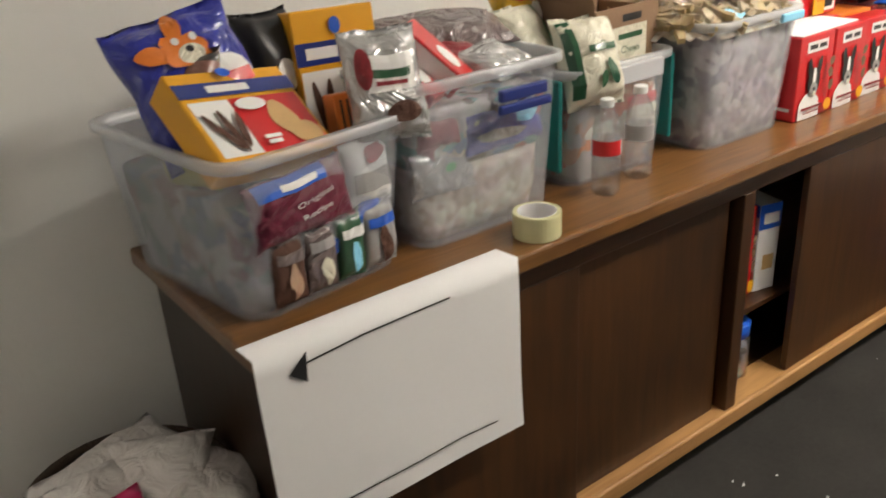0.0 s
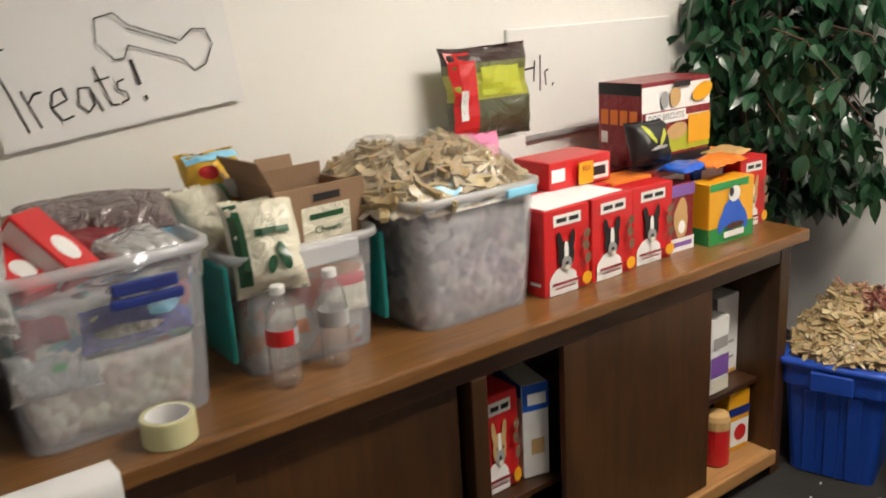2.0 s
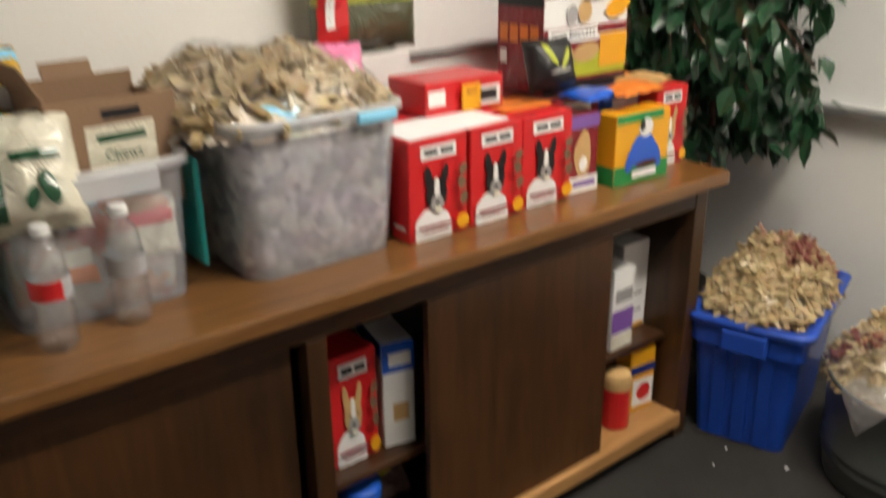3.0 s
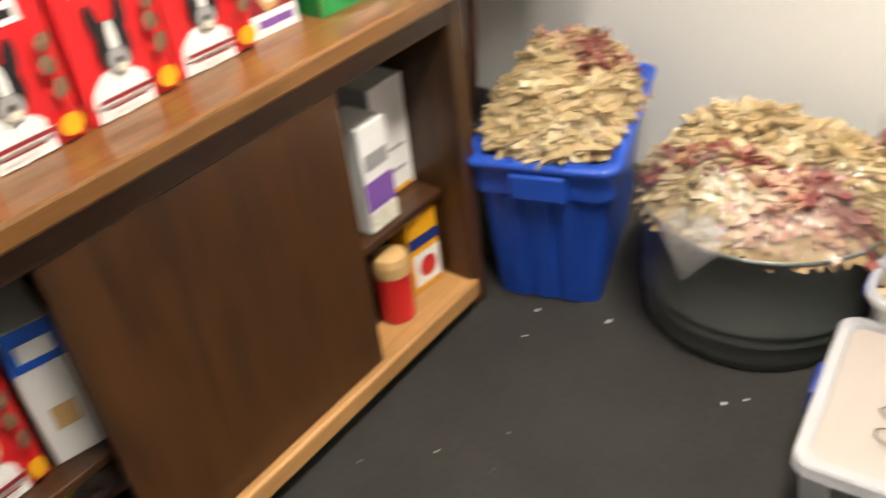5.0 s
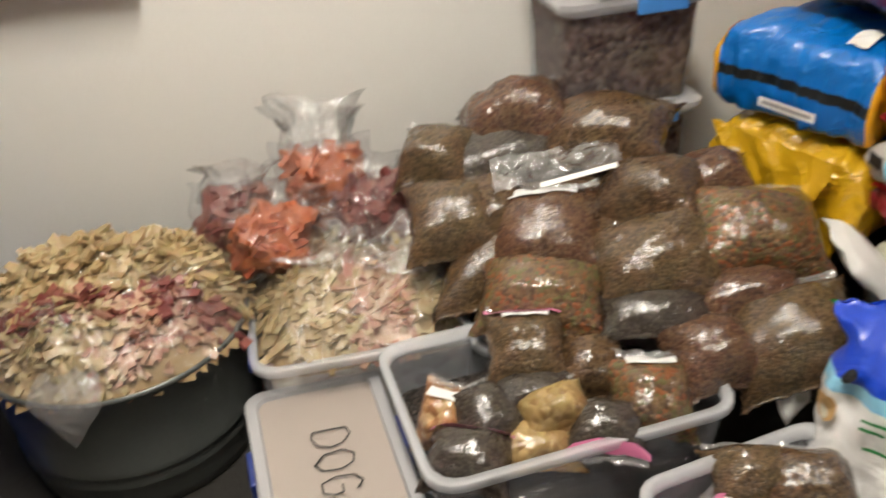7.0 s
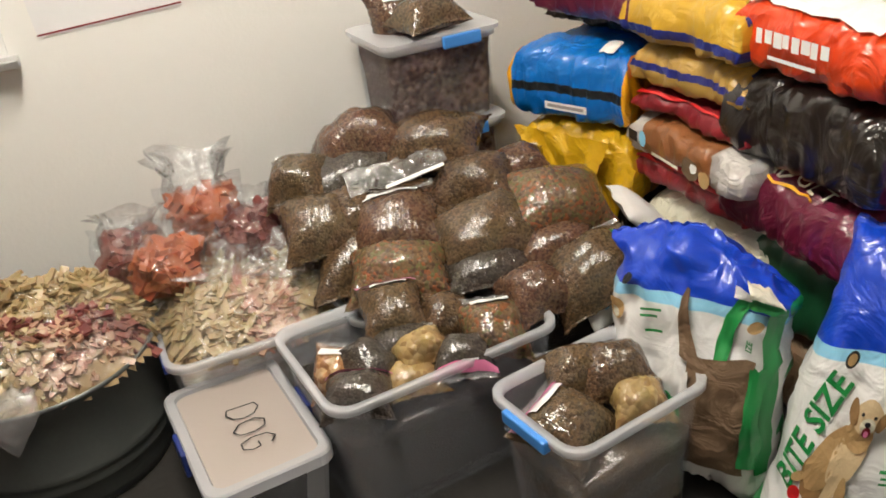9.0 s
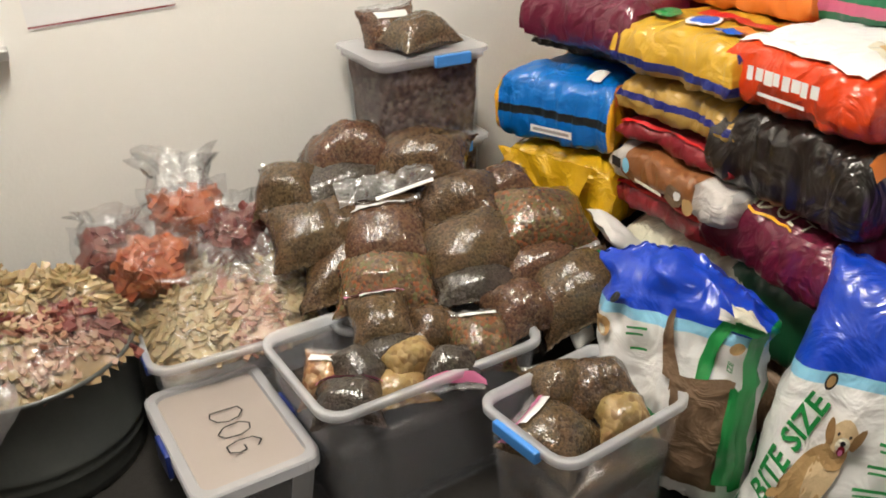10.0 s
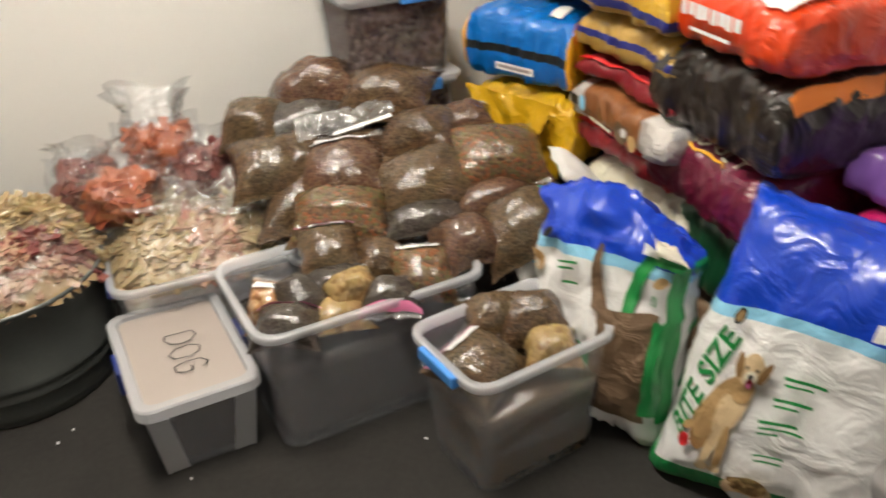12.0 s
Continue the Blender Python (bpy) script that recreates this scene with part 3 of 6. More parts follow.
part("sheet", bm, "paper", t, smooth=True)
face = lambda lift: (lambda a, b: Vector((a + 0.012 * (0.2 - b), -0.02 * max(0, (0.19 - b)) ** 1.5 - 0.004 * noise.noise((a * 5, b * 5, 2)) - lift - 0.001, b)))
adorn(t, face, [
    ("line", "arrow_shaft", "ink", [[(0.101, 0.162), (0.011, 0.161), (-0.079, 0.16), (-0.19, 0.15)]], 0.0035),
    ("line", "lower_stroke", "ink", [[(0.192, -0.142), (0.10, -0.137), (0.0, -0.138), (-0.147, -0.14)]], 0.003)])
bm = bmesh.new()
bm.faces.new([bm.verts.new(face(0.0018)(a, b)) for a, b in ((-0.216, 0.14), (-0.186, 0.116), (-0.182, 0.172))])
part("arrow_head", bm, "ink", t)

SU, SV = Vector((0.9945, 0, 0.105)), Vector((-0.105, 0, 0.9945))
t = thing("wall_sign", "white poster with hand-drawn lettering and a bone taped to the wall", "sign", pose(1.898, 1.772, 1.319))
curl = lambda a, b: -0.003 - 0.05 * max(0.0, 0.35 - b) ** 2 - 0.012 * max(0, a + 0.25) * max(0.0, 0.3 - b)
wall_face = lambda lift: (lambda a, b: SU * a + SV * b + Vector((0, curl(a, b) - lift, 0)))
part("sheet", sheet(wall_face(0), -0.53, 0, 0, 0.56, 12, 10), "paper", t, smooth=True)
adorn(t, wall_face, [
    ("line", "lettering", "ink", [[(-0.53, 0.192), (-0.475, 0.2)]], 0.004),
    ("line", "lettering", "ink", [[(-0.512, 0.194), (-0.492, 0.12), (-0.474, 0.03)]], 0.004),
    ("line", "lettering", "ink", [[(-0.468, 0.115), (-0.448, 0.035)]], 0.004),
    ("line", "lettering", "ink", [[(-0.462, 0.085), (-0.445, 0.105), (-0.43, 0.105)]], 0.004),
    ("line", "lettering", "ink", [[(-0.418, 0.07), (-0.385, 0.08), (-0.39, 0.105), (-0.41, 0.1), (-0.42, 0.07), (-0.405, 0.04), (-0.38, 0.045)]], 0.004),
    ("line", "lettering", "ink", [[(-0.335, 0.095), (-0.358, 0.098), (-0.366, 0.065), (-0.35, 0.045), (-0.333, 0.06), (-0.336, 0.095), (-0.32, 0.042)]], 0.004),
    ("line", "lettering", "ink", [[(-0.318, 0.135), (-0.3, 0.05), (-0.285, 0.048)]], 0.004),
    ("line", "lettering", "ink", [[(-0.322, 0.105), (-0.29, 0.108)]], 0.004),
    ("line", "lettering", "ink", [[(-0.237, 0.135), (-0.23, 0.08)]], 0.007),
    ("line", "lettering", "ink", [[(-0.226, 0.055), (-0.224, 0.045)]], 0.007),
    ("line", "lettering", "ink", [[(-0.46, 0.42), (-0.46, 0.3), (-0.42, 0.32), (-0.4, 0.37), (-0.42, 0.41), (-0.46, 0.42)]], 0.004),
    ("line", "lettering", "ink", [[(-0.33, 0.43), (-0.365, 0.38), (-0.345, 0.33), (-0.305, 0.35), (-0.3, 0.41), (-0.33, 0.43)]], 0.004),
    ("line", "lettering", "ink", [[(-0.2, 0.43), (-0.245, 0.43), (-0.265, 0.38), (-0.24, 0.34), (-0.2, 0.35), (-0.2, 0.385), (-0.225, 0.385)]], 0.004),
    ("line", "lettering", "ink", [[(-0.262, 0.098), (-0.278, 0.095), (-0.28, 0.08), (-0.264, 0.07), (-0.262, 0.055), (-0.28, 0.05)]], 0.004),
    ("line", "bone_outline", "ink", [[(-0.27, 0.14), (-0.30, 0.18), (-0.29, 0.23), (-0.25, 0.235), (-0.225, 0.205), (-0.12, 0.155), (-0.09, 0.175), (-0.06, 0.17), (-0.05, 0.135), (-0.075, 0.095), (-0.105, 0.085), (-0.125, 0.115), (-0.235, 0.165), (-0.25, 0.14), (-0.27, 0.14)], [(-0.23, 0.2), (-0.13, 0.15)]], 0.003)], step=0.0004)

t = thing("white_board", "white board fixed to the wall, with black marker writing", "board", pose(3.02, 1.78, 1.107))
part("panel", block(-0.3, 0.42, -0.012, -0.001, 0.0, 0.315, 0.003), "white", t)
part("frame", block(-0.3, 0.42, -0.02, -0.001, -0.014, 0.0, 0.003), "grey", t, "dull metal lower edge")
bf = lambda lift: plane((0, -0.012, 0), (1, 0, 0), (0, 0, 1), lift)
adorn(t, bf, [("line", "writing", "ink", [[(-0.20, 0.16), (-0.195, 0.22)], [(-0.175, 0.13), (-0.172, 0.235)], [(-0.15, 0.145), (-0.155, 0.185), (-0.14, 0.19)], [(-0.125, 0.14), (-0.121, 0.15)], [(-0.3, 0.19), (-0.2, 0.2)]], 0.006)])
t = thing("white_board", "white board with a narrow tray on the wall", "board", pose(4.08, 0.97, 0.862))
part("panel", block(-0.012, -0.001, -0.41, 0.55, 0, 1.0, 0.003), "white", t)
part("tray", block(-0.06, -0.001, -0.43, 0.57, -0.015, 0.009, 0.004), "metal", t, "aluminium pen tray")
t = thing("paper_notice", "white paper notice with a red border on the wall", "sign", pose(4.08, 0.484, 0.90, 0, 0, 0))
nf = lambda lift: plane((-0.003, 0, 0), (0, -0.998, 0.05), (0, 0.05, 0.998), lift)
part("sheet", sheet(nf(0), 0, 0.36, 0, 0.28, 4, 4), "paper", t)
adorn(t, nf, [("line", "border", "darkred", [[(0.0, 0.006), (0.36, 0.006)]], 0.004)])


# ---- containers ----
def bin_shell(name, label, m, hx, hy, h, taper=0.03, r=0.04, mat="clear", rim="clear_rim", lip=0.012, category="storage bin", group="plastic bins"):
    """An open tapered plastic bin with a lip; hx, hy: half sizes at the rim."""
    t = thing(name, label, category, m, group)
    w = 0.003
    a, b = hx - taper, hy - taper
    part("body", loft([level(a, b, 0, r), level(hx - lip, hy - lip, h - 0.02, r), level(hx - lip - w, hy - lip - w, h - 0.02, r - w), level(a - w, b - w, w, r - w)], True, True), mat, t, smooth=True).data.shade_flat()
    part("rim", loft([level(hx - lip, hy - lip, h - 0.022, r), level(hx, hy, h - 0.016, r + 0.008), level(hx, hy, h - 0.001, r + 0.008), level(hx - 0.002, hy - 0.002, h, r + 0.006), level(hx - lip - w, hy - lip - w, h, r), level(hx - lip - w, hy - lip - w, h - 0.022, r)], False, False), rim, t, smooth=True)
    return t


def latch(t, mat, x0, x1, y0, y1, z0, z1, label=""):
    part("latch", block(x0, x1, y0, y1, z0, z1, 0.004), mat, t, label)


# ---- filled bags ----
def food_bag(x, y, z, w, l, h, mat, turn=0.0, tip=0.0, lean=0.0, seed=0, zip_mat="", label="", tag=False, group="bagged dog food", name="food_bag"):
    """A clear zip bag full of kibble, lying with its mouth to its own +y side."""
    t = thing(name, label, "bag of pet food", pose(x, y, z, tip, lean, turn), group)
    p = Pillow(w * 1.16, l * 1.1, h * 1.15, seed, 0.12, 0.5, 2.5, 0.05, 0.03, 0.16, edge=0.62, crease=h * 0.12, pull=0.15)
    part("body", p.mesh(26), mat, t, smooth=True)
    if zip_mat:
        part("zip", sheet(lambda a, b: p.at(a, b, 1, 0.009), -0.96, 0.96, 0.76, 0.93, 10, 3), zip_mat, t, smooth=True)
    if tag:
        part("label", sheet(lambda a, b: p.at(a, b, 1, 0.006), -0.55, 0.55, 0.55, 0.82, 6, 3), "white", t, smooth=True)
    bm = sheet(lambda a, c: p.at(a * (1 - 0.12 * (c - 0.85)), min(c, 0.99), 1, 0.003) + Vector((0, max(0, c - 0.99) * l * 0.5, h * (c - 0.85) * 0.5 * (1 + noise.noise((a * 3, c * 3, seed))))), -0.9, 0.9, 0.88, 1.12, 8, 4)
    part("flap", bm, "film_dense", t, "loose clear top of the bag", smooth=True)
    return t


def chip_heap(name, label, m, spots, mat, size=0.035, seed=1, parent=None, category="dog chews", wide=1.0, thick=1.0):
    """Many curled chews lying over one another. spots: place and up direction of each."""
    rnd = random.Random(seed)
    verts, faces = [], []
    for p, up in spots:
        s = size * rnd.uniform(0.7, 1.55)
        up = (Vector(up) + Vector((rnd.uniform(-.38, .38), rnd.uniform(-.38, .38), rnd.uniform(0, .6)))).normalized()
        u = up.orthogonal().normalized()
        u.rotate(Matrix.Rotation(rnd.uniform(0, 6.28), 3, up))
        w = up.cross(u)
        wd, bend, th, tw = s * rnd.uniform(0.1, 0.26) * wide, s * rnd.uniform(-0.2, 0.32), s * rnd.uniform(0.05, 0.1) * thick, rnd.uniform(-.5, .5)
        base = len(verts)
        for i in range(5):
            a = i / 4 * 2 - 1
            ww = wd * (1 - 0.28 * a * a) * rnd.uniform(0.7, 1.2)
            for side in (1, -1):
                for b in (-1, 1):
                    verts.append(tuple(Vector(p) + u * (a * s) + w * (b * ww) + up * (bend * a * a + side * th + tw * a * b * ww)))
        for i in range(4):
            k = base + 4 * i
            faces += [(k, k + 1, k + 5, k + 4), (k + 2, k + 6, k + 7, k + 3), (k, k + 4, k + 6, k + 2), (k + 1, k + 3, k + 7, k + 5)]
        faces += [(base, base + 2, base + 3, base + 1), (base + 16, base + 17, base + 19, base + 18)]
    me = bpy.data.meshes.new(name)
    me.from_pydata(verts, [], faces)
    me.materials.append(M[mat])
    ob = new(name, me)
    if parent:
        ob.parent = parent
    else:
        ob.matrix_basis = m
    return tagged(ob, label, "" if parent else category, kind="stuff")


def mound(cx, cy, z0, rx, ry, height, seed=0, n=22, square=2.0, rough=0.15):
    """A heap's height over a plan, and its mesh."""
    def top(a, b):
        d = min(1.0, (abs(a) ** square + abs(b) ** square) ** (1 / square))
        return z0 + height * (1 - d ** 3.4) * (1 + rough * 2 * noise.noise((a * 2 + seed, b * 2, seed))) + 0.25 * height * rough * noise.noise((a * 6, b * 6 + seed, seed))
    bm = bmesh.new()
    g = [[bm.verts.new((cx + rx * (2 * i / n - 1), cy + ry * (2 * j / n - 1), top(2 * i / n - 1, 2 * j / n - 1))) for j in range(n + 1)] for i in range(n + 1)]
    for i in range(n):
        for j in range(n):
            mid = ((2 * (i + 0.5) / n - 1), (2 * (j + 0.5) / n - 1))
            if (abs(mid[0]) ** square + abs(mid[1]) ** square) <= 1.0:
                bm.faces.new((g[i][j], g[i + 1][j], g[i + 1][j + 1], g[i][j + 1]))
    bmesh.ops.delete(bm, geom=[v for v in bm.verts if not v.link_faces], context="VERTS")
    return bm, top


def crinkle(bm, amount=0.012, fine=16.0, seed=0.0):
    """Sharp folds of loose plastic film."""
    for v in bm.verts:
        c = v.co
        f = abs(noise.noise((c.x * fine * 0.6 + seed, c.y * fine * 0.6, c.z * fine * 0.6))) * 2 + abs(noise.noise((c.x * fine * 1.7, c.y * fine * 1.7 + seed, c.z * fine))) - 0.5
        v.co = c + Vector((0.35 * noise.noise((c.x * fine, c.y * fine, seed)), 0.35 * noise.noise((c.y * fine, c.x * fine, seed + 4)), f)) * amount
    return bm


def scatter(top, cx, cy, rx, ry, count, seed, square=2.0, keep=lambda a, b: True, reach=1.0, lift=0.006):
    rnd = random.Random(seed)
    out = []
    while len(out) < count:
        a, b = rnd.uniform(-1, 1), rnd.uniform(-1, 1)
        if (abs(a) ** square + abs(b) ** square) > reach or not keep(a, b):
            continue
        e = 0.05
        nx, ny = (top(a - e, b) - top(a + e, b)) / (2 * e * rx), (top(a, b - e) - top(a, b + e)) / (2 * e * ry)
        out.append(((cx + rx * a, cy + ry * b, top(a, b) + rnd.uniform(0, 0.02) + lift), (nx, ny, 1)))
    return out


# ---- cartons ----
def carton(x, y, z, w, d, h, mat, label, front=(), left=(), turn=0.0, tip=0.0, lean=0.0, group="", name="treat_box", top=(), category="carton"):
    """A printed carton standing on its base: its front looks to -y, x and y at the middle of the front's lower edge. Prints are in fractions of a face."""
    t = thing(name, label, category, pose(x, y, z, tip, lean, turn), group)
    part("box", block(-w / 2, w / 2, 0, d, 0, h, 0.0025, segs=1), mat, t)
    adorn(t, lambda k: plane((-w / 2, 0, 0), (w, 0, 0), (0, 0, h), k), front)
    adorn(t, lambda k: plane((-w / 2, d, 0), (0, -d, 0), (0, 0, h), k), left)
    adorn(t, lambda k: plane((-w / 2, 0, h), (w, 0, 0), (0, d, 0), k), top)
    return t


def dog_box(x, y, z, w, d, h, label, face="black", **k):
    """A red biscuit carton: white name plate, a face on a white chest, yellow dot, small print."""
    front = [("rect", "name_plate", "white", 0.2, 0.8, 0.8, 0.93, 1, 1), ("rect", "name_bar", "black", 0.26, 0.48, 0.84, 0.89, 1, 1), ("rect", "name_bar", "black", 0.53, 0.74, 0.84, 0.89, 1, 1),
             ("blot", "chest", "white", 0.40, 0.16, 0.3, 0.155, 0, 18, 2, 0.18, 4), ("rect", "chest_foot", "white", 0.08, 0.7, 0.01, 0.16, 1, 1), ("blot", "ear", face, 0.31, 0.62, 0.06, 0.13, 14, 10, 1), ("blot", "ear", face, 0.58, 0.62, 0.06, 0.13, -14, 10, 1), ("blot", "head", face, 0.44, 0.46, 0.19, 0.17, 0, 18, 2, 0.15, 2),
             ("blot", "blaze", "white", 0.44, 0.5, 0.05, 0.13, 0, 12, 1, 0.2, 2), ("blot", "muzzle", "grey", 0.44, 0.36, 0.12, 0.09, 0, 14, 2, 0.15, 2), ("blot", "nose", "black", 0.44, 0.365, 0.04, 0.022, 0, 10, 1), ("blot", "eye", "black", 0.36, 0.47, 0.02, 0.015, 0, 8, 1), ("blot", "eye", "black", 0.52, 0.47, 0.02, 0.015, 0, 8, 1), ("blot", "muzzle_shade", "cream", 0.44, 0.315, 0.06, 0.03, 0, 10, 1, 0.2, 3),
             ("rect", "small_print", "darkred", 0.1, 0.72, 0.135, 0.165, 1, 1), ("rect", "small_print", "darkred", 0.16, 0.6, 0.09, 0.105, 1, 1),
             ("blot", "dot", "yellow", 0.86, 0.13, 0.11, 0.075, 0, 14, 1), ("blot", "biscuit_picture", "kraft", 0.86, 0.66, 0.08, 0.055, 20, 12, 1, 0.3, 3), ("blot", "biscuit_picture", "kraft", 0.84, 0.52, 0.08, 0.06, -15, 12, 1, 0.3, 4), ("blot", "biscuit_picture", "kraft", 0.87, 0.37, 0.07, 0.07, 10, 12, 1, 0.3, 5)]
    return carton(x, y, z, w, d, h, "red", label, front, [("rect", "small_print", "white", 0.2, 0.8, 0.12, 0.16, 1, 1)], group="biscuit cartons", **k)


def pouch(x, y, z, w, l, h, mat, label, art=(), turn=0.0, tip=70.0, lean=0.0, seed=0, group="treat pouches", name="treat_pouch"):
    """A soft printed bag standing up: its front looks to -y when tipped by 90 degrees."""
    t = thing(name, label, "treat bag", pose(x, y, z, tip, lean, turn) @ pose(0, l / 2 if tip > 45 else 0, 0), group)
    p = Pillow(w, l, h, seed, 0.2, 0.45, 2.8, 0.08, 0.05, edge=0.45)
    body = part("body", p.mesh(16), mat, t, smooth=True)
    adorn(t, lambda k: pillow_surf(p, k + 0.002), art, 0.0012)
    return t

# ---- bins on the cabinet ----
ZT = 0.80
b1 = bin_shell("storage_bin", "clear plastic bin packed with dog treat boxes", pose(1.01, 1.51, ZT, 0, 0, 8), 0.197, 0.236, 0.285, 0.035, 0.045)
b2 = bin_shell("storage_bin", "clear plastic bin with a navy handle full of treat packets", pose(1.41, 1.51, ZT), 0.195, 0.215, 0.325, 0.03, 0.04)
latch(b2, "navy", 0.0, 0.115, -0.23, -0.216, 0.262, 0.285, "navy blue latch handle")
latch(b2, "navy", -0.006, 0.121, -0.234, -0.222, 0.24, 0.258, "navy blue latch handle")
b3 = bin_shell("storage_bin", "clear plastic bin with teal end handles holding boxed treats", pose(1.82, 1.52, ZT), 0.172, 0.18, 0.262, 0.025, 0.04)
latch(b3, "clear_rim", -0.06, 0.10, -0.192, -0.178, 0.215, 0.255)
for s in (-1, 1):
    part("handle", block(s * 0.178 - 0.006, s * 0.178 + 0.006, -0.155, -0.02, 0.045, 0.245, 0.005), "teal", b3, "teal hanging end handle")
b4 = bin_shell("storage_bin", "clear plastic bin of small grey biscuits in bags", pose(2.225, 1.505, ZT), 0.192, 0.22, 0.305, 0.03, 0.05)
latch(b4, "pale", 0.06, 0.15, -0.226, -0.216, 0.275, 0.296)


def filler(name, label, t, hx, hy, z0, z1, mat, seed):
    """The mass of packets pressed against the walls of a bin."""
    rings = []
    for k in range(7):
        z = z0 + (z1 - z0) * k / 6
        f = 0.93 + 0.07 * k / 6
        rings.append([(x * f * (1 + 0.05 * noise.noise((x * 16, y * 16, z * 16 + seed))), y * f * (1 + 0.05 * noise.noise((y * 16, x * 16, z * 16 - seed))), z) for x, y in ring(hx, hy, 0.04, 6)])
    bm = loft(rings, True, True)
    bm.transform(t.matrix_basis)
    return tagged(part(name, bm, mat, smooth=True), label, "dog treats")


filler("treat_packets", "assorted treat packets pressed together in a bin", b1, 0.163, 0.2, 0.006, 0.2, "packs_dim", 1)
filler("treat_packets", "assorted treat packets pressed together in a bin", b2, 0.17, 0.19, 0.15, 0.27, "packs", 5)
filler("biscuits", "pale biscuits in clear bags inside a bin", b2, 0.155, 0.178, 0.006, 0.148, "bone_pale", 6)
filler("treat_packets", "orange and white packets inside a bin", b3, 0.145, 0.152, 0.006, 0.19, "packs_orange", 9)
filler("biscuits", "small grey biscuits in clear bags inside a bin", b4, 0.168, 0.195, 0.006, 0.275, "bones", 12)
# packets that show through the front of the first bin
pouch(0.995, 1.307, ZT + 0.125, 0.2, 0.115, 0.022, "maroon", "maroon and blue treat pouch inside a clear bin",
      [("rect", "blue_band", "blue", -0.85, 0.5, 0.5, 0.95, 6, 3), ("rect", "word_bar", "white", -0.4, 0.3, 0.6, 0.8, 4, 2), ("text", "lettering", "white", "Original", 0.15, 0.12, 0.24, 6), ("text", "lettering", "white", "Recipe", 0.15, -0.28, 0.24, 6)], tip=86, lean=-4, turn=8, seed=3)
for x, w, mat, low, high in ((0.93, 0.065, "bark", "raw_pink", "smoke"), (0.995, 0.065, "smoke", "cream", "grey"), (1.06, 0.06, "darkgreen", "pale", "white"), (1.125, 0.075, "grey", "bark", "blue")):
    pouch(x + 0.02, 1.301 + (x - 0.93) * 0.14, ZT + 0.012, w, 0.125, 0.018, mat, "narrow dark treat pouch upright inside a clear bin", [("blot", "picture", low, 0.1, -0.3, 0.34, 0.5, 12, 16, 2, 0.6, int(x * 90)), ("rect", "band", high, -0.8, 0.8, 0.3, 0.6, 4, 2)], turn=8, tip=88, seed=int(x * 100))

pouch(1.135, 1.335, ZT + 0.13, 0.1, 0.12, 0.02, "white", "white and grey treat pouch inside a clear bin", [("rect", "grey_band", "grey", -0.8, 0.8, -0.5, 0.1, 4, 3), ("blot", "red_print", "darkred", 0.2, 0.6, 0.5, 0.25, 10, 16, 2, 0.4, 3)], turn=8, tip=86, seed=15)
pouch(1.10, 1.325, ZT + 0.09, 0.15, 0.035, 0.012, "blue", "blue strip of a treat packet inside a clear bin", turn=8, tip=86, lean=-28, seed=16)
pouch(1.455, 1.333, ZT + 0.16, 0.2, 0.09, 0.011, "royal", "dark blue treat packet against the front of a bin", [("blot", "pale_print", "pale", 0.5, 0.3, 0.35, 0.3, 10, 16, 2, 0.4, 3), ("blot", "white_print", "silver", -0.2, -0.3, 0.6, 0.3, -8, 16, 2, 0.4, 5)], tip=88, seed=17)
pouch(1.30, 1.333, ZT + 0.195, 0.09, 0.06, 0.011, "darkred", "dark red packet against the front of a bin", tip=88, seed=18)
pouch(1.31, 1.340, ZT + 0.1, 0.15, 0.09, 0.011, "silver", "silver and white packet against the front of a bin", [("blot", "green_print", "green", 0.1, 0.2, 0.2, 0.2, 0, 14, 2, 0.3, 2)], tip=88, seed=19)
pouch(1.76, 1.383, ZT + 0.06, 0.11, 0.1, 0.011, "orange", "orange and cream packet inside a bin", [("rect", "band", "cream", -0.8, 0.8, -0.2, 0.4, 4, 3)], tip=88, seed=21)
pouch(1.90, 1.382, ZT + 0.08, 0.12, 0.1, 0.011, "cream", "cream and red packet inside a bin", [("rect", "band", "red", -0.8, 0.8, 0.3, 0.8, 4, 3)], tip=88, seed=22)

# ---- treats in the first bin ----
pouch(0.955, 1.47, ZT + 0.235, 0.225, 0.255, 0.04, "royal", "blue treat pouch with a cartoon face and red lettering",
      [("blot", "white_patch", "white", 0.2, -0.35, 0.72, 0.5, 20), ("blot", "ear_shape", "orange", -0.02, 0.72, 0.13, 0.26, -10, 14, 2, 0.2), ("blot", "ear_shape", "orange", -0.5, 0.42, 0.26, 0.12, -15, 14, 2, 0.2), ("blot", "face_shape", "orange", 0.0, 0.36, 0.42, 0.26, 0, 18, 3, 0.5, 2), ("blot", "muzzle", "cream", 0.05, 0.28, 0.2, 0.14), ("blot", "nose", "black", 0.05, 0.34, 0.06, 0.05), ("blot", "eye", "white", -0.1, 0.5, 0.06, 0.06), ("blot", "eye", "white", 0.18, 0.5, 0.06, 0.06), ("blot", "yellow_dot", "yellow", -0.35, -0.2, 0.26, 0.18), ("rect", "red_word", "red", 0.0, 0.8, -0.32, -0.1, 5, 3), ("rect", "red_word", "red", 0.1, 0.8, -0.62, -0.38, 5, 3)], turn=2, tip=62, lean=-10, seed=4)
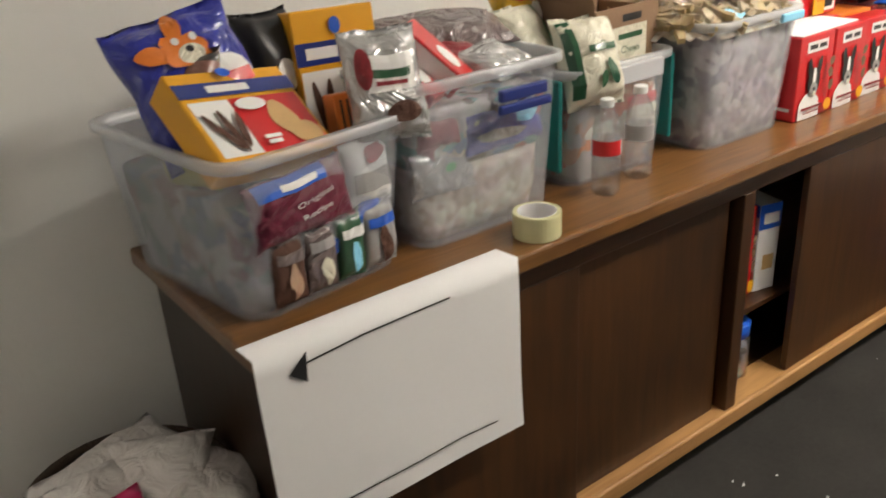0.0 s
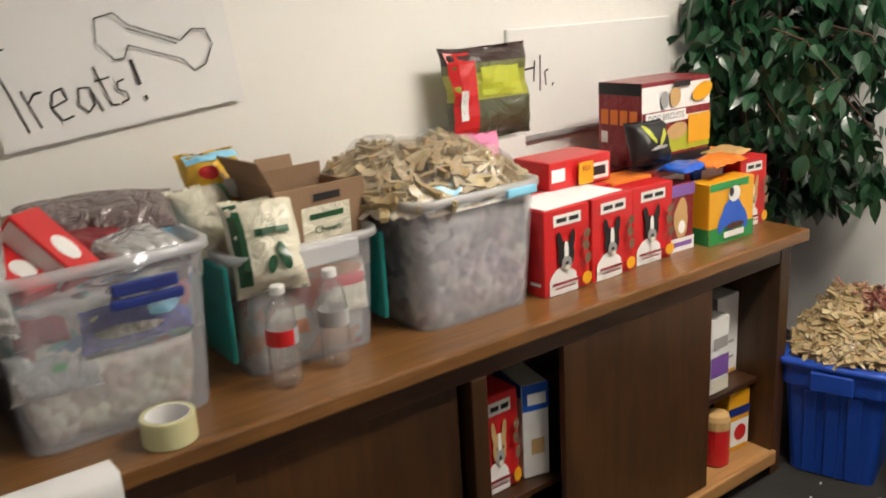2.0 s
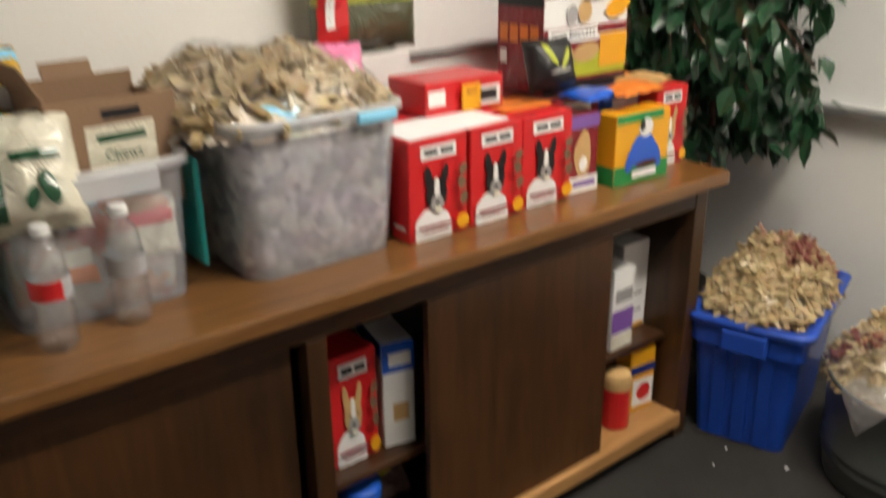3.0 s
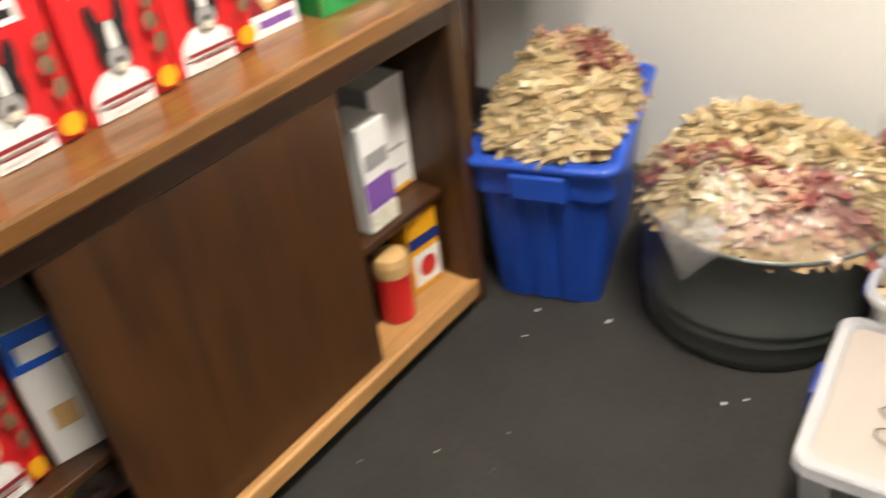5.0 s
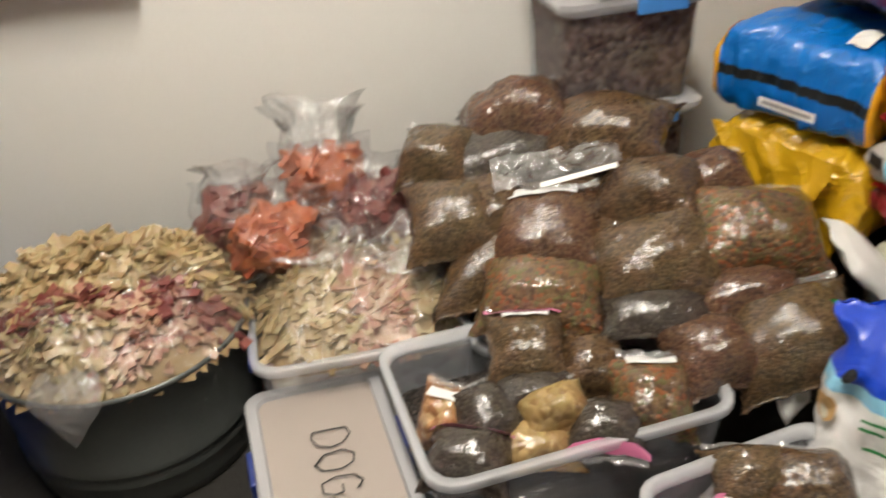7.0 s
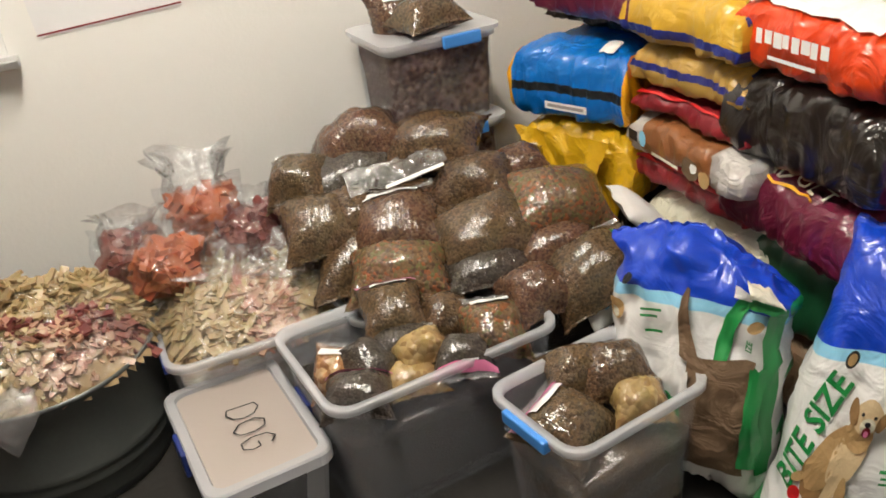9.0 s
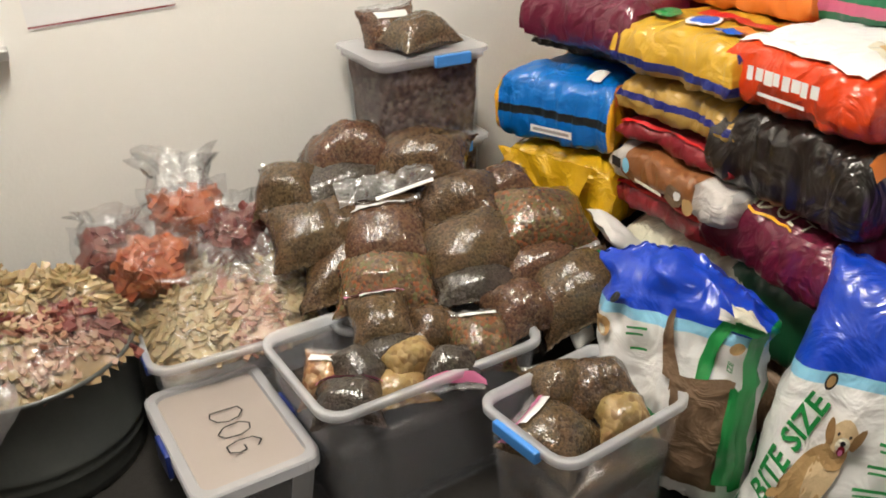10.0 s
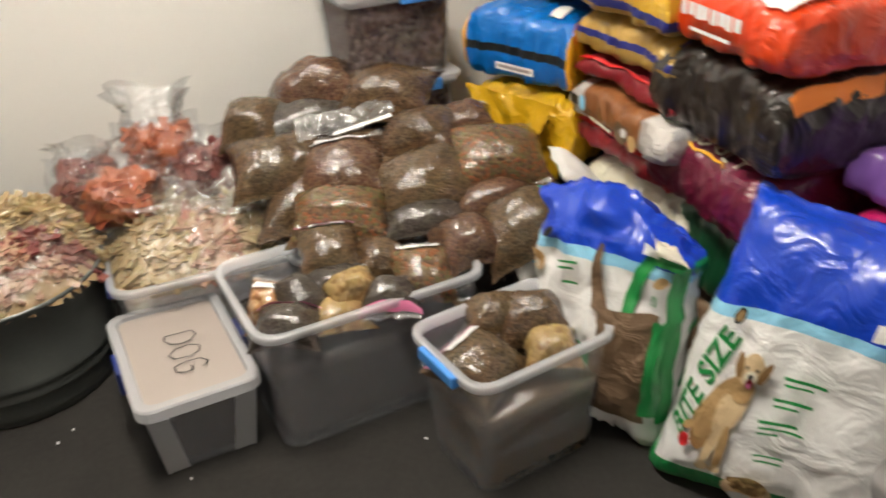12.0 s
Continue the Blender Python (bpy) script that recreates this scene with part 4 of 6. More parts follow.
YB = [("rect", "blue_band", "navy", 0.0, 1.0, 0.62, 0.78, 1, 1), ("rect", "band_name", "white", 0.12, 0.5, 0.66, 0.74, 1, 1), ("rect", "picture", "white", 0.03, 0.97, 0.06, 0.58, 1, 1), ("blot", "chew_stick", "bark", 0.2, 0.3, 0.05, 0.22, 15), ("blot", "chew_stick", "bark", 0.32, 0.3, 0.05, 0.22, -5), ("blot", "logo", "blue", 0.5, 0.88, 0.07, 0.06)]
carton(1.215, 1.50, ZT + 0.18, 0.165, 0.07, 0.26, "yellow", "yellow dental chew carton standing in a bin", YB + [("blot", "blue_patch", "pale", 0.75, 0.4, 0.16, 0.13)], turn=-8, tip=-8)
carton(0.985, 1.318, ZT + 0.262, 0.235, 0.06, 0.19, "yellow", "yellow and red dental chew carton leaning in a bin",
       [("rect", "picture", "white", 0.04, 0.96, 0.05, 0.66, 1, 1), ("rect", "red_panel", "red", 0.36, 0.96, 0.05, 0.66, 1, 1), ("rect", "blue_band", "navy", 0.0, 1.0, 0.7, 0.86, 1, 1), ("rect", "band_name", "white", 0.25, 0.6, 0.74, 0.82, 1, 1), ("blot", "dog_shape", "tan", 0.72, 0.36, 0.12, 0.2, 10, 14, 2, 0.3), ("blot", "dog_shape", "tan", 0.82, 0.18, 0.14, 0.12, 0, 14, 2, 0.2),
        ("blot", "chew_stick", "bark", 0.14, 0.3, 0.03, 0.22, 20), ("blot", "chew_stick", "bark", 0.22, 0.3, 0.03, 0.24, 5), ("blot", "chew_stick", "bark", 0.30, 0.3, 0.03, 0.2, -10), ("blot", "white_seal", "white", 0.5, 0.56, 0.13, 0.07), ("rect", "small_print", "white", 0.42, 0.56, 0.16, 0.2, 1, 1), ("rect", "small_print", "white", 0.42, 0.54, 0.1, 0.14, 1, 1), ("blot", "logo", "blue", 0.45, 0.93, 0.06, 0.05)], turn=14, tip=-52, lean=8)
carton(1.165, 1.40, ZT + 0.20, 0.05, 0.05, 0.11, "orange", "small orange treat carton in a bin", [("rect", "stripe", "bark", 0.2, 0.3, 0.1, 0.9, 1, 1), ("rect", "stripe", "bark", 0.45, 0.55, 0.1, 0.9, 1, 1), ("rect", "stripe", "bark", 0.7, 0.8, 0.1, 0.9, 1, 1)], turn=-5, tip=-12)
pouch(1.20, 1.335, ZT + 0.225, 0.145, 0.2, 0.035, "silver", "crumpled silver treat pouch with a white label", [("rect", "label", "white", -0.6, 0.65, -0.1, 0.5, 6, 5), ("rect", "word_bar", "darkgreen", -0.45, 0.5, 0.12, 0.26, 5, 2), ("rect", "word_bar", "darkred", -0.4, 0.4, 0.0, 0.07, 5, 2), ("blot", "brown_patch", "bark", 0.2, -0.5, 0.45, 0.2), ("blot", "red_patch", "darkred", -0.65, 0.3, 0.2, 0.35)], turn=-10, tip=74, seed=8)
pouch(0.905, 1.46, ZT + 0.17, 0.13, 0.25, 0.05, banded("pink_brown_pouch", [(0, (0.35, 0.33, 0.05)), (0.3, (0.45, 0.2, 0.18)), (0.7, (0.25, 0.12, 0.1)), (0.88, (0.03, 0.03, 0.03))], "Y"), "pink and brown treat pouch in a bin", turn=-75, tip=70, lean=-14, seed=10)
pouch(1.12, 1.60, ZT + 0.24, 0.13, 0.2, 0.05, "black", "glossy black and white pouch in a bin", [("blot", "white_patch", "white", -0.1, -0.3, 0.35, 0.3)], turn=10, tip=75, seed=11)

# ---- treats in the second bin ----
carton(1.40, 1.36, ZT + 0.305, 0.075, 0.05, 0.15, "red", "red treat carton leaning out of a bin", [("blot", "face_shape", "white", 0.5, 0.35, 0.28, 0.2)], turn=40, tip=-48, lean=0, left=[("rect", "white_side", "white", 0.1, 0.9, 0.05, 0.95, 1, 1)])
carton(1.325, 1.345, ZT + 0.29, 0.085, 0.05, 0.13, "red", "red treat carton tilted in a bin", [("blot", "face_shape", "white", 0.5, 0.4, 0.26, 0.18)], turn=35, tip=-55)
for n, (x, y, z, w, l, mat, lab, turn, tip) in enumerate((
        (1.47, 1.55, 0.335, 0.3, 0.17, "smoke", "smoky grey clear pouch of dark chews", -15, 12), (1.33, 1.57, 0.31, 0.22, 0.18, "kraft", "red-brown shiny jerky pouch", 25, 16),
        (1.50, 1.42, 0.285, 0.16, 0.14, "silver", "crumpled silver packet", 20, 10), (1.30, 1.45, 0.285, 0.14, 0.12, "lime", "green and yellow packet", -30, 18), (1.53, 1.53, 0.30, 0.12, 0.12, "pale", "blue and white packet", 50, 20), (1.44, 1.48, 0.295, 0.14, 0.13, "darkred", "dark red packet", 10, 8))):
    pouch(x, y, ZT + z, w, l, 0.035, mat, lab + " in a full bin", turn=turn, tip=tip, seed=20 + n)

# ---- treats in the third bin ----
pouch(1.735, 1.372, ZT + 0.165, 0.15, 0.2, 0.055, "cream", "cream and green treat pouch standing in a bin", [("rect", "green_edge", "darkgreen", -0.95, -0.62, -0.8, 0.85, 2, 6), ("text", "lettering", "darkgreen", "~", 0.1, 0.3, 0.3), ("rect", "word_bar", "darkgreen", -0.4, 0.55, 0.12, 0.26, 5, 2), ("blot", "green_shape", "darkgreen", 0.25, -0.35, 0.16, 0.3, 20), ("blot", "green_shape", "darkgreen", -0.1, -0.5, 0.12, 0.2, -20)], turn=-8, tip=68, seed=31)
pouch(1.69, 1.5, ZT + 0.2, 0.14, 0.19, 0.05, "cream", "cream treat pouch in a bin", [("rect", "green_edge", "green", 0.5, 0.9, -0.8, 0.8, 2, 6)], turn=14, tip=60, seed=32)
pouch(1.74, 1.6, ZT + 0.265, 0.14, 0.17, 0.05, "yellowsack", "bright yellow treat pouch with a blue crown", [("blot", "red_patch", "red", -0.4, 0.3, 0.3, 0.2), ("rect", "blue_top", "pale", -0.9, 0.9, 0.62, 0.9, 5, 2), ("blot", "white_patch", "white", 0.2, -0.2, 0.4, 0.25)], turn=5, tip=68, seed=33)
BW, BD, BH = 0.11, 0.17, 0.212
t = thing("open_cardboard_box", "open brown cardboard display box with white labels", "cardboard box", pose(1.885, 1.405, ZT + 0.165, 0, 0, 4))
for name, box in (("panel", (-BW, BW, 0, 0.004, 0, BH - 0.015)), ("panel", (-BW, BW, BD, BD + 0.004, 0, BH)), ("panel", (-BW, 0.004 - BW, 0.004, BD, 0, BH)), ("panel", (BW - 0.004, BW, 0.004, BD, 0, BH - 0.03)), ("base", (0.004 - BW, BW - 0.004, 0.004, BD, 0, 0.004))):
    part(name, block(*box, 0.001, segs=1), "card", t)
flap = part("flap", block(-0.004, 0.0, 0.0, BD, 0.0, 0.06, 0.001, segs=1), "card", t)
flap.matrix_basis = pose(-BW, 0, BH - 0.002, 0, -28, 0)
flap = part("flap", block(-0.05, 0.04, 0.0, 0.004, 0.0, 0.03, 0.001, segs=1), "card", t)
flap.matrix_basis = pose(0, BD, BH - 0.002, -18, 0, 0)
adorn(t, lambda k: plane((-BW, 0, 0), (2 * BW, 0, 0), (0, 0, BH - 0.015), k), [("rect", "label", "cream", 0.26, 0.8, 0.34, 0.78, 1, 1), ("rect", "dark_mark", "black", 0.4, 0.7, 0.83, 0.91, 1, 1), ("rect", "word_bar", "darkgreen", 0.34, 0.72, 0.64, 0.70, 1, 1), ("text", "lettering", "darkgreen", "Chews", 0.53, 0.52, 0.12, 0, 0, 0.9), ("blot", "dark_chew", "darkgreen", 0.56, 0.16, 0.12, 0.12, 20, 14, 2, 0.4, 3), ("rect", "blue_mark", "pale", 0.12, 0.26, 0.04, 0.16, 1, 1)])
adorn(t, lambda k: plane((-BW, BD + 0.004, 0), (0, -BD, 0), (0, 0, BH), k), [("rect", "label", "kraft", 0.2, 0.75, 0.35, 0.75, 1, 1)])

# ---- biscuits heaped over the fourth bin ----
bm, top4 = mound(2.205, 1.515, ZT + 0.27, 0.235, 0.22, 0.085, 3, square=3, rough=0.2)
biscuit_bag = tagged(part("biscuit_bag", bm, "bone_pale", smooth=True), "clear bag heaped with bone biscuits over a bin", "dog treats")
chip_heap("bone_biscuits", "heap of small tan bone biscuits in a clear bag", Matrix(), scatter(top4, 2.205, 1.515, 0.235, 0.22, 520, 5, 3, lift=0.012), "raw_hide", 0.021, 6, wide=1.7, thick=4.0)
bm, f4 = mound(2.205, 1.51, ZT + 0.3, 0.24, 0.222, 0.1, 3, 60, 3, 0.3)
part("film", crinkle(bm, 0.014, 18, 2), "film", biscuit_bag, "crinkled clear plastic", smooth=True)
pouch(2.36, 1.44, ZT + 0.27, 0.1, 0.14, 0.02, "pink", "pink edge of a plastic bag", tip=60, turn=-20, seed=40)
pouch(2.15, 1.31, ZT + 0.28, 0.09, 0.05, 0.006, "pale", "pale blue corner of a bag with lettering", tip=70, turn=5, seed=41)

# ---- bottles and tape ----
def water_bottle(x, y, label, band):
    t = thing("water_bottle", label, "bottle", pose(x, y, ZT), "water bottles")
    prof = [(0.026, 0), (0.0305, 0.006)]
    for k in range(5):
        z = 0.014 + k * 0.014
        prof += [(0.0315, z), (0.0295, z + 0.007)]
    prof += [(0.0315, 0.086), (0.0315, 0.125), (0.0285, 0.134), (0.029, 0.15), (0.024, 0.168), (0.0135, 0.183), (0.0125, 0.192)]
    body = part("body", lathe(prof, 24), "pet", t, smooth=True)
    part("cap", lathe([(0.0145, 0.190), (0.015, 0.192), (0.015, 0.204), (0.0135, 0.206)], 20, top=True), "white", t, "white screw cap")
    bm = bmesh.new()
    rows = [[bm.verts.new((0.0322 * math.cos(a), 0.0322 * math.sin(a), z)) for a in [radians(-200 + 130 * i / 10) for i in range(11)]] for z in (0.09, 0.122)]
    for i in range(10):
        bm.faces.new((rows[0][i], rows[0][i + 1], rows[1][i + 1], rows[1][i]))
    part("label_band", bm, band, t, smooth=True)
    bm = lathe([(0.0318, 0.089), (0.0318, 0.123)], 24, bottom=False)
    part("label", bm, "clear_rim", t, smooth=True)


water_bottle(1.716, 1.305, "clear plastic water bottle with a red label", "red")
water_bottle(1.842, 1.325, "clear plastic water bottle with a pale label", "grey")
t = thing("tape_roll", "thick roll of yellowed clear packing tape", "tape", pose(1.457, 1.242, ZT))
part("winding", lathe([(0.039, 0.0), (0.047, 0.001), (0.048, 0.004), (0.048, 0.046), (0.047, 0.05), (0.039, 0.05), (0.039, 0.0)], 36, bottom=False), "tape", t, smooth=True).data.shade_flat()
part("core", lathe([(0.0375, 0.001), (0.0388, 0.001), (0.0388, 0.0505), (0.0375, 0.0505), (0.0375, 0.001)], 36, bottom=False), "paper", t, "grey-white cardboard core")

# ---- cartons on the cabinet ----
dog_box(2.487, 1.30, ZT, 0.155, 0.065, 0.217, "red biscuit carton with a dark dog face", "black")
dog_box(2.652, 1.302, ZT, 0.155, 0.065, 0.217, "red biscuit carton with a dark dog face", "black", turn=1)
dog_box(2.818, 1.312, ZT, 0.155, 0.065, 0.215, "red biscuit carton beside a purple one", "black", turn=-2)
carton(2.955, 1.325, ZT, 0.1, 0.065, 0.19, "darkred", "dark red and purple biscuit carton with a tan dog shape", [("blot", "dog_shape", "tan", 0.5, 0.48, 0.3, 0.28, 0, 16, 3, 0.3), ("blot", "muzzle", "white", 0.5, 0.36, 0.14, 0.1), ("rect", "purple_band", "purple", 0.0, 1.0, 0.83, 1.0, 1, 1), ("rect", "white_foot", "white", 0, 1, 0.0, 0.2, 1, 1), ("rect", "purple_foot", "purple", 0.15, 0.9, 0.07, 0.14, 1, 1)], turn=-3)
carton(3.13, 1.285, ZT, 0.2, 0.075, 0.178, "yellow", "yellow and green treat carton with a blue shirt drawing", [("rect", "green_foot", "green", 0, 1, 0, 0.27, 1, 1), ("rect", "green_top", "green", 0.0, 0.85, 0.88, 1.0, 1, 1), ("blot", "shirt", "blue", 0.5, 0.45, 0.23, 0.26), ("blot", "sleeve", "blue", 0.28, 0.36, 0.08, 0.2, -20), ("blot", "sleeve", "blue", 0.74, 0.36, 0.08, 0.2, 20), ("blot", "head_shape", "white", 0.52, 0.78, 0.13, 0.13), ("blot", "ear_shape", "black", 0.45, 0.82, 0.05, 0.08), ("rect", "white_word", "white", 0.3, 0.75, 0.08, 0.18, 1, 1), ("blot", "treats_pile", "bark", 0.55, 0.26, 0.2, 0.05)], left=[("rect", "green_foot", "green", 0, 1, 0, 0.27, 1, 1)], turn=-2)
dog_box(3.305, 1.335, ZT, 0.12, 0.065, 0.212, "red biscuit carton with a tan dog face", "tan", turn=-4)
# thin white sheet added to give the carton tops their glare
t = thing("glare_sheet", "white sheet added for glare on the biscuit carton tops", "paper", pose(2.57, 1.36, ZT + 0.2185, 0, 0, 3))
part("sheet", block(-0.155, 0.13, -0.05, 0.09, 0, 0.0015), "paper", t)
for x, w, mat, h, lab in ((2.5, 0.16, "red", 0.217, "red biscuit carton in the back row"), (2.67, 0.16, "red", 0.217, "red biscuit carton in the back row"), (2.84, 0.16, "orange", 0.215, "orange treat carton in the back row"), (3.01, 0.16, "darkred", 0.216, "dark red biscuit carton in the back row"), (3.19, 0.17, "blue", 0.205, "blue treat carton in the back row")):
    carton(x, 1.40, ZT, w, 0.10, h, mat, lab, [("rect", "name_plate", "white", 0.2, 0.8, 0.75, 0.92, 1, 1)], group="cartons in the back row")
for x, mat in ((2.55, "red"), (2.74, "red"), (2.93, "darkred"), (3.13, "red"), (3.28, "orange")):
    carton(x, 1.515, ZT, 0.175, 0.10, 0.216, mat, "biscuit carton against the wall behind the others", group="cartons in the back row")
ZB = ZT + 0.2185
carton(2.68, 1.44, ZB, 0.23, 0.14, 0.075, "red", "red biscuit carton lying on other cartons", [("rect", "name_plate", "white", 0.03, 0.24, 0.3, 0.75, 1, 1), ("rect", "name_plate", "white", 0.62, 0.95, 0.12, 0.7, 1, 1), ("rect", "name_bar", "black", 0.66, 0.9, 0.25, 0.58, 1, 1)])
carton(2.685, 1.425, ZB + 0.005, 0.055, 0.003, 0.06, "yellow", "small orange price card", [("text", "lettering", "darkred", "BOX", 0.5, 0.7, 0.34, 0, 0, 0.8)], category="price card", name="price_card")
carton(3.09, 1.455, ZB, 0.305, 0.16, 0.24, "darkred", "large white and maroon dog biscuit carton on top of others", [("rect", "white_panel", "white", 0.0, 1.0, 0.5, 0.95, 1, 1), ("rect", "biscuit_band", "lime", 0.0, 1.0, 0.13, 0.4, 1, 1), ("rect", "dark_band", "darkred", 0, 1, 0.56, 0.65, 1, 1), ("blot", "biscuit_shape", "tan", 0.2, 0.36, 0.16, 0.12), ("blot", "biscuit_shape", "tan", 0.5, 0.38, 0.16, 0.1, 10), ("rect", "gold_panel", "yellow", 0.66, 1.0, 0.2, 0.55, 1, 1), ("rect", "name_panel", "white", 0.04, 0.62, 0.5, 0.64, 1, 1), ("text", "lettering", "black", "DOG BISCUITS", 0.33, 0.57, 0.105, 0, 0, 0.75), ("rect", "dark_foot", "black", 0, 1, 0.0, 0.1, 1, 1), ("blot", "dog_shape", "tan", 0.45, 0.8, 0.08, 0.12), ("blot", "dog_shape", "grey", 0.3, 0.78, 0.06, 0.1), ("blot", "corn_shape", "yellow", 0.85, 0.82, 0.16, 0.1, 25), ("rect", "name_bar", "black", 0.42, 0.66, 0.91, 0.98, 1, 1)],
       left=[("rect", "maroon_side", "darkred", 0, 1, 0, 1, 1, 1), ("rect", "dark_top", "black", 0, 1, 0.86, 1, 1, 1), ("rect", "picture", "orange", 0.06, 0.24, 0.5, 0.68, 1, 1), ("rect", "picture", "orange", 0.29, 0.47, 0.5, 0.68, 1, 1), ("rect", "picture", "orange", 0.52, 0.7, 0.5, 0.68, 1, 1), ("rect", "picture", "orange", 0.75, 0.93, 0.5, 0.68, 1, 1), ("rect", "picture", "white", 0.08, 0.24, 0.28, 0.42, 1, 1)])
pouch(2.93, 1.43, ZB + 0.01, 0.13, 0.13, 0.05, "black", "black glossy pouch with yellow-green streaks", [("blot", "streak", "lime", -0.3, 0.3, 0.12, 0.5, 25), ("blot", "streak", "lime", 0.3, 0.1, 0.1, 0.45, -30), ("blot", "streak", "grey", 0.05, -0.35, 0.5, 0.08, 10)], tip=72, turn=-12, seed=50)
for x, y, w, mat, lab in ((3.16, 1.36, 0.2, "orange", "orange packet lying on cartons"), (3.02, 1.375, 0.14, "blue", "blue and yellow packet lying on cartons"), (3.28, 1.42, 0.16, "tan", "tan packet lying on cartons")):
    pouch(x, y, ZB - 0.006, w, 0.1, 0.016, mat, lab, tip=2, turn=8, seed=int(x * 100))
pouch(2.57, 1.70, 1.132, 0.3, 0.26, 0.05, banded("olive_wall_bag", [(0, (0.08, 0.09, 0.05)), (0.45, (0.34, 0.36, 0.04)), (0.72, (0.12, 0.13, 0.03)), (0.82, (0.03, 0.012, 0.01))], "Y", side=None), "shiny red, lime and brown food bag standing against the wall",
      [("rect", "red_edge", "red", -0.95, -0.45, -0.9, 0.9, 3, 8), ("rect", "lime_panel", "lime", -0.35, 0.6, -0.05, 0.55, 6, 5), ("rect", "word_bar", "white", -0.85, -0.7, -0.5, 0.1, 1, 4)], tip=86, turn=0, seed=52)
carton(2.57, 1.675, ZT, 0.26, 0.085, 0.33, "white", "white carton standing against the wall", category="cardboard box", name="cardboard_box")

# ---- inside the cabinet ----
dog_box(2.265, 1.32, 0.3245, 0.12, 0.1, 0.265, "red biscuit carton inside the open cabinet", "tan")
carton(2.375, 1.31, 0.3245, 0.075, 0.16, 0.26, "white", "white and blue carton inside the open cabinet", [("rect", "blue_top", "blue", 0, 1, 0.72, 1, 1, 1), ("rect", "word_bar", "white", 0.2, 0.9, 0.78, 0.9, 1, 1), ("rect", "picture", "tan", 0.3, 0.8, 0.25, 0.42, 1, 1)], left=[("rect", "blue_top", "blue", 0, 1, 0.86, 1, 1, 1)], turn=-14)
t = thing("treat_jar", "clear treat jar with a blue lid on the cabinet floor", "jar", pose(2.27, 1.33, 0.09))
part("jar", lathe([(0.05, 0), (0.055, 0.006), (0.055, 0.12), (0.046, 0.135)], 24), "pet", t, smooth=True)
part("lid", lathe([(0.05, 0.13), (0.052, 0.132), (0.052, 0.168), (0.048, 0.172)], 24, top=True), "blue", t, "blue screw lid", smooth=True)
part("treats", lathe([(0.046, 0.005), (0.049, 0.01), (0.049, 0.09)], 20, top=True), "packs", t)
pouch(2.375, 1.40, 0.105, 0.16, 0.15, 0.05, "smoke", "dark shiny packet on the cabinet floor", tip=50, seed=60)
pouch(2.36, 1.36, 0.255, 0.1, 0.06, 0.012, "lime", "small yellow-green packet in the cabinet", tip=4, seed=61, turn=20)
carton(2.37, 1.40, 0.09, 0.12, 0.12, 0.165, "black", "black carton on the cabinet floor")
carton(3.105, 1.29, 0.3245, 0.085, 0.1, 0.24, "white", "white and purple carton inside the cabinet", [("rect", "purple_panel", "purple", 0, 1, 0.22, 0.5, 1, 1), ("rect", "grey_panel", "grey", 0.1, 0.9, 0.6, 0.75, 1, 1), ("rect", "green_foot", "cream", 0, 1, 0.02, 0.2, 1, 1)])
carton(3.225, 1.35, 0.3245, 0.11, 0.17, 0.265, "white", "tall white and grey carton inside the cabinet", [("rect", "small_print", "grey", 0.2, 0.8, 0.2, 0.23, 1, 1), ("rect", "small_print", "grey", 0.2, 0.8, 0.4, 0.43, 1, 1), ("rect", "yellow_foot", "yellow", 0.1, 0.9, 0.02, 0.06, 1, 1)], left=[("rect", "grey_side", "grey", 0, 1, 0.3, 1, 1, 1), ("rect", "red_side", "darkred", 0, 1, 0, 0.3, 1, 1)])
t = thing("treat_jar", "red canister with a brass lid on the cabinet floor", "jar", pose(3.10, 1.29, 0.09))
part("canister", lathe([(0.036, 0), (0.04, 0.004), (0.04, 0.125)], 22, top=True), "red", t, smooth=True).data.shade_flat()
part("lid", lathe([(0.0415, 0.122), (0.0415, 0.15), (0.036, 0.165), (0.02, 0.17)], 22, top=True), "tan", t, "brass-coloured lid")
carton(3.215, 1.29, 0.09, 0.095, 0.06, 0.2, "yellow", "yellow and blue treat carton on the cabinet floor", [("rect", "blue_band", "navy", 0, 1, 0.6, 0.74, 1, 1), ("rect", "picture", "white", 0.1, 0.95, 0.08, 0.52, 1, 1), ("blot", "red_shape", "red", 0.55, 0.3, 0.28, 0.14)], turn=-6)

# ---- basket left of the cabinet ----
t = thing("wicker_basket", "dark wicker basket on the floor beside the cabinet", "basket", pose(0.665, 1.5, 0))
part("basket_wall", lathe([(0.14, 0), (0.17, 0.2), (0.19, 0.44), (0.18, 0.445), (0.16, 0.2), (0.13, 0.01)], 30, top=True), "wicker", t, smooth=True)
part("rim", lathe([(0.19, 0.43), (0.2, 0.44), (0.19, 0.455), (0.178, 0.445), (0.19, 0.43)], 30, bottom=False), "wicker", t, smooth=True)
for n, (x, y, z, w, l, tip, turn) in enumerate(((0.67, 1.5, 0.44, 0.28, 0.24, 15, 20), (0.72, 1.47, 0.46, 0.2, 0.16, 30, -30), (0.78, 1.41, 0.42, 0.2, 0.19, 25, 70), (0.6, 1.47, 0.45, 0.17, 0.15, 30, 10))):
    pouch(x, y, z, w, l, 0.05, "tissue", "crumpled white tissue paper in a basket", tip=tip, turn=turn, seed=70 + n, group="tissue paper", name="tissue_paper")
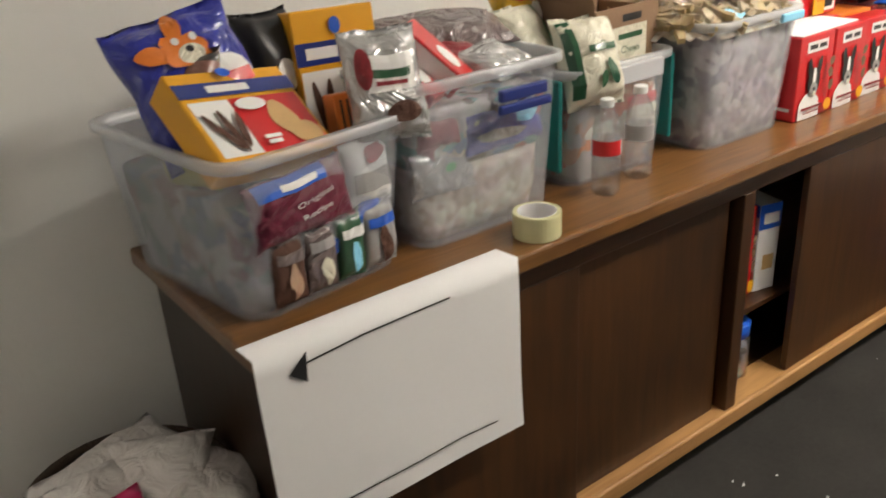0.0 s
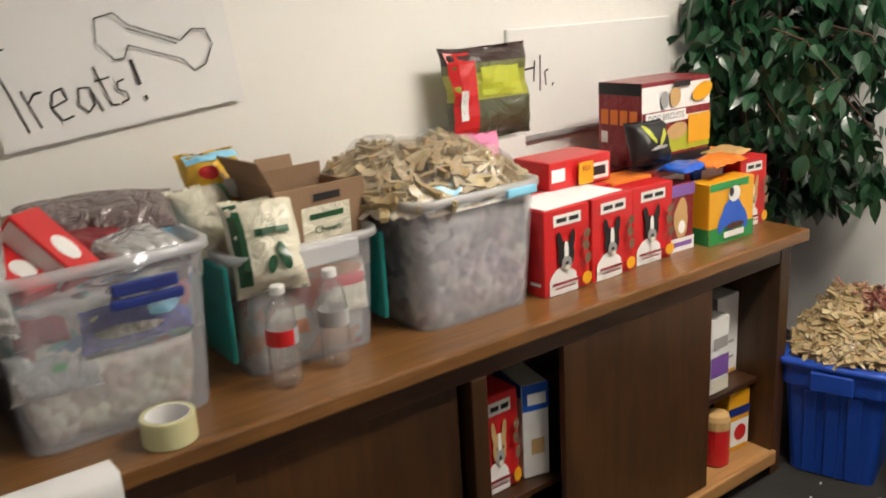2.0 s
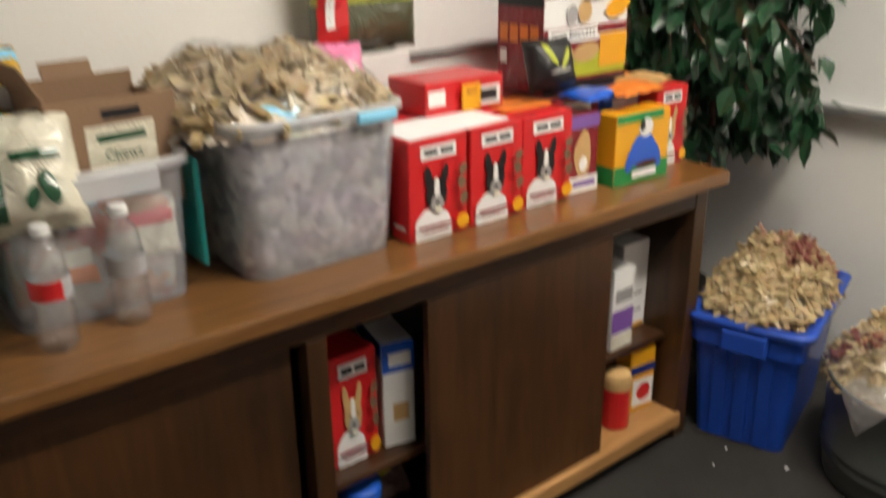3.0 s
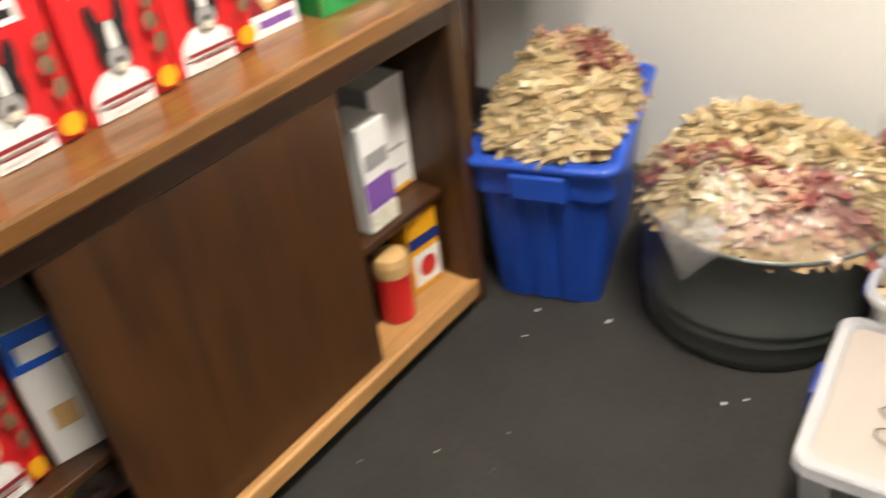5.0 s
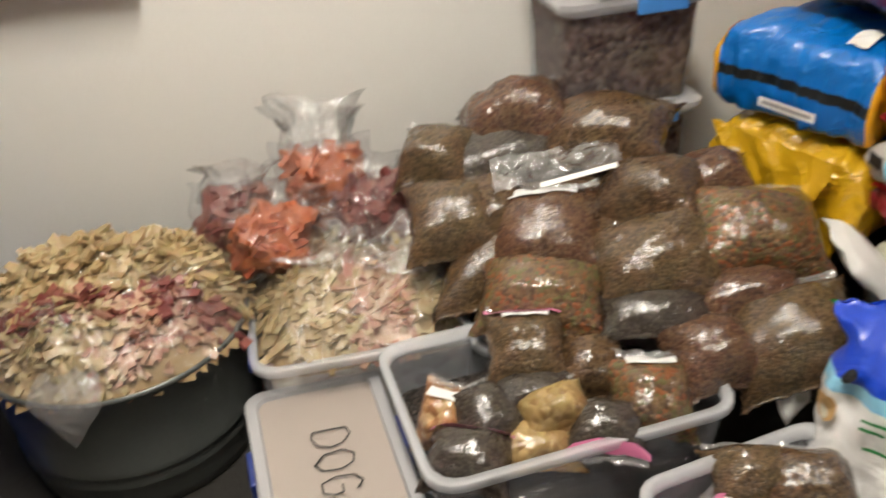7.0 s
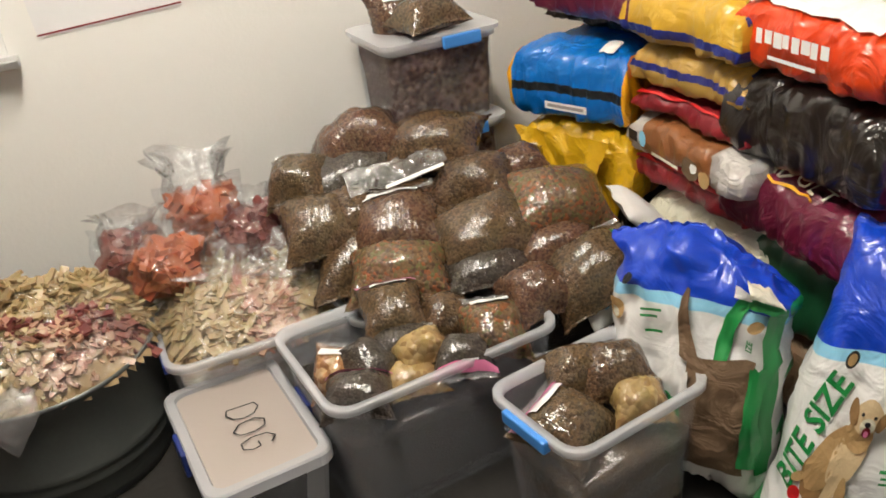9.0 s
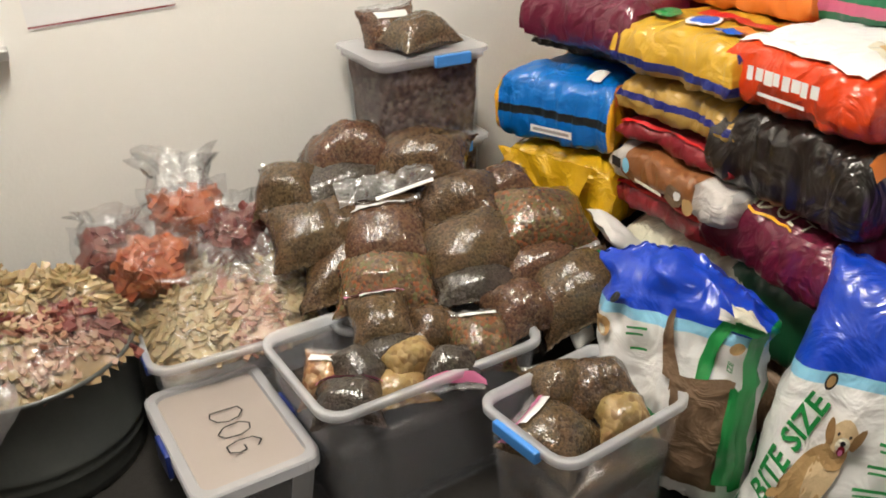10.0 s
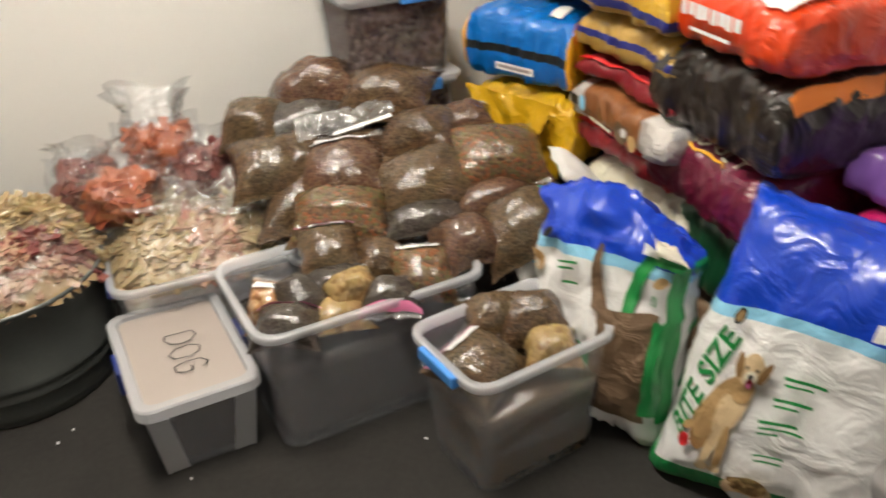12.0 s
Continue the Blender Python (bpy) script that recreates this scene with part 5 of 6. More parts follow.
pouch(0.63, 1.37, 0.40, 0.1, 0.12, 0.03, "hotpink", "bright pink packet in a basket", tip=60, turn=10, seed=75)

# ---- plant in the corner ----
t = thing("ficus_plant", "tall artificial ficus with glossy dark green leaves in a black pot", "plant", pose(3.76, 1.60, 0))
part("pot", lathe([(0.10, 0), (0.125, 0.2), (0.14, 0.24), (0.13, 0.24), (0.115, 0.2)], 24, top=True), "black", t, smooth=True)
rnd = random.Random(11)
stems = []
for k, (dx, dy, lean) in enumerate(((0, 0, 0.0), (0.03, -0.02, 0.06), (-0.03, 0.02, -0.05))):
    pts = [(dx + lean * s + 0.02 * math.sin(3 * s + k), dy + 0.025 * math.cos(4 * s + 2 * k), 0.2 + 1.5 * s) for s in [i / 8 for i in range(9)]]
    part("trunk", tube(pts, [0.017 - 0.011 * i / 8 for i in range(9)], 8), "bark", t, smooth=True)
    stems.append(pts)
tips = []
for k in range(64):
    st = stems[k % 3]
    a = rnd.uniform(0.46, 1.0)
    p = Vector(st[min(8, int(a * 8))])
    az = rnd.uniform(0, 2 * math.pi)
    reach = rnd.uniform(0.22, 0.5) * (1.15 - 0.45 * abs(a - 0.6))
    pts = [p]
    for s in (0.33, 0.66, 1.0):
        pts.append(p + Vector(((math.cos(az) - 0.2) * reach * s, (math.sin(az) - 0.25) * reach * s * 0.85, 0.24 * s - 0.34 * s * s)))
    for q in pts[1:]:
        q.x, q.y = min(max(q.x, -0.3), 0.26), min(q.y, 0.12)
        q.y += max(0.0, 0.5 * q.x - 0.85 * q.y - 0.34) / 0.85
    part("limb", tube(pts, [0.005, 0.004, 0.003, 0.0015], 5), "bark", t, smooth=True)
    tips.append(pts)


def leaf_shape(s=1.0):
    """A pointed leaf along +y, folded along its midrib."""
    rows = [(0.0, 0.0), (0.12, 0.15), (0.35, 0.29), (0.6, 0.25), (0.82, 0.11), (1.0, 0.0)]
    v, f = [], []
    for y, w in rows:
        z = -0.16 * y * y
        v += [(-w * s, y * s, (z + 0.25 * w) * s), (0, y * s, z * s), (w * s, y * s, (z + 0.25 * w) * s)]
    for i in range(len(rows) - 1):
        k = 3 * i
        f += [(k, k + 1, k + 4, k + 3), (k + 1, k + 2, k + 5, k + 4)]
    return v, f


lv, lf = leaf_shape(0.076)
leaf_mesh = bpy.data.meshes.new("leaf")
leaf_mesh.from_pydata(lv, [], lf)
leaf_mesh.materials.append(M["leaf"])
spots = []
while len(spots) < 3000:
    pts = tips[rnd.randrange(len(tips))]
    s = rnd.uniform(0.2, 1.0) * 2.99
    i = int(s)
    p = pts[i].lerp(pts[i + 1], s - i) + Vector((rnd.gauss(0, 0.028), rnd.gauss(0, 0.028), rnd.gauss(-0.02, 0.03)))
    q = p + Vector((3.76, 1.60, 0))
    if (q.x < 3.46 and (q.y < 1.56 or q.z < 1.22)) or q.x > 4.04 or q.y > 1.74 or q.z < 0.72 or 0.5 * p.x - 0.85 * p.y > 0.33 + 0.07 * rnd.random():
        continue
    spots.append(Matrix.LocRotScale(p, Euler((radians(rnd.uniform(-88, -22)), radians(rnd.uniform(-35, 35)), rnd.uniform(0, 6.28))), (rnd.uniform(0.7, 1.25),) * 3))
spots.sort(key=lambda m: (m.translation.y + m.translation.x))
for m in spots[:260]:
    ob = new("leaf", leaf_mesh)
    ob.parent, ob.matrix_basis = t, m
verts, faces = [], []
for m in spots[260:]:
    k = len(verts)
    verts += [tuple(m @ Vector(v)) for v in lv]
    faces += [tuple(k + i for i in f) for f in lf]
me = bpy.data.meshes.new("foliage")
me.from_pydata(verts, [], faces)
me.materials.append(M["leaf"])
ob = new("foliage", me)
ob.parent = t
tagged(ob, "dense glossy ficus leaves", kind="stuff")

# ---- blue tote ----
TOTE = pose(3.612, 1.15, 0, 0, 0, 17)
t = thing("storage_tote", "bright blue plastic tote on the carpet", "storage bin", TOTE)
hx, hy, hh = 0.265, 0.16, 0.40
part("body", loft([level(hx - 0.055, hy - 0.035, 0, 0.03), level(hx - 0.022, hy - 0.016, hh - 0.09, 0.03), level(hx - 0.004, hy - 0.004, hh - 0.085, 0.035), level(hx - 0.002, hy - 0.002, hh - 0.02, 0.035), level(hx - 0.02, hy - 0.02, hh - 0.02, 0.03), level(hx - 0.06, hy - 0.04, 0.006, 0.028)], True, True), "tote", t)
part("rim", loft([level(hx - 0.004, hy - 0.004, hh - 0.024, 0.035), level(hx + 0.012, hy + 0.012, hh - 0.02, 0.045), level(hx + 0.014, hy + 0.014, hh - 0.004, 0.045), level(hx + 0.006, hy + 0.006, hh, 0.04), level(hx - 0.018, hy - 0.018, hh, 0.03), level(hx - 0.018, hy - 0.018, hh - 0.024, 0.03)], False, False), "tote", t, smooth=True)
part("handle", block(-hx - 0.016, -hx + 0.012, -0.062, 0.062, hh - 0.088, hh - 0.024, 0.006), "tote", t, "moulded grip under the rim")
for y in (-0.07, 0.0, 0.07):
    rib = part("rib", block(-0.004, 0.004, -0.02, 0.02, 0, hh - 0.1, 0.003), "tote", t)
    rib.matrix_basis = pose(-hx + 0.049, y * 0.9, 0.004, 0, -6.0, 0)
bm, top = mound(0, 0, 0.385, 0.258, 0.16, 0.1, 2, square=2.6, rough=0.35)
heap = tagged(part("chew_heap", bm, "mound", smooth=True), "heap of rawhide chews in clear bags in a blue tote", "dog chews")
heap.matrix_basis = TOTE
chip_heap("chips", "curled tan rawhide chips", None, scatter(top, 0, 0, 0.25, 0.158, 1400, 3, 2.6, lift=0.014), "raw_hide", 0.031, 4, heap)
chip_heap("chips", "pinkish chews in a clear bag", None, scatter(top, 0, 0, 0.235, 0.145, 130, 8, 2.6, lambda a, b: a > 0.0 and abs(b) < 0.5, lift=0.025), "raw_pink", 0.03, 5, heap)
chip_heap("chips", "dark red chews in a shiny bag", None, scatter(top, 0, 0, 0.235, 0.145, 90, 9, 2.6, lambda a, b: b < -0.2 and abs(a - 0.3) < 0.35, lift=0.03), "jerky", 0.03, 7, heap)
bm, _ = mound(0, 0, 0.411, 0.258, 0.16, 0.1, 2, 64, 2.6, 0.35)
part("film", crinkle(bm, 0.014, 17, 3), "film", heap, "crinkled clear plastic over the chews", smooth=True)

# ---- steel tub ----
TX, TY = 3.62, 0.676
t = thing("steel_tub", "round dull grey galvanised steel tub on the carpet", "tub", pose(TX, TY, 0))
part("wall", lathe([(0.225, 0), (0.232, 0.004), (0.236, 0.03), (0.241, 0.07), (0.246, 0.078), (0.241, 0.087), (0.243, 0.10), (0.248, 0.108), (0.243, 0.117), (0.25, 0.20), (0.254, 0.292), (0.261, 0.298), (0.259, 0.307), (0.25, 0.302), (0.24, 0.12), (0.225, 0.01)], 48, top=True), "tub", t, smooth=True)
part("handle", tube([(0.257 * math.cos(radians(283 + a)), 0.257 * math.sin(radians(283 + a)), 0.235 - 0.02 * math.sin(radians((a + 10) * 9))) for a in range(-10, 11, 4)], [0.005] * 6, 8), "tub", t, smooth=True)
bm, top = mound(TX, TY, 0.285, 0.24, 0.255, 0.115, 4, 26, 2.6, 0.25)
heap = tagged(part("chew_heap", bm, "mound", smooth=True), "heap of rawhide chews in clear bags in a steel tub", "dog chews")
keep_dark = lambda a, b: -0.5 < a < -0.22
chip_heap("chips", "curled tan rawhide chips", None, scatter(top, TX, TY, 0.238, 0.25, 1500, 13, 2.3, lambda a, b: not keep_dark(a, b) and a > -0.25), "raw_hide", 0.036, 14, heap)
chip_heap("chips", "dark red chews between the rawhide", None, scatter(top, TX, TY, 0.225, 0.235, 300, 15, 2.3, keep_dark), "jerky", 0.036, 16, heap)
chip_heap("chips", "pale chips in a clear bag", None, scatter(top, TX, TY, 0.216, 0.228, 420, 17, 2.3, lambda a, b: a < -0.45 and b > -0.1), "raw_hide", 0.03, 18, heap)
chip_heap("chips", "pinkish chews in a clear bag", None, scatter(top, TX, TY, 0.216, 0.228, 420, 19, 2.3, lambda a, b: a < -0.45 and b < 0.05), "raw_pink", 0.03, 20, heap)
bm, _ = mound(TX, TY, 0.312, 0.25, 0.27, 0.115, 4, 72, 2.4, 0.25)
part("film", crinkle(bm, 0.014, 16, 5), "film", heap, "crinkled clear plastic over the chews", smooth=True)
bm = bmesh.new()
rows = []
for i in range(9):
    a = radians(150 + 30 * i / 8)
    rows.append([bm.verts.new((TX + r * math.cos(a), TY + r * math.sin(a), z + 0.01 * noise.noise((i * 0.7, z * 20, 1)))) for r, z in ((0.2, 0.345), (0.245, 0.322), (0.266, 0.306), (0.266, 0.30 - 0.09 * max(0, 1 - abs(i - 4) / 4)))])
for i in range(8):
    for j in range(3):
        bm.faces.new((rows[i][j], rows[i + 1][j], rows[i + 1][j + 1], rows[i][j + 1]))
part("bag_corner", bm, "film_dense", heap, "corner of a clear bag hanging over the rim", smooth=True)

# ---- bins along the wall ----
w1 = bin_shell("storage_bin", "clear plastic bin of rawhide chips against the wall", pose(3.66, 0.19, 0), 0.265, 0.235, 0.275, 0.035, 0.045)
latch(w1, "navy", -0.22, -0.12, 0.222, 0.238, 0.245, 0.268, "navy blue latch")
bm, top = mound(3.66, 0.19, 0.24, 0.25, 0.22, 0.085, 12, 24, 4, 0.25)
heap = tagged(part("chew_heap", bm, "mound", smooth=True), "heap of rawhide chips in a clear bag in a bin", "dog chews")
chip_heap("chips", "tan rawhide chips", None, scatter(top, 3.66, 0.19, 0.24, 0.21, 1000, 21, 4, lambda a, b: not (-0.4 < b < 0.1 and a < 0)), "raw_hide", 0.03, 22, heap)
chip_heap("chips", "orange-pink chips", None, scatter(top, 3.66, 0.19, 0.24, 0.21, 170, 23, 4, lambda a, b: -0.4 < b < 0.1 and a < 0), "raw_pink", 0.032, 24, heap)
bm, _ = mound(3.655, 0.19, 0.272, 0.262, 0.23, 0.09, 12, 64, 4, 0.3)
part("film", crinkle(bm, 0.014, 16, 8), "film", heap, "crinkled clear plastic over the chips", smooth=True)
filler("chew_mass", "rawhide chips filling a bin", w1, 0.235, 0.205, 0.006, 0.24, "bone_pale", 30)


def chew_bag(x, y, z, w, l, h, mat, seed, turn, tip, label, tall=1.0):
    """A clear bag of dried chews with a loose open neck of film."""
    t = thing("chew_bag", label, "bag of chews", pose(x, y, z, tip, 0, turn), "clear bags of chews")
    p = Pillow(w, l, h, seed, 0.3, 0.5, 2.0, 0.02, 0.05)
    rnd = random.Random(seed)
    spots = []
    for _ in range(60):
        u, v = rnd.uniform(-0.85, 0.85), rnd.uniform(-0.85, 0.85)
        a = p.at(u, v)
        b = p.at(u + 0.05, v) - a
        c = p.at(u, v + 0.05) - a
        spots.append((a, b.cross(c).normalized()))
    chip_heap("dried_chew", "dried chews", None, spots, mat, 0.024, seed, t, wide=2.2, thick=3.5)
    part("core", Pillow(w, l, h * 1.0, seed, 0.4, 0.5, 2.0, 0.02).mesh(10), mat, t, smooth=True)
    part("film", crinkle(Pillow(w * 1.25, l * 1.2, h * 1.3, seed, 0.35, 0.5, 2.0, 0.02, 0.12).mesh(34), 0.012, 22, seed), "film", t, smooth=True)
    bm = bmesh.new()
    rows = []
    n = 40
    for j in range(12):
        s = j / 11
        ring_now = []
        for i in range(n):
            a = 6.283 * i / n
            fold = 0.55 * noise.noise((i * 0.45, s * 1.5, seed)) + 0.3 * noise.noise((i * 1.3, s * 3, seed + 1))
            r = (0.5 - 0.22 * math.sin(min(s * 2.2, 1.57)) + 0.3 * s * s) * (1 + fold)
            ring_now.append(bm.verts.new((math.cos(a) * w * r + 0.03 * s * noise.noise((s * 2, 3, seed)), l * (0.28 + tall * (0.62 + 0.22 * noise.noise((math.cos(a), math.sin(a), seed))) * s), h * 0.6 + math.sin(a) * h * r * 1.3)))
        rows.append(ring_now)
    for a, b in zip(rows, rows[1:]):
        for i in range(n):
            bm.faces.new((a[i], a[(i + 1) % n], b[(i + 1) % n], b[i]))
    part("neck", bm, "film_loose", t, "loose open neck of clear film", smooth=True)


chew_bag(3.83, 0.42, 0.36, 0.15, 0.15, 0.07, "jerky", 61, -100, 55, "clear bag of dark red chews on a bin", 0.9)
chew_bag(3.74, 0.335, 0.335, 0.16, 0.14, 0.085, "jerky_orange", 62, -110, 45, "clear bag of orange chews on a bin", 0.9)
chew_bag(3.87, 0.22, 0.40, 0.18, 0.18, 0.075, "jerky_orange", 63, -95, 64, "clear bag of orange-red chews against the wall", 1.2)
chew_bag(3.78, 0.13, 0.35, 0.17, 0.15, 0.07, "jerky", 64, -90, 42, "clear bag of pale dark chews on a bin", 0.8)
t = thing("empty_bag", "crumpled clear plastic bag draped over chews", "plastic bag", pose(3.66, 0.17, 0.372, 12, 0, -105))
part("film", crinkle(sheet(lambda a, b: Vector((a * 0.17, b * 0.1, 0.05 * noise.noise((a * 1.6, b * 1.6, 2)) + 0.035 * (1 - a * a) * (1 - b * b))), -1, 1, -1, 1, 40, 26), 0.02, 18, 2), "film_loose", t, smooth=True)

# ---- small lidded bin ----
t = thing("lidded_bin", "small frosted lidded bin marked DOG with navy latches", "storage bin", pose(3.24, 0.303, 0, 0, 0, 4.5))
hx, hy, hz = 0.202, 0.132, 0.205
part("body", loft([level(hx - 0.045, hy - 0.04, 0, 0.02), level(hx - 0.02, hy - 0.018, hz - 0.02, 0.025), level(hx - 0.023, hy - 0.021, hz - 0.02, 0.022), level(hx - 0.048, hy - 0.043, 0.004, 0.018)], True, True), "clear", t)
for sx in (-1, 1):
    for sy in (-1, 1):
        part("corner_leg", loft([[(sx * (hx - 0.046 + k * 0.024) + dx, sy * (hy - 0.038 + k * 0.02) + dy, k * (hz - 0.022)) for dx, dy in ((-0.004, -0.004), (0.004, -0.004), (0.004, 0.004), (-0.004, 0.004))] for k in (0, 1)], True, True), "clear_rim", t)
        part("leg_panel", loft([[(-(hx - 0.0455) + k * -0.0255 - 0.0015 * j, sy * (hy - 0.042 + k * 0.022) - sy * 0.04 * i, k * (hz - 0.022)) for i, j in ((0, 0), (1, 0), (1, 1), (0, 1))] for k in (0, 1)], True, True), "clear_rim", t) if sx < 0 else None
lid = part("lid", loft([level(hx - 0.012, hy - 0.012, hz - 0.03, 0.03), level(hx, hy, hz - 0.028, 0.035), level(hx, hy, hz - 0.004, 0.035), level(hx - 0.004, hy - 0.004, hz, 0.032), level(hx - 0.022, hy - 0.022, hz, 0.026), level(hx - 0.026, hy - 0.026, hz - 0.012, 0.022), level(hx - 0.012, hy - 0.012, hz - 0.03, 0.03)], False, False), "lid", t, "frosted white lid edge")
part("lid_panel", loft([level(hx - 0.025, hy - 0.025, hz - 0.013, 0.02), level(hx - 0.025, hy - 0.025, hz - 0.009, 0.02)], True, True), "lid_pink", lid, "sunken pinkish translucent panel")
for sy in (-1, 1):
    part("latch", block(-0.035, 0.05, sy * hy - 0.006 + 0.004 * sy, sy * hy + 0.006 + 0.004 * sy, hz - 0.06, hz - 0.002, 0.004), "navy", t, "navy blue latch")
adorn(t, lambda k: plane((-0.02, -0.008, hz - 0.008), (0.0, 1, 0), (-1, 0, 0), k), [("line", "hand_letter", "ink", [[(0.0286, -0.08), (-0.0312, -0.075), (-0.0364, -0.05625), (-0.0208, -0.0375), (0.0026, -0.0325), (0.0234, -0.0425), (0.0338, -0.0625), (0.0286, -0.08)]], 0.0034),
    ("line", "hand_letter", "ink", [[(-0.0338, -0.005), (-0.0156, -0.02), (0.0182, -0.0175), (0.0364, 0.0025), (0.026, 0.02), (-0.0052, 0.025), (-0.0286, 0.015), (-0.0338, -0.005)]], 0.0034),
    ("line", "hand_letter", "ink", [[(-0.0234, 0.0775), (-0.0364, 0.0625), (-0.0234, 0.045), (0.0078, 0.04), (0.0338, 0.05), (0.0338, 0.07), (0.0156, 0.08), (-0, 0.0775), (-0, 0.06)]], 0.0034)], base=0.003)
part("packed_food", loft([level(hx - 0.06, hy - 0.052, 0.006, 0.015), level(hx - 0.05, hy - 0.046, hz - 0.04, 0.02)], True, True), "kib_dark", t, "dark packed food")

# ---- middle bin and front bin ----
mb = bin_shell("storage_bin", "clear plastic bin of bagged dog food on the carpet", pose(3.2, -0.088, 0, 0, 0, 5), 0.185, 0.268, 0.32, 0.03, 0.045)
cb = bin_shell("storage_bin", "clear plastic bin with a light blue latch and bagged kibble", pose(2.845, -0.325, 0, 0, 0, 9), 0.135, 0.178, 0.3, 0.03, 0.04)
latch(cb, "latch", -0.065, 0.06, 0.172, 0.19, 0.27, 0.297, "light blue latch")
filler("bagged_food", "bags of dark kibble pressed against a bin", mb, 0.16, 0.24, 0.006, 0.22, "kib_dark", 41)
filler("bagged_food", "bags of brown kibble pressed against a bin", cb, 0.112, 0.155, 0.006, 0.19, "kib_grey", 43)
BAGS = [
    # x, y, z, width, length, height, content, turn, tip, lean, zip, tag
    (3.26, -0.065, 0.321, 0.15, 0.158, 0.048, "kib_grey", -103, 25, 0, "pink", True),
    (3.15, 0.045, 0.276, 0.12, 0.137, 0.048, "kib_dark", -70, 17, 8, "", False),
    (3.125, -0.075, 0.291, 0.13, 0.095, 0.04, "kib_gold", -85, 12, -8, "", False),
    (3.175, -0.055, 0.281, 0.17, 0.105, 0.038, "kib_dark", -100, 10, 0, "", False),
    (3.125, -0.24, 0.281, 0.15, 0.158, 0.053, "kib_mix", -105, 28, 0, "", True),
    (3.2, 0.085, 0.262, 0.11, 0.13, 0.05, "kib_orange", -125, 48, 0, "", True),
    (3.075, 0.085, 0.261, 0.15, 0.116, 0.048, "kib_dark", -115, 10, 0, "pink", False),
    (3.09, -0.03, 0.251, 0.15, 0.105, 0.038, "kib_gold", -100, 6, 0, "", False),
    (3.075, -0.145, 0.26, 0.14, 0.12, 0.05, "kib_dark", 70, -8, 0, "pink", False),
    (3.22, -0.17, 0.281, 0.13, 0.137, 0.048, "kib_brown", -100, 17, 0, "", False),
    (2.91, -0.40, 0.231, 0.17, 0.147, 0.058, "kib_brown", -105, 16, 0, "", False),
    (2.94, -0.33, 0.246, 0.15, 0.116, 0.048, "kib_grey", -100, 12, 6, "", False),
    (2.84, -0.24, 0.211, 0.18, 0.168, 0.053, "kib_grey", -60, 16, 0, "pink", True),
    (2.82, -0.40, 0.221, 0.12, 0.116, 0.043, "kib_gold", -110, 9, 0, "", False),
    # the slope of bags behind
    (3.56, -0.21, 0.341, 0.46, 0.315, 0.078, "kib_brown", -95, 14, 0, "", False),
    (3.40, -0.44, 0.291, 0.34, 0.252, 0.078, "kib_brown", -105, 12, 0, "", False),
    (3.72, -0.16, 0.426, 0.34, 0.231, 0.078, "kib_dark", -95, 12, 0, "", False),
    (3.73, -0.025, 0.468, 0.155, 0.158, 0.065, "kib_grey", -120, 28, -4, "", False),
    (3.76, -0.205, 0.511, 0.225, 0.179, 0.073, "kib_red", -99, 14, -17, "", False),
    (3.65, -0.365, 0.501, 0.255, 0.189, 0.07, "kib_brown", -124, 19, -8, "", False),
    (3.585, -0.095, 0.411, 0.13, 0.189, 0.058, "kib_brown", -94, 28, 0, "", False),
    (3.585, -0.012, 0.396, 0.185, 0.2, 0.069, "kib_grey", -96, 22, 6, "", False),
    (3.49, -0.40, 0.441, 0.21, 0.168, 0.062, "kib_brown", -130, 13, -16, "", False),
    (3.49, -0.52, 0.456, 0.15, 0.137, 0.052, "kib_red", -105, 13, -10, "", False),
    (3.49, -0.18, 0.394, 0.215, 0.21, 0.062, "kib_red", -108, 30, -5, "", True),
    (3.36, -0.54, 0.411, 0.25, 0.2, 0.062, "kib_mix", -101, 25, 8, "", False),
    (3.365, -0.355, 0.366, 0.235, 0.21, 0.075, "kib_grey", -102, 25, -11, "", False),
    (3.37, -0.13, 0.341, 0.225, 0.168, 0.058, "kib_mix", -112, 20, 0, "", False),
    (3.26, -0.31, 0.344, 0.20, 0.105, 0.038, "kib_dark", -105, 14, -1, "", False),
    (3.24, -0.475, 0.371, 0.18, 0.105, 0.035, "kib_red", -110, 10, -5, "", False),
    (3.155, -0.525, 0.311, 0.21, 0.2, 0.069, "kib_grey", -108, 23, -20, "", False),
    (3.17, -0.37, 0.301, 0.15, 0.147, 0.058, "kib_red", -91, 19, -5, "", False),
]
NAMES = {"kib_grey": "grey-brown", "kib_dark": "dark grey", "kib_gold": "golden", "kib_mix": "mixed orange and green", "kib_orange": "orange", "kib_brown": "brown", "kib_red": "red-brown"}
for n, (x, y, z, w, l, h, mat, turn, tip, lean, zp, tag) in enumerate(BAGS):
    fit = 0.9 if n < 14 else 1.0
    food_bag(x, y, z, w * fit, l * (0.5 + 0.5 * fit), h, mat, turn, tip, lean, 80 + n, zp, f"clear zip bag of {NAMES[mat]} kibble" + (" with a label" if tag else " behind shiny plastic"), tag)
t = thing("empty_bag", "crumpled empty clear bag lying on food bags", "plastic bag", pose(3.56, -0.22, 0.525, 14, -8, -104))
part("film", crinkle(sheet(lambda a, b: Vector((a * 0.125, b * 0.045 + 0.012 * a, 0.018 * (1 - b * b) + 0.014 * noise.noise((a * 2, b * 2, 5)))), -1, 1, -1, 1, 34, 16), 0.014, 24, 7), "film_loose", t, smooth=True)
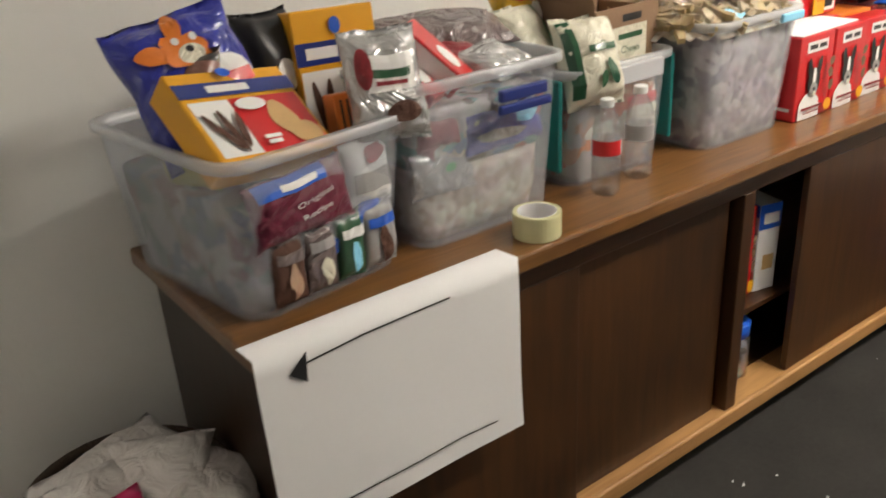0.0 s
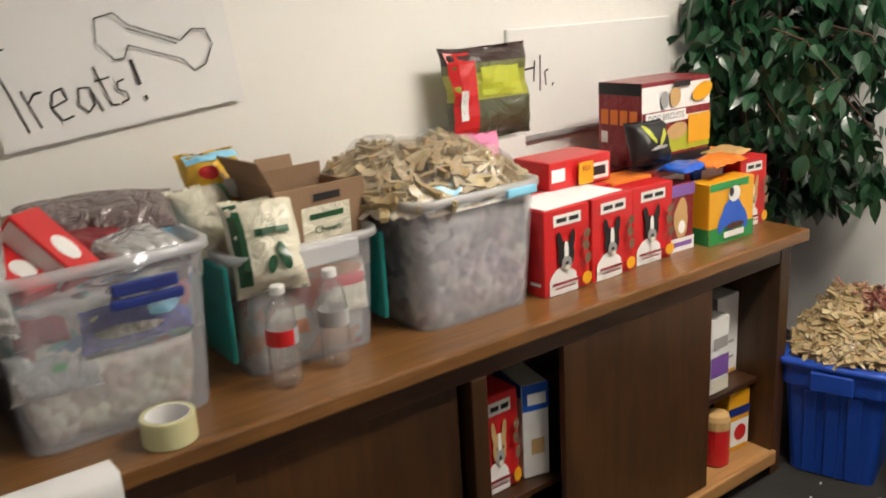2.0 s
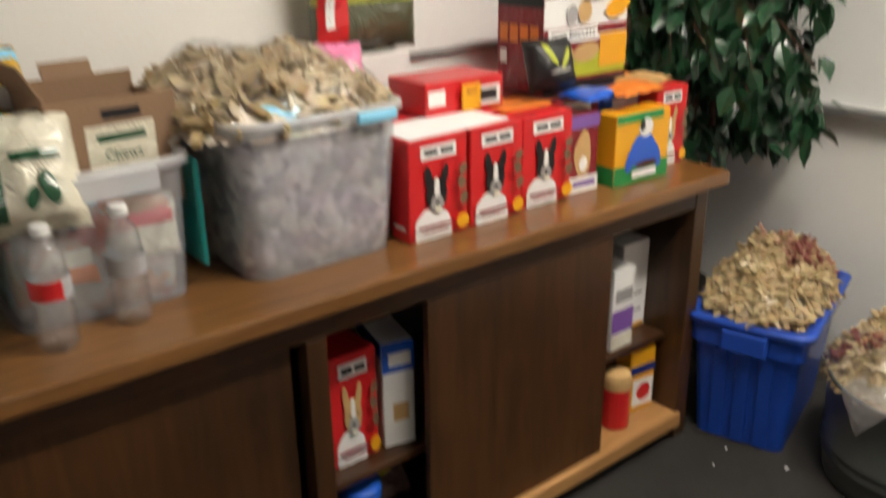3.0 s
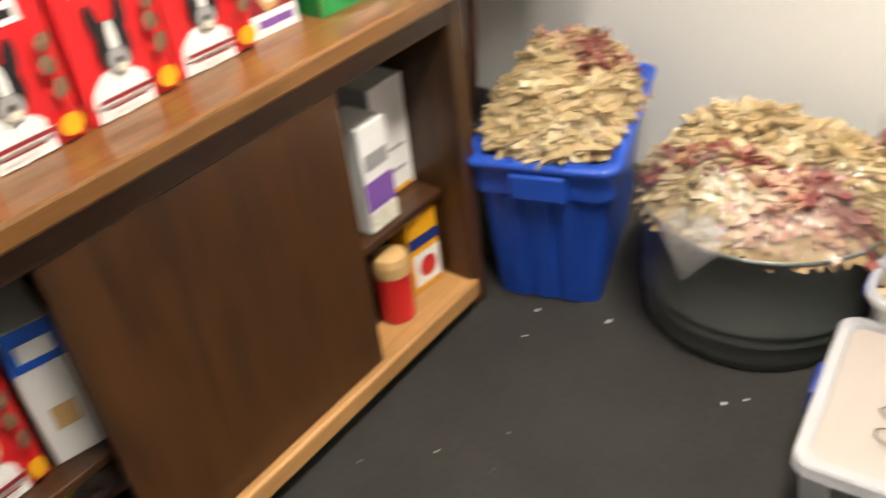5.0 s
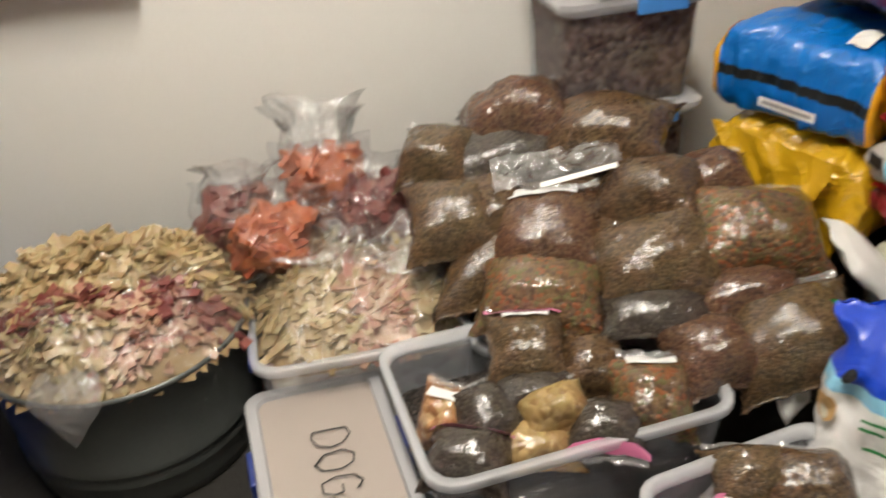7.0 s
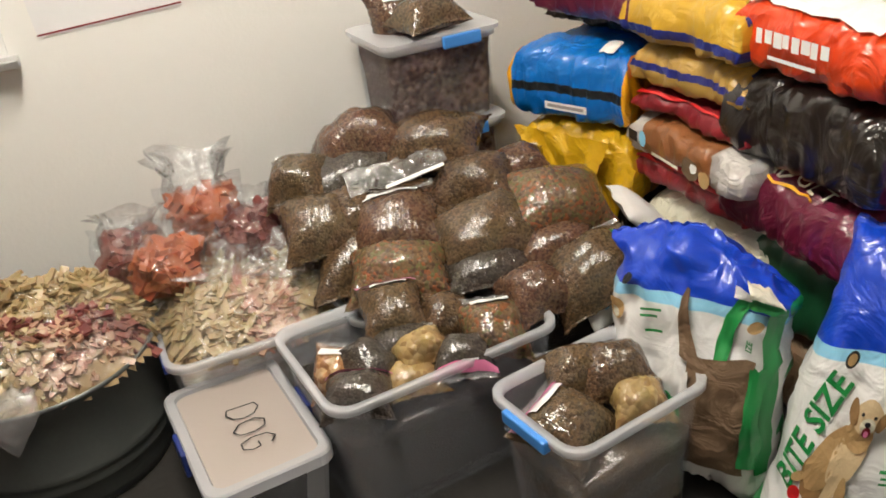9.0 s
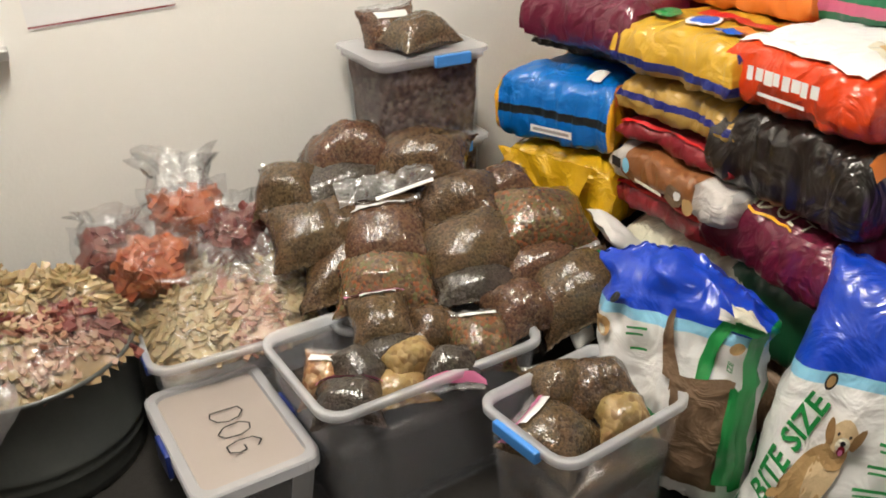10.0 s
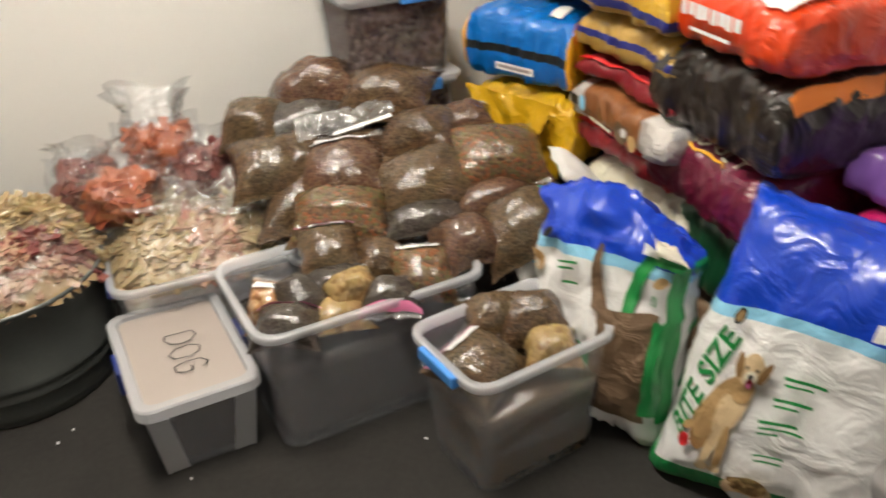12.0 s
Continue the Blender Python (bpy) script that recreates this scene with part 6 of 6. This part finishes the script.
part("zip", sheet(lambda a, b: Vector((0.04 + a * 0.075, -0.05 + b * 0.007 + 0.012 * a, 0.012)), -1, 1, -1, 1, 6, 1), "white", t)
t = bin_shell("storage_bin", "grey-clear plastic bin under a slope of food bags", pose(3.57, -0.31, 0, 0, 0, 3), 0.24, 0.33, 0.29, 0.03, 0.045)
filler("bagged_food", "dark bags of kibble filling a bin", t, 0.2, 0.29, 0.006, 0.3, "kib_dark", 45)
filler("bagged_food", "brown bags of kibble heaped over a bin", t, 0.19, 0.25, 0.302, 0.34, "kib_brown", 46)

# ---- stacked bins by the wall ----
for z, h, lab in ((0.0, 0.52, "tall clear plastic bin of dark kibble by the wall"), (0.535, 0.235, "clear plastic bin of red-brown kibble on another bin")):
    t = bin_shell("storage_bin", lab, pose(3.885, -0.455, z, 0, 0, 2), 0.142, 0.165, h, 0.015, 0.03, "clear_thin")
    part("lid", loft([level(0.142, 0.165, h, 0.03), level(0.15, 0.173, h + 0.001, 0.035), level(0.15, 0.173, h + 0.012, 0.035), level(0.13, 0.15, h + 0.013, 0.03)], True, True), "lid", t)
    latch(t, "latch", -0.163, -0.148, -0.10, 0.01, h - 0.022, h + 0.01, "light blue latch")
    filler("loose_kibble", "red-brown kibble inside a lidded bin", t, 0.128, 0.152, 0.006, h - 0.02, "kib_loose", 47)
food_bag(3.82, -0.45, 0.785, 0.18, 0.13, 0.055, "kib_grey", -75, 5, 0, 140, "", "clear bag of grey-brown kibble on a stacked bin")
food_bag(3.93, -0.40, 0.80, 0.15, 0.16, 0.05, "kib_red", -90, 75, 0, 141, "", "clear bag of red-brown kibble leaning on the wall", True)

# ---- stack of sacks ----
M["orangesack"] = material("orange_red_sack", (0.70, 0.055, 0.008), 0.33, coat=0.6, wrinkle=0.7, wrinkle_scale=12)
GOLD = [(0, (0.42, 0.26, 0.06)), (0.42, (0.02, 0.025, 0.2)), (0.56, (0.46, 0.285, 0.065))]
sack_mats = {
    "gold": banded("gold_blue_sack", GOLD, "Z"),
    "goldtop": banded("gold_blue_sack_top", [(0, (0.42, 0.26, 0.05)), (0.22, (0.02, 0.03, 0.22)), (0.36, (0.62, 0.37, 0.03))], "Z"),
    "skyband": banded("sky_blue_banded_sack", [(0, (0.0, 0.14, 0.5)), (0.42, (0.012, 0.014, 0.016)), (0.52, (0.0, 0.15, 0.54))], "Z", side=(0.44, (0.75, 0.36, 0.01))),
    "orangewhite": M["orangesack"],
    "brownwhite": banded("brown_white_sack", [(0, (0.5, 0.47, 0.45)), (0.28, (0.26, 0.10, 0.035)), (0.86, (0.5, 0.47, 0.45))], "X"),
    "greenpink": banded("green_pink_sack", [(0, (0.01, 0.12, 0.05)), (0.3, (0.55, 0.12, 0.22)), (0.5, (0.015, 0.16, 0.07))], "Z"),
}
SACKS = [
    # x, y of the middle, base z, width, length, height, material, turn, label
    (3.58, -1.08, 0.0, 0.42, 0.62, 0.17, "kraft", 8, "brown paper sack at the foot of the stack"),
    (3.58, -1.06, 0.17, 0.42, 0.62, 0.165, "blacksack", 8, "black sack low in the stack"),
    (3.63, -0.975, 0.335, 0.36, 0.66, 0.20, "yellowsack", 22, "shiny yellow sack drooping from the stack"),
    (3.645, -0.975, 0.535, 0.37, 0.64, 0.20, "skyband", 22, "sky blue sack with a black band and orange end"),
    (3.70, -1.12, 0.735, 0.38, 0.55, 0.06, "blacksack", 10, "dark sack between blue and maroon ones"),
    (3.57, -1.04, 0.79, 0.40, 0.62, 0.16, "maroon", 8, "glossy maroon sack high in the stack"),
    (3.14, -1.10, 0.0, 0.42, 0.62, 0.2, "kraft", 0, "brown paper sack at the foot of the stack"),
    (3.14, -1.10, 0.21, 0.42, 0.62, 0.2, "cream", 0, "pale sack low in the stack"),
    (3.16, -1.08, 0.425, 0.42, 0.62, 0.075, "darkred", -3, "thin red sack in the stack"),
    (3.12, -1.05, 0.505, 0.44, 0.62, 0.1, "brownwhite", -6, "orange-brown and white sack in the stack"),
    (3.16, -1.08, 0.605, 0.40, 0.62, 0.06, "darkred", -2, "glossy dark red sack in the stack"),
    (3.18, -1.08, 0.67, 0.40, 0.62, 0.105, "gold", 0, "gold sack with a navy stripe"),
    (3.17, -1.06, 0.78, 0.42, 0.62, 0.13, "goldtop", -2, "yellow sack with a navy stripe and red print"),
    (3.22, -1.20, 0.915, 0.42, 0.5, 0.10, "orange", 3, "orange-brown sack on top of the stack"),
    (2.80, -1.12, 0.0, 0.42, 0.62, 0.2, "kraft", 0, "brown paper sack at the foot of the stack"),
    (2.80, -1.12, 0.2, 0.42, 0.62, 0.225, "darkgreen", 0, "dark green sack low in the stack"),
    (2.84, -1.07, 0.425, 0.40, 0.64, 0.165, "maroon", -3, "glossy maroon sack with gold lettering"),
    (2.82, -1.08, 0.59, 0.42, 0.66, 0.20, "blacksack", -4, "black glossy sack with an orange printed side"),
    (2.82, -1.08, 0.785, 0.40, 0.67, 0.14, "orangewhite", -3, "orange and white sack with white lettering blocks"),
    (2.90, -1.22, 0.925, 0.42, 0.46, 0.10, "greenpink", 2, "green sack with a pink stripe on top of the stack"),
    (2.38, -1.17, 0.0, 0.42, 0.6, 0.2, "kraft", 0, "brown paper sack at the foot of the stack"),
    (2.38, -1.17, 0.2, 0.42, 0.6, 0.165, "magenta", -3, "bright pink glossy sack in the stack"),
    (2.42, -1.13, 0.365, 0.42, 0.6, 0.18, "magenta", 3, "bright pink glossy sack in the stack"),
    (2.42, -1.20, 0.545, 0.42, 0.58, 0.11, "purple", -3, "purple and orange glossy sack in the stack"),
]


for n, (x, y, z, w, l, h, mat, turn, label) in enumerate(SACKS):
    t = thing("pet_food_sack", label, "sack", pose(x, y, z, 0, 0, turn), "stack of pet food sacks")
    flat = 0.6
    p = Pillow(w, l, h / (1 + flat), 200 + n, 0.06, flat, 8.0, 0.01, 0.008, edge=0.24, crease=0.016)
    part("body", p.mesh(48), sack_mats.get(mat, M.get(mat)), t, smooth=True)
    over = lambda k: pillow_surf(p, k + 0.007)
    for side in (-1, 1):
        part("end_fold", sheet(lambda a, b: p.at(side * a, b, 1, 0.003 + 0.002 * noise.noise((a * 9, b * 9, n))), 0.90, 0.985, -0.9, 0.9, 4, 30), sack_mats.get(mat, M.get(mat)) if mat in ("maroon", "magenta", "darkred", "kraft", "purple", "orange", "yellowsack", "cream", "darkgreen") else ("orange" if z > 0.55 and x < 3 and side < 0 else "blacksack") if mat == "blacksack" else "grey" if mat == "brownwhite" else "navy" if mat.startswith("gold") else "orange" if mat == "skyband" else M["orangesack"] if mat == "orangewhite" else "darkgreen", t, "folded and sealed end", smooth=True)
    if mat == "goldtop":
        adorn(t, over, [("blot", "logo", "white", 0.0, 0.72, 0.17, 0.12), ("blot", "logo", "blue", 0.0, 0.72, 0.14, 0.09), ("rect", "red_print", "red", -0.75, 0.3, 0.45, 0.58, 8, 2), ("blot", "blue_print", "blue", -0.5, 0.78, 0.2, 0.07), ("blot", "orange_print", "orange", -0.62, 0.7, 0.2, 0.07), ("blot", "green_print", "green", 0.6, 0.7, 0.25, 0.1)])
    if mat == "orangewhite":
        adorn(t, over, [("rect", "white_panel", "white", -0.78, 0.84, -0.7, 0.93, 16, 30), ("rect", "paper", "paper", -0.1, 0.76, 0.1, 0.86, 12, 18), ("blot", "picture", "cream", -0.5, 0.5, 0.25, 0.22, 0, 16, 3, 0.4, 3), ("blot", "picture", "tan", -0.5, 0.55, 0.12, 0.1, 0, 16, 3, 0.4, 3)])
    if mat == "skyband":
        adorn(t, over, [("rect", "label", "white", -0.62, -0.36, 0.7, 0.86, 3, 3)])
        adorn(t, lambda k: (lambda a, b: Vector((-a * w / 2, l / 2 + 0.006 + k, h * (0.5 + b * 0.5)))), [("rect", "white_strip", "white", -0.3, 0.4, -0.5, -0.3, 1, 1), ("rect", "small_print", "grey", -0.25, 0.35, -0.44, -0.36, 1, 1)])
    if mat == "maroon":
        adorn(t, over, [("text", "lettering", "cream", "ADULT", 0.05, 0.86, 0.16, 180, 0, 2.0), ("rect", "gold_print", "yellow", -0.3, 0.4, 0.93, 0.945, 6, 1)])
    if mat == "blacksack" and z > 0.6 and x < 3:
        adorn(t, over, [("rect", "white_label", "white", -0.74, -0.58, 0.84, 0.93, 4, 3), ("rect", "small_print", "grey", -0.3, 0.1, 0.965, 0.975, 6, 1)])
    if mat == "orangewhite":
        front = lambda k: (lambda a, b: Vector((-a * w / 2, l / 2 + 0.004 + k, h * (0.5 + b * 0.5))))
        adorn(t, front, [*[("rect", "name_block", "white", -0.5 + 0.12 * i, -0.42 + 0.12 * i + 0.015 * (i % 3), 0.02 + 0.05 * (i % 2), 0.42, 1, 1) for i in range(8)], ("rect", "small_print", "white", -0.3, 0.3, -0.3, -0.2, 1, 1)])
    if mat == "brownwhite":
        adorn(t, lambda k: (lambda a, b: Vector((-a * w / 2, l / 2 + 0.008 + k, h * (0.5 + b * 0.5)))), [("blot", "blue_mark", "pale", -0.62, 0.1, 0.07, 0.4), ("rect", "small_print", "black", -0.9, -0.72, -0.2, 0.3, 1, 1), ("blot", "dog_shape", "kraft", 0.3, 0.0, 0.16, 0.5, 0, 16, 2, 0.4, 3), ("blot", "dog_shape", "white", 0.36, 0.1, 0.06, 0.25, 0, 12, 2, 0.4, 5), ("blot", "dog_shape", "tan", 0.55, -0.1, 0.1, 0.4, 0, 14, 2, 0.4, 6), ("rect", "small_print", "cream", -0.4, 0.1, -0.35, -0.2, 1, 1)])
    if mat == "darkred":
        part("bright_seam", sheet(over(0.004), -0.95, 0.95, 0.955, 0.98, 10, 2), "red", t, "bright red folded seam")

t = thing("sack_corner", "loose yellow sack corner hanging out of the stack", "sack", pose(3.52, -0.665, 0.53, 0, 0, 22))
fall = lambda a, b: Vector((0.15 * a * (1 - 0.75 * b) - 0.07 * b, 0.012 + 0.02 * noise.noise((a * 2, b * 2, 3)) + 0.02 * b, -0.155 * b - 0.02 * a * b + 0.012 * abs(noise.noise((a * 3, b * 3, 1)))))
part("fold", sheet(fall, -1, 1, 0, 1, 16, 14), "yellowsack", t, smooth=True)
part("under_fold", sheet(lambda a, b: fall(a * 0.9 - 0.1, b * 1.0) + Vector((-0.06, -0.03, -0.07)), -1, 1, 0, 1, 12, 10), "yellowsack", t, smooth=True)
pouch(3.27, -0.72, 0.36, 0.2, 0.17, 0.03, "white", "white torn paper corner under the sacks", tip=40, turn=-20, seed=160)

# ---- two upright sacks ----
def upright(name, label, base, along, tilt, w, l, h, mat, seed, crimp=0.02):
    """A sack standing on its end: along is the way from its left to its right as one looks at its front."""
    d = Vector((along[0], along[1], 0)).normalized()
    n = Vector((d.y, -d.x, 0))
    if n.dot(Vector((-1, 1, 0))) < 0:
        n = -n
    c, s = math.cos(radians(tilt)), math.sin(radians(tilt))
    up = Vector((0, 0, c)) - n * s
    out = d.cross(up)
    m = Matrix((( d.x, up.x, out.x, base[0]), (d.y, up.y, out.y, base[1]), (d.z, up.z, out.z, base[2]), (0, 0, 0, 1)))
    t = thing(name, label, "sack", m, "torn puppy food sacks")
    p = Pillow(w, l, h, seed, 0.3, 0.5, 3.2, crimp, 0.07, edge=0.42)
    return t, p


BITE = banded("bite_size_sack", [(0, (0.01, 0.24, 0.06)), (0.15, (0.8, 0.8, 0.8)), (0.655, (0.28, 0.62, 0.85)), (0.69, (0.004, 0.05, 0.52))], "Y", side=(0.44, (0.012, 0.28, 0.07)), arch=0.28, wrinkle=0.45)
t, p = upright("puppy_food_sack", "large white, blue and green dog food sack standing upright", (2.535, -0.83, 0.272), (-0.85, -0.525), 14, 0.47, 0.64, 0.13, BITE, 301)
p.crease, p.lump, p.power, p.edge, p.wave = 0.009, 0.1, 4.5, 0.4, 0.02
p.warp = lambda q, u, v: Vector((q.x + 0.045 * v + 0.012 - 0.02 * max(0, v) * u, q.y, q.z))
part("body", p.mesh(56), BITE, t, smooth=True)
FUR = material("golden_fur_print", (0.42, 0.27, 0.12), 0.5, vary=0.45, scale=16)
M["fur"] = FUR
M["fur_pale"] = material("pale_fur_print", (0.62, 0.47, 0.28), 0.5, vary=0.3, scale=20)
M["fur_dark"] = material("brown_fur_print", (0.26, 0.15, 0.06), 0.5, vary=0.3, scale=20)
adorn(t, lambda k: pillow_surf(p, k + 0.003), [
    ("text", "lettering", "green", "BITE SIZE", -0.73, -0.17, 0.26, 73, 0.006, 0.74),
    ("blot", "haunch", "fur_dark", -0.60, -0.42, 0.11, 0.15, 10, 18, 3, 0.25, 3), ("blot", "tail", "fur", -0.72, -0.44, 0.07, 0.03, 30, 12, 2, 0.2, 3), ("blot", "back", "fur", -0.52, -0.26, 0.13, 0.25, -28, 20, 3, 0.2, 3), ("blot", "chest", "fur_pale", -0.42, -0.22, 0.1, 0.2, -12, 18, 3, 0.2, 5),
    ("blot", "foreleg", "fur_pale", -0.47, -0.5, 0.045, 0.2, -8, 14, 3, 0.2, 6), ("blot", "foreleg", "fur", -0.38, -0.5, 0.04, 0.19, 4, 14, 3, 0.2, 7), ("blot", "paw", "fur_pale", -0.47, -0.67, 0.06, 0.035, 0, 12, 2, 0.2), ("blot", "paw", "fur_pale", -0.36, -0.67, 0.05, 0.032, 0, 12, 2, 0.2),
    ("blot", "neck", "fur", -0.39, -0.07, 0.1, 0.1, 0, 16, 3, 0.2, 2), ("blot", "head_shape", "fur_pale", -0.365, 0.04, 0.1, 0.095, -10, 18, 3, 0.15, 4), ("blot", "ear_shape", "fur_dark", -0.465, 0.05, 0.035, 0.075, 18, 12, 2, 0.2), ("blot", "ear_shape", "fur_dark", -0.262, 0.035, 0.035, 0.07, -22, 12, 2, 0.2),
    ("blot", "muzzle", "cream", -0.355, -0.0, 0.05, 0.045), ("blot", "mouth", "darkred", -0.352, -0.035, 0.028, 0.032), ("blot", "tongue", "pink", -0.352, -0.045, 0.016, 0.02), ("blot", "nose", "black", -0.355, 0.012, 0.02, 0.015), ("blot", "eye", "black", -0.405, 0.06, 0.011, 0.011), ("blot", "eye", "black", -0.32, 0.055, 0.011, 0.011),
    ("blot", "red_ball", "red", -0.71, -0.53, 0.055, 0.05), ("blot", "bowl", "fur_pale", -0.07, -0.76, 0.2, 0.11, -8), ("blot", "bowl_food", "kib_gold", -0.07, -0.71, 0.17, 0.065, -8, 18, 3, 0.15), ("blot", "bowl_side", "white", -0.07, -0.83, 0.13, 0.05, -8),
    ("rect", "green_word", "green", -0.12, 0.18, 0.035, 0.055, 4, 1), ("rect", "green_word", "green", -0.1, 0.1, 0.0, 0.015, 4, 1), ("rect", "green_word", "green", -0.14, 0.14, -0.1, -0.08, 4, 1), ("rect", "green_word", "green", -0.12, 0.06, -0.135, -0.12, 4, 1), ("rect", "green_word", "green", -0.18, 0.1, -0.24, -0.22, 4, 1), ("rect", "green_word", "green", -0.16, 0.16, -0.275, -0.26, 4, 1), ("rect", "green_word", "green", -0.16, 0.0, -0.31, -0.295, 4, 1), ("rect", "green_word", "green", -0.12, 0.1, -0.46, -0.445, 4, 1), ("rect", "green_word", "green", -0.1, 0.1, -0.5, -0.485, 4, 1), ("blot", "dark_seal", "black", -0.62, 0.33, 0.045, 0.055), ("blot", "seal_ring", "fur", -0.62, 0.33, 0.03, 0.038), ("rect", "label", "white", 0.32, 0.56, 0.42, 0.52, 4, 3)])
TORN = banded("torn_sack_print", [(0, (0.8, 0.8, 0.8)), (0.74, (0.28, 0.62, 0.85)), (0.785, (0.004, 0.05, 0.52))], "Y", side=(0.475, (0.012, 0.28, 0.07)), arch=0.1, wrinkle=0.3)
t, p = upright("puppy_food_sack", "torn white, blue and green dog food sack with brown liner showing", (2.885, -0.625, 0.262), (-0.87, -0.49), 10, 0.37, 0.58, 0.10, TORN, 307)
p.wave, p.lump, p.crease, p.power = 0.03, 0.16, 0.013, 4.0
p.droop = 0.0
p.warp = lambda q, u, v: Vector((q.x + 0.05 * max(0, v) * noise.noise((v * 2, 4, 1)) - 0.035 * max(0, v) ** 2, q.y - 0.10 * max(0, v) ** 2 * abs(u + 0.15) ** 1.5 + 0.02 * max(0, v) * noise.noise((u * 1.6, v * 2, 7)), q.z + 0.03 * max(0, v) * noise.noise((u * 3.5, v * 4, 2))))
part("body", p.mesh(60), TORN, t, smooth=True)


def ragged(u0, u1, v0, v1, rough, seed, nx=10, ny=12, lift=0.005, taper=0.0, shear=0.0):
    """A torn-edged panel on the sack."""
    def f(a, b):
        e = rough * noise.noise((b * 5, seed, 0.5))
        g = rough * noise.noise((b * 5, seed + 7, 1.5))
        x = shear * b + u0 + e + (u1 + g - u0 - e) * (0.3 * taper * b + a * (1 - taper * b))
        y = v0 + (v1 - v0 + rough * noise.noise((a * 5, seed, 3))) * b
        q = p.at(x, y, 1, lift)
        q.z += 0.004 * noise.noise((x * 14, y * 5, seed))
        return q
    return sheet(f, 0, 1, 0, 1, nx, ny)


for name, mat, u0, u1, v0, v1, rough, seed, lift, taper, shear, lab in (
        ("green_panel", "green", 0.34, 0.5, 0.14, 0.74, 0.012, 1, 0.008, 0, 0.14, "green printed stripe"),
        ("green_panel", "green", 0.5, 0.95, 0.60, 0.76, 0.02, 2, 0.010, 0, 0, "crumpled green shoulder"),
        ("green_panel", "green", 0.84, 0.97, -0.7, 0.66, 0.015, 3, 0.008, 0, 0, "green printed side"),
        ("green_panel", "green", -0.3, 0.08, -0.66, -0.2, 0.02, 4, 0.010, 0, 0, "green printed foot"),
        ("liner", "kraft", 0.04, 0.74, -0.7, 0.16, 0.03, 5, 0.016, 0, 0.04, "brown paper liner in the torn opening"),
        ("green_panel", "green", 0.7, 0.86, -0.62, 0.12, 0.035, 6, 0.022, 0, 0.05, "torn green strip"),
        ("torn_slit", "kraft", -0.02, 0.2, 0.1, 0.6, 0.015, 7, 0.012, 0.85, -0.05, "brown slit in the sack"),
        ("torn_flap", "white", -0.04, 0.12, -0.18, 0.06, 0.03, 8, 0.024, 0, 0, "white torn flap"),
        ("torn_flap", "white", 0.05, 0.42, -0.82, -0.68, 0.03, 12, 0.022, 0, 0, "white torn foot"),
        ("torn_flap", "cream", 0.6, 0.93, 0.76, 0.93, 0.02, 9, 0.02, 0.3, 0, "pale torn corner at the top")):
    part(name, ragged(u0, u1, v0, v1, rough, seed, 14, 16, lift, taper, shear), mat, t, lab, smooth=True)
adorn(t, lambda k: pillow_surf(p, k + 0.010), [("blot", "dog_shape", "tan", -0.8, 0.32, 0.11, 0.1), ("blot", "muzzle", "cream", -0.8, 0.28, 0.05, 0.05), ("blot", "dog_shape", "tan", 0.75, 0.44, 0.07, 0.06), ("text", "lettering", "green", "IZE", 0.72, 0.27, 0.09, 75, 0.002, 0.8), ("rect", "label", "white", 0.42, 0.6, 0.70, 0.8, 3, 3), ("rect", "green_word", "green", -0.45, -0.2, 0.36, 0.38, 3, 1), ("rect", "green_word", "green", -0.45, -0.24, 0.31, 0.33, 3, 1), ("rect", "green_word", "green", -0.4, -0.2, 0.2, 0.22, 3, 1), ("blot", "dark_seal", "black", -0.72, 0.64, 0.06, 0.06)])
pouch(3.09, -0.50, 0.22, 0.085, 0.15, 0.025, "white", "torn white corner of a sack between bins", [("blot", "blue_patch", "pale", 0.1, -0.1, 0.4, 0.3)], tip=60, turn=-60, seed=150)
pouch(2.28, -0.80, 0.0, 0.2, 0.25, 0.08, "grey", "grey and white bag beside the upright sack", tip=70, turn=-35, seed=151)

# ---- lint on the carpet ----
rnd = random.Random(5)
verts, faces = [], []
for _ in range(45):
    x, y, s = rnd.uniform(1.4, 3.4), rnd.uniform(-0.4, 1.15), rnd.uniform(0.002, 0.006)
    k = len(verts)
    a = rnd.uniform(0, 6.28)
    verts += [(x + s * math.cos(a + q) * (1.6 if q % 3.14 < 1 else 0.7), y + s * math.sin(a + q) * 0.8, 0.002 + 0.002 * (q > 3)) for q in (0, 1.57, 3.14, 4.71)]
    faces.append((k, k + 1, k + 2, k + 3))
me = bpy.data.meshes.new("lint")
me.from_pydata(verts, [], faces)
me.materials.append(M["paper"])
tagged(new("lint", me), "white specks of lint on the carpet", "lint", kind="stuff")
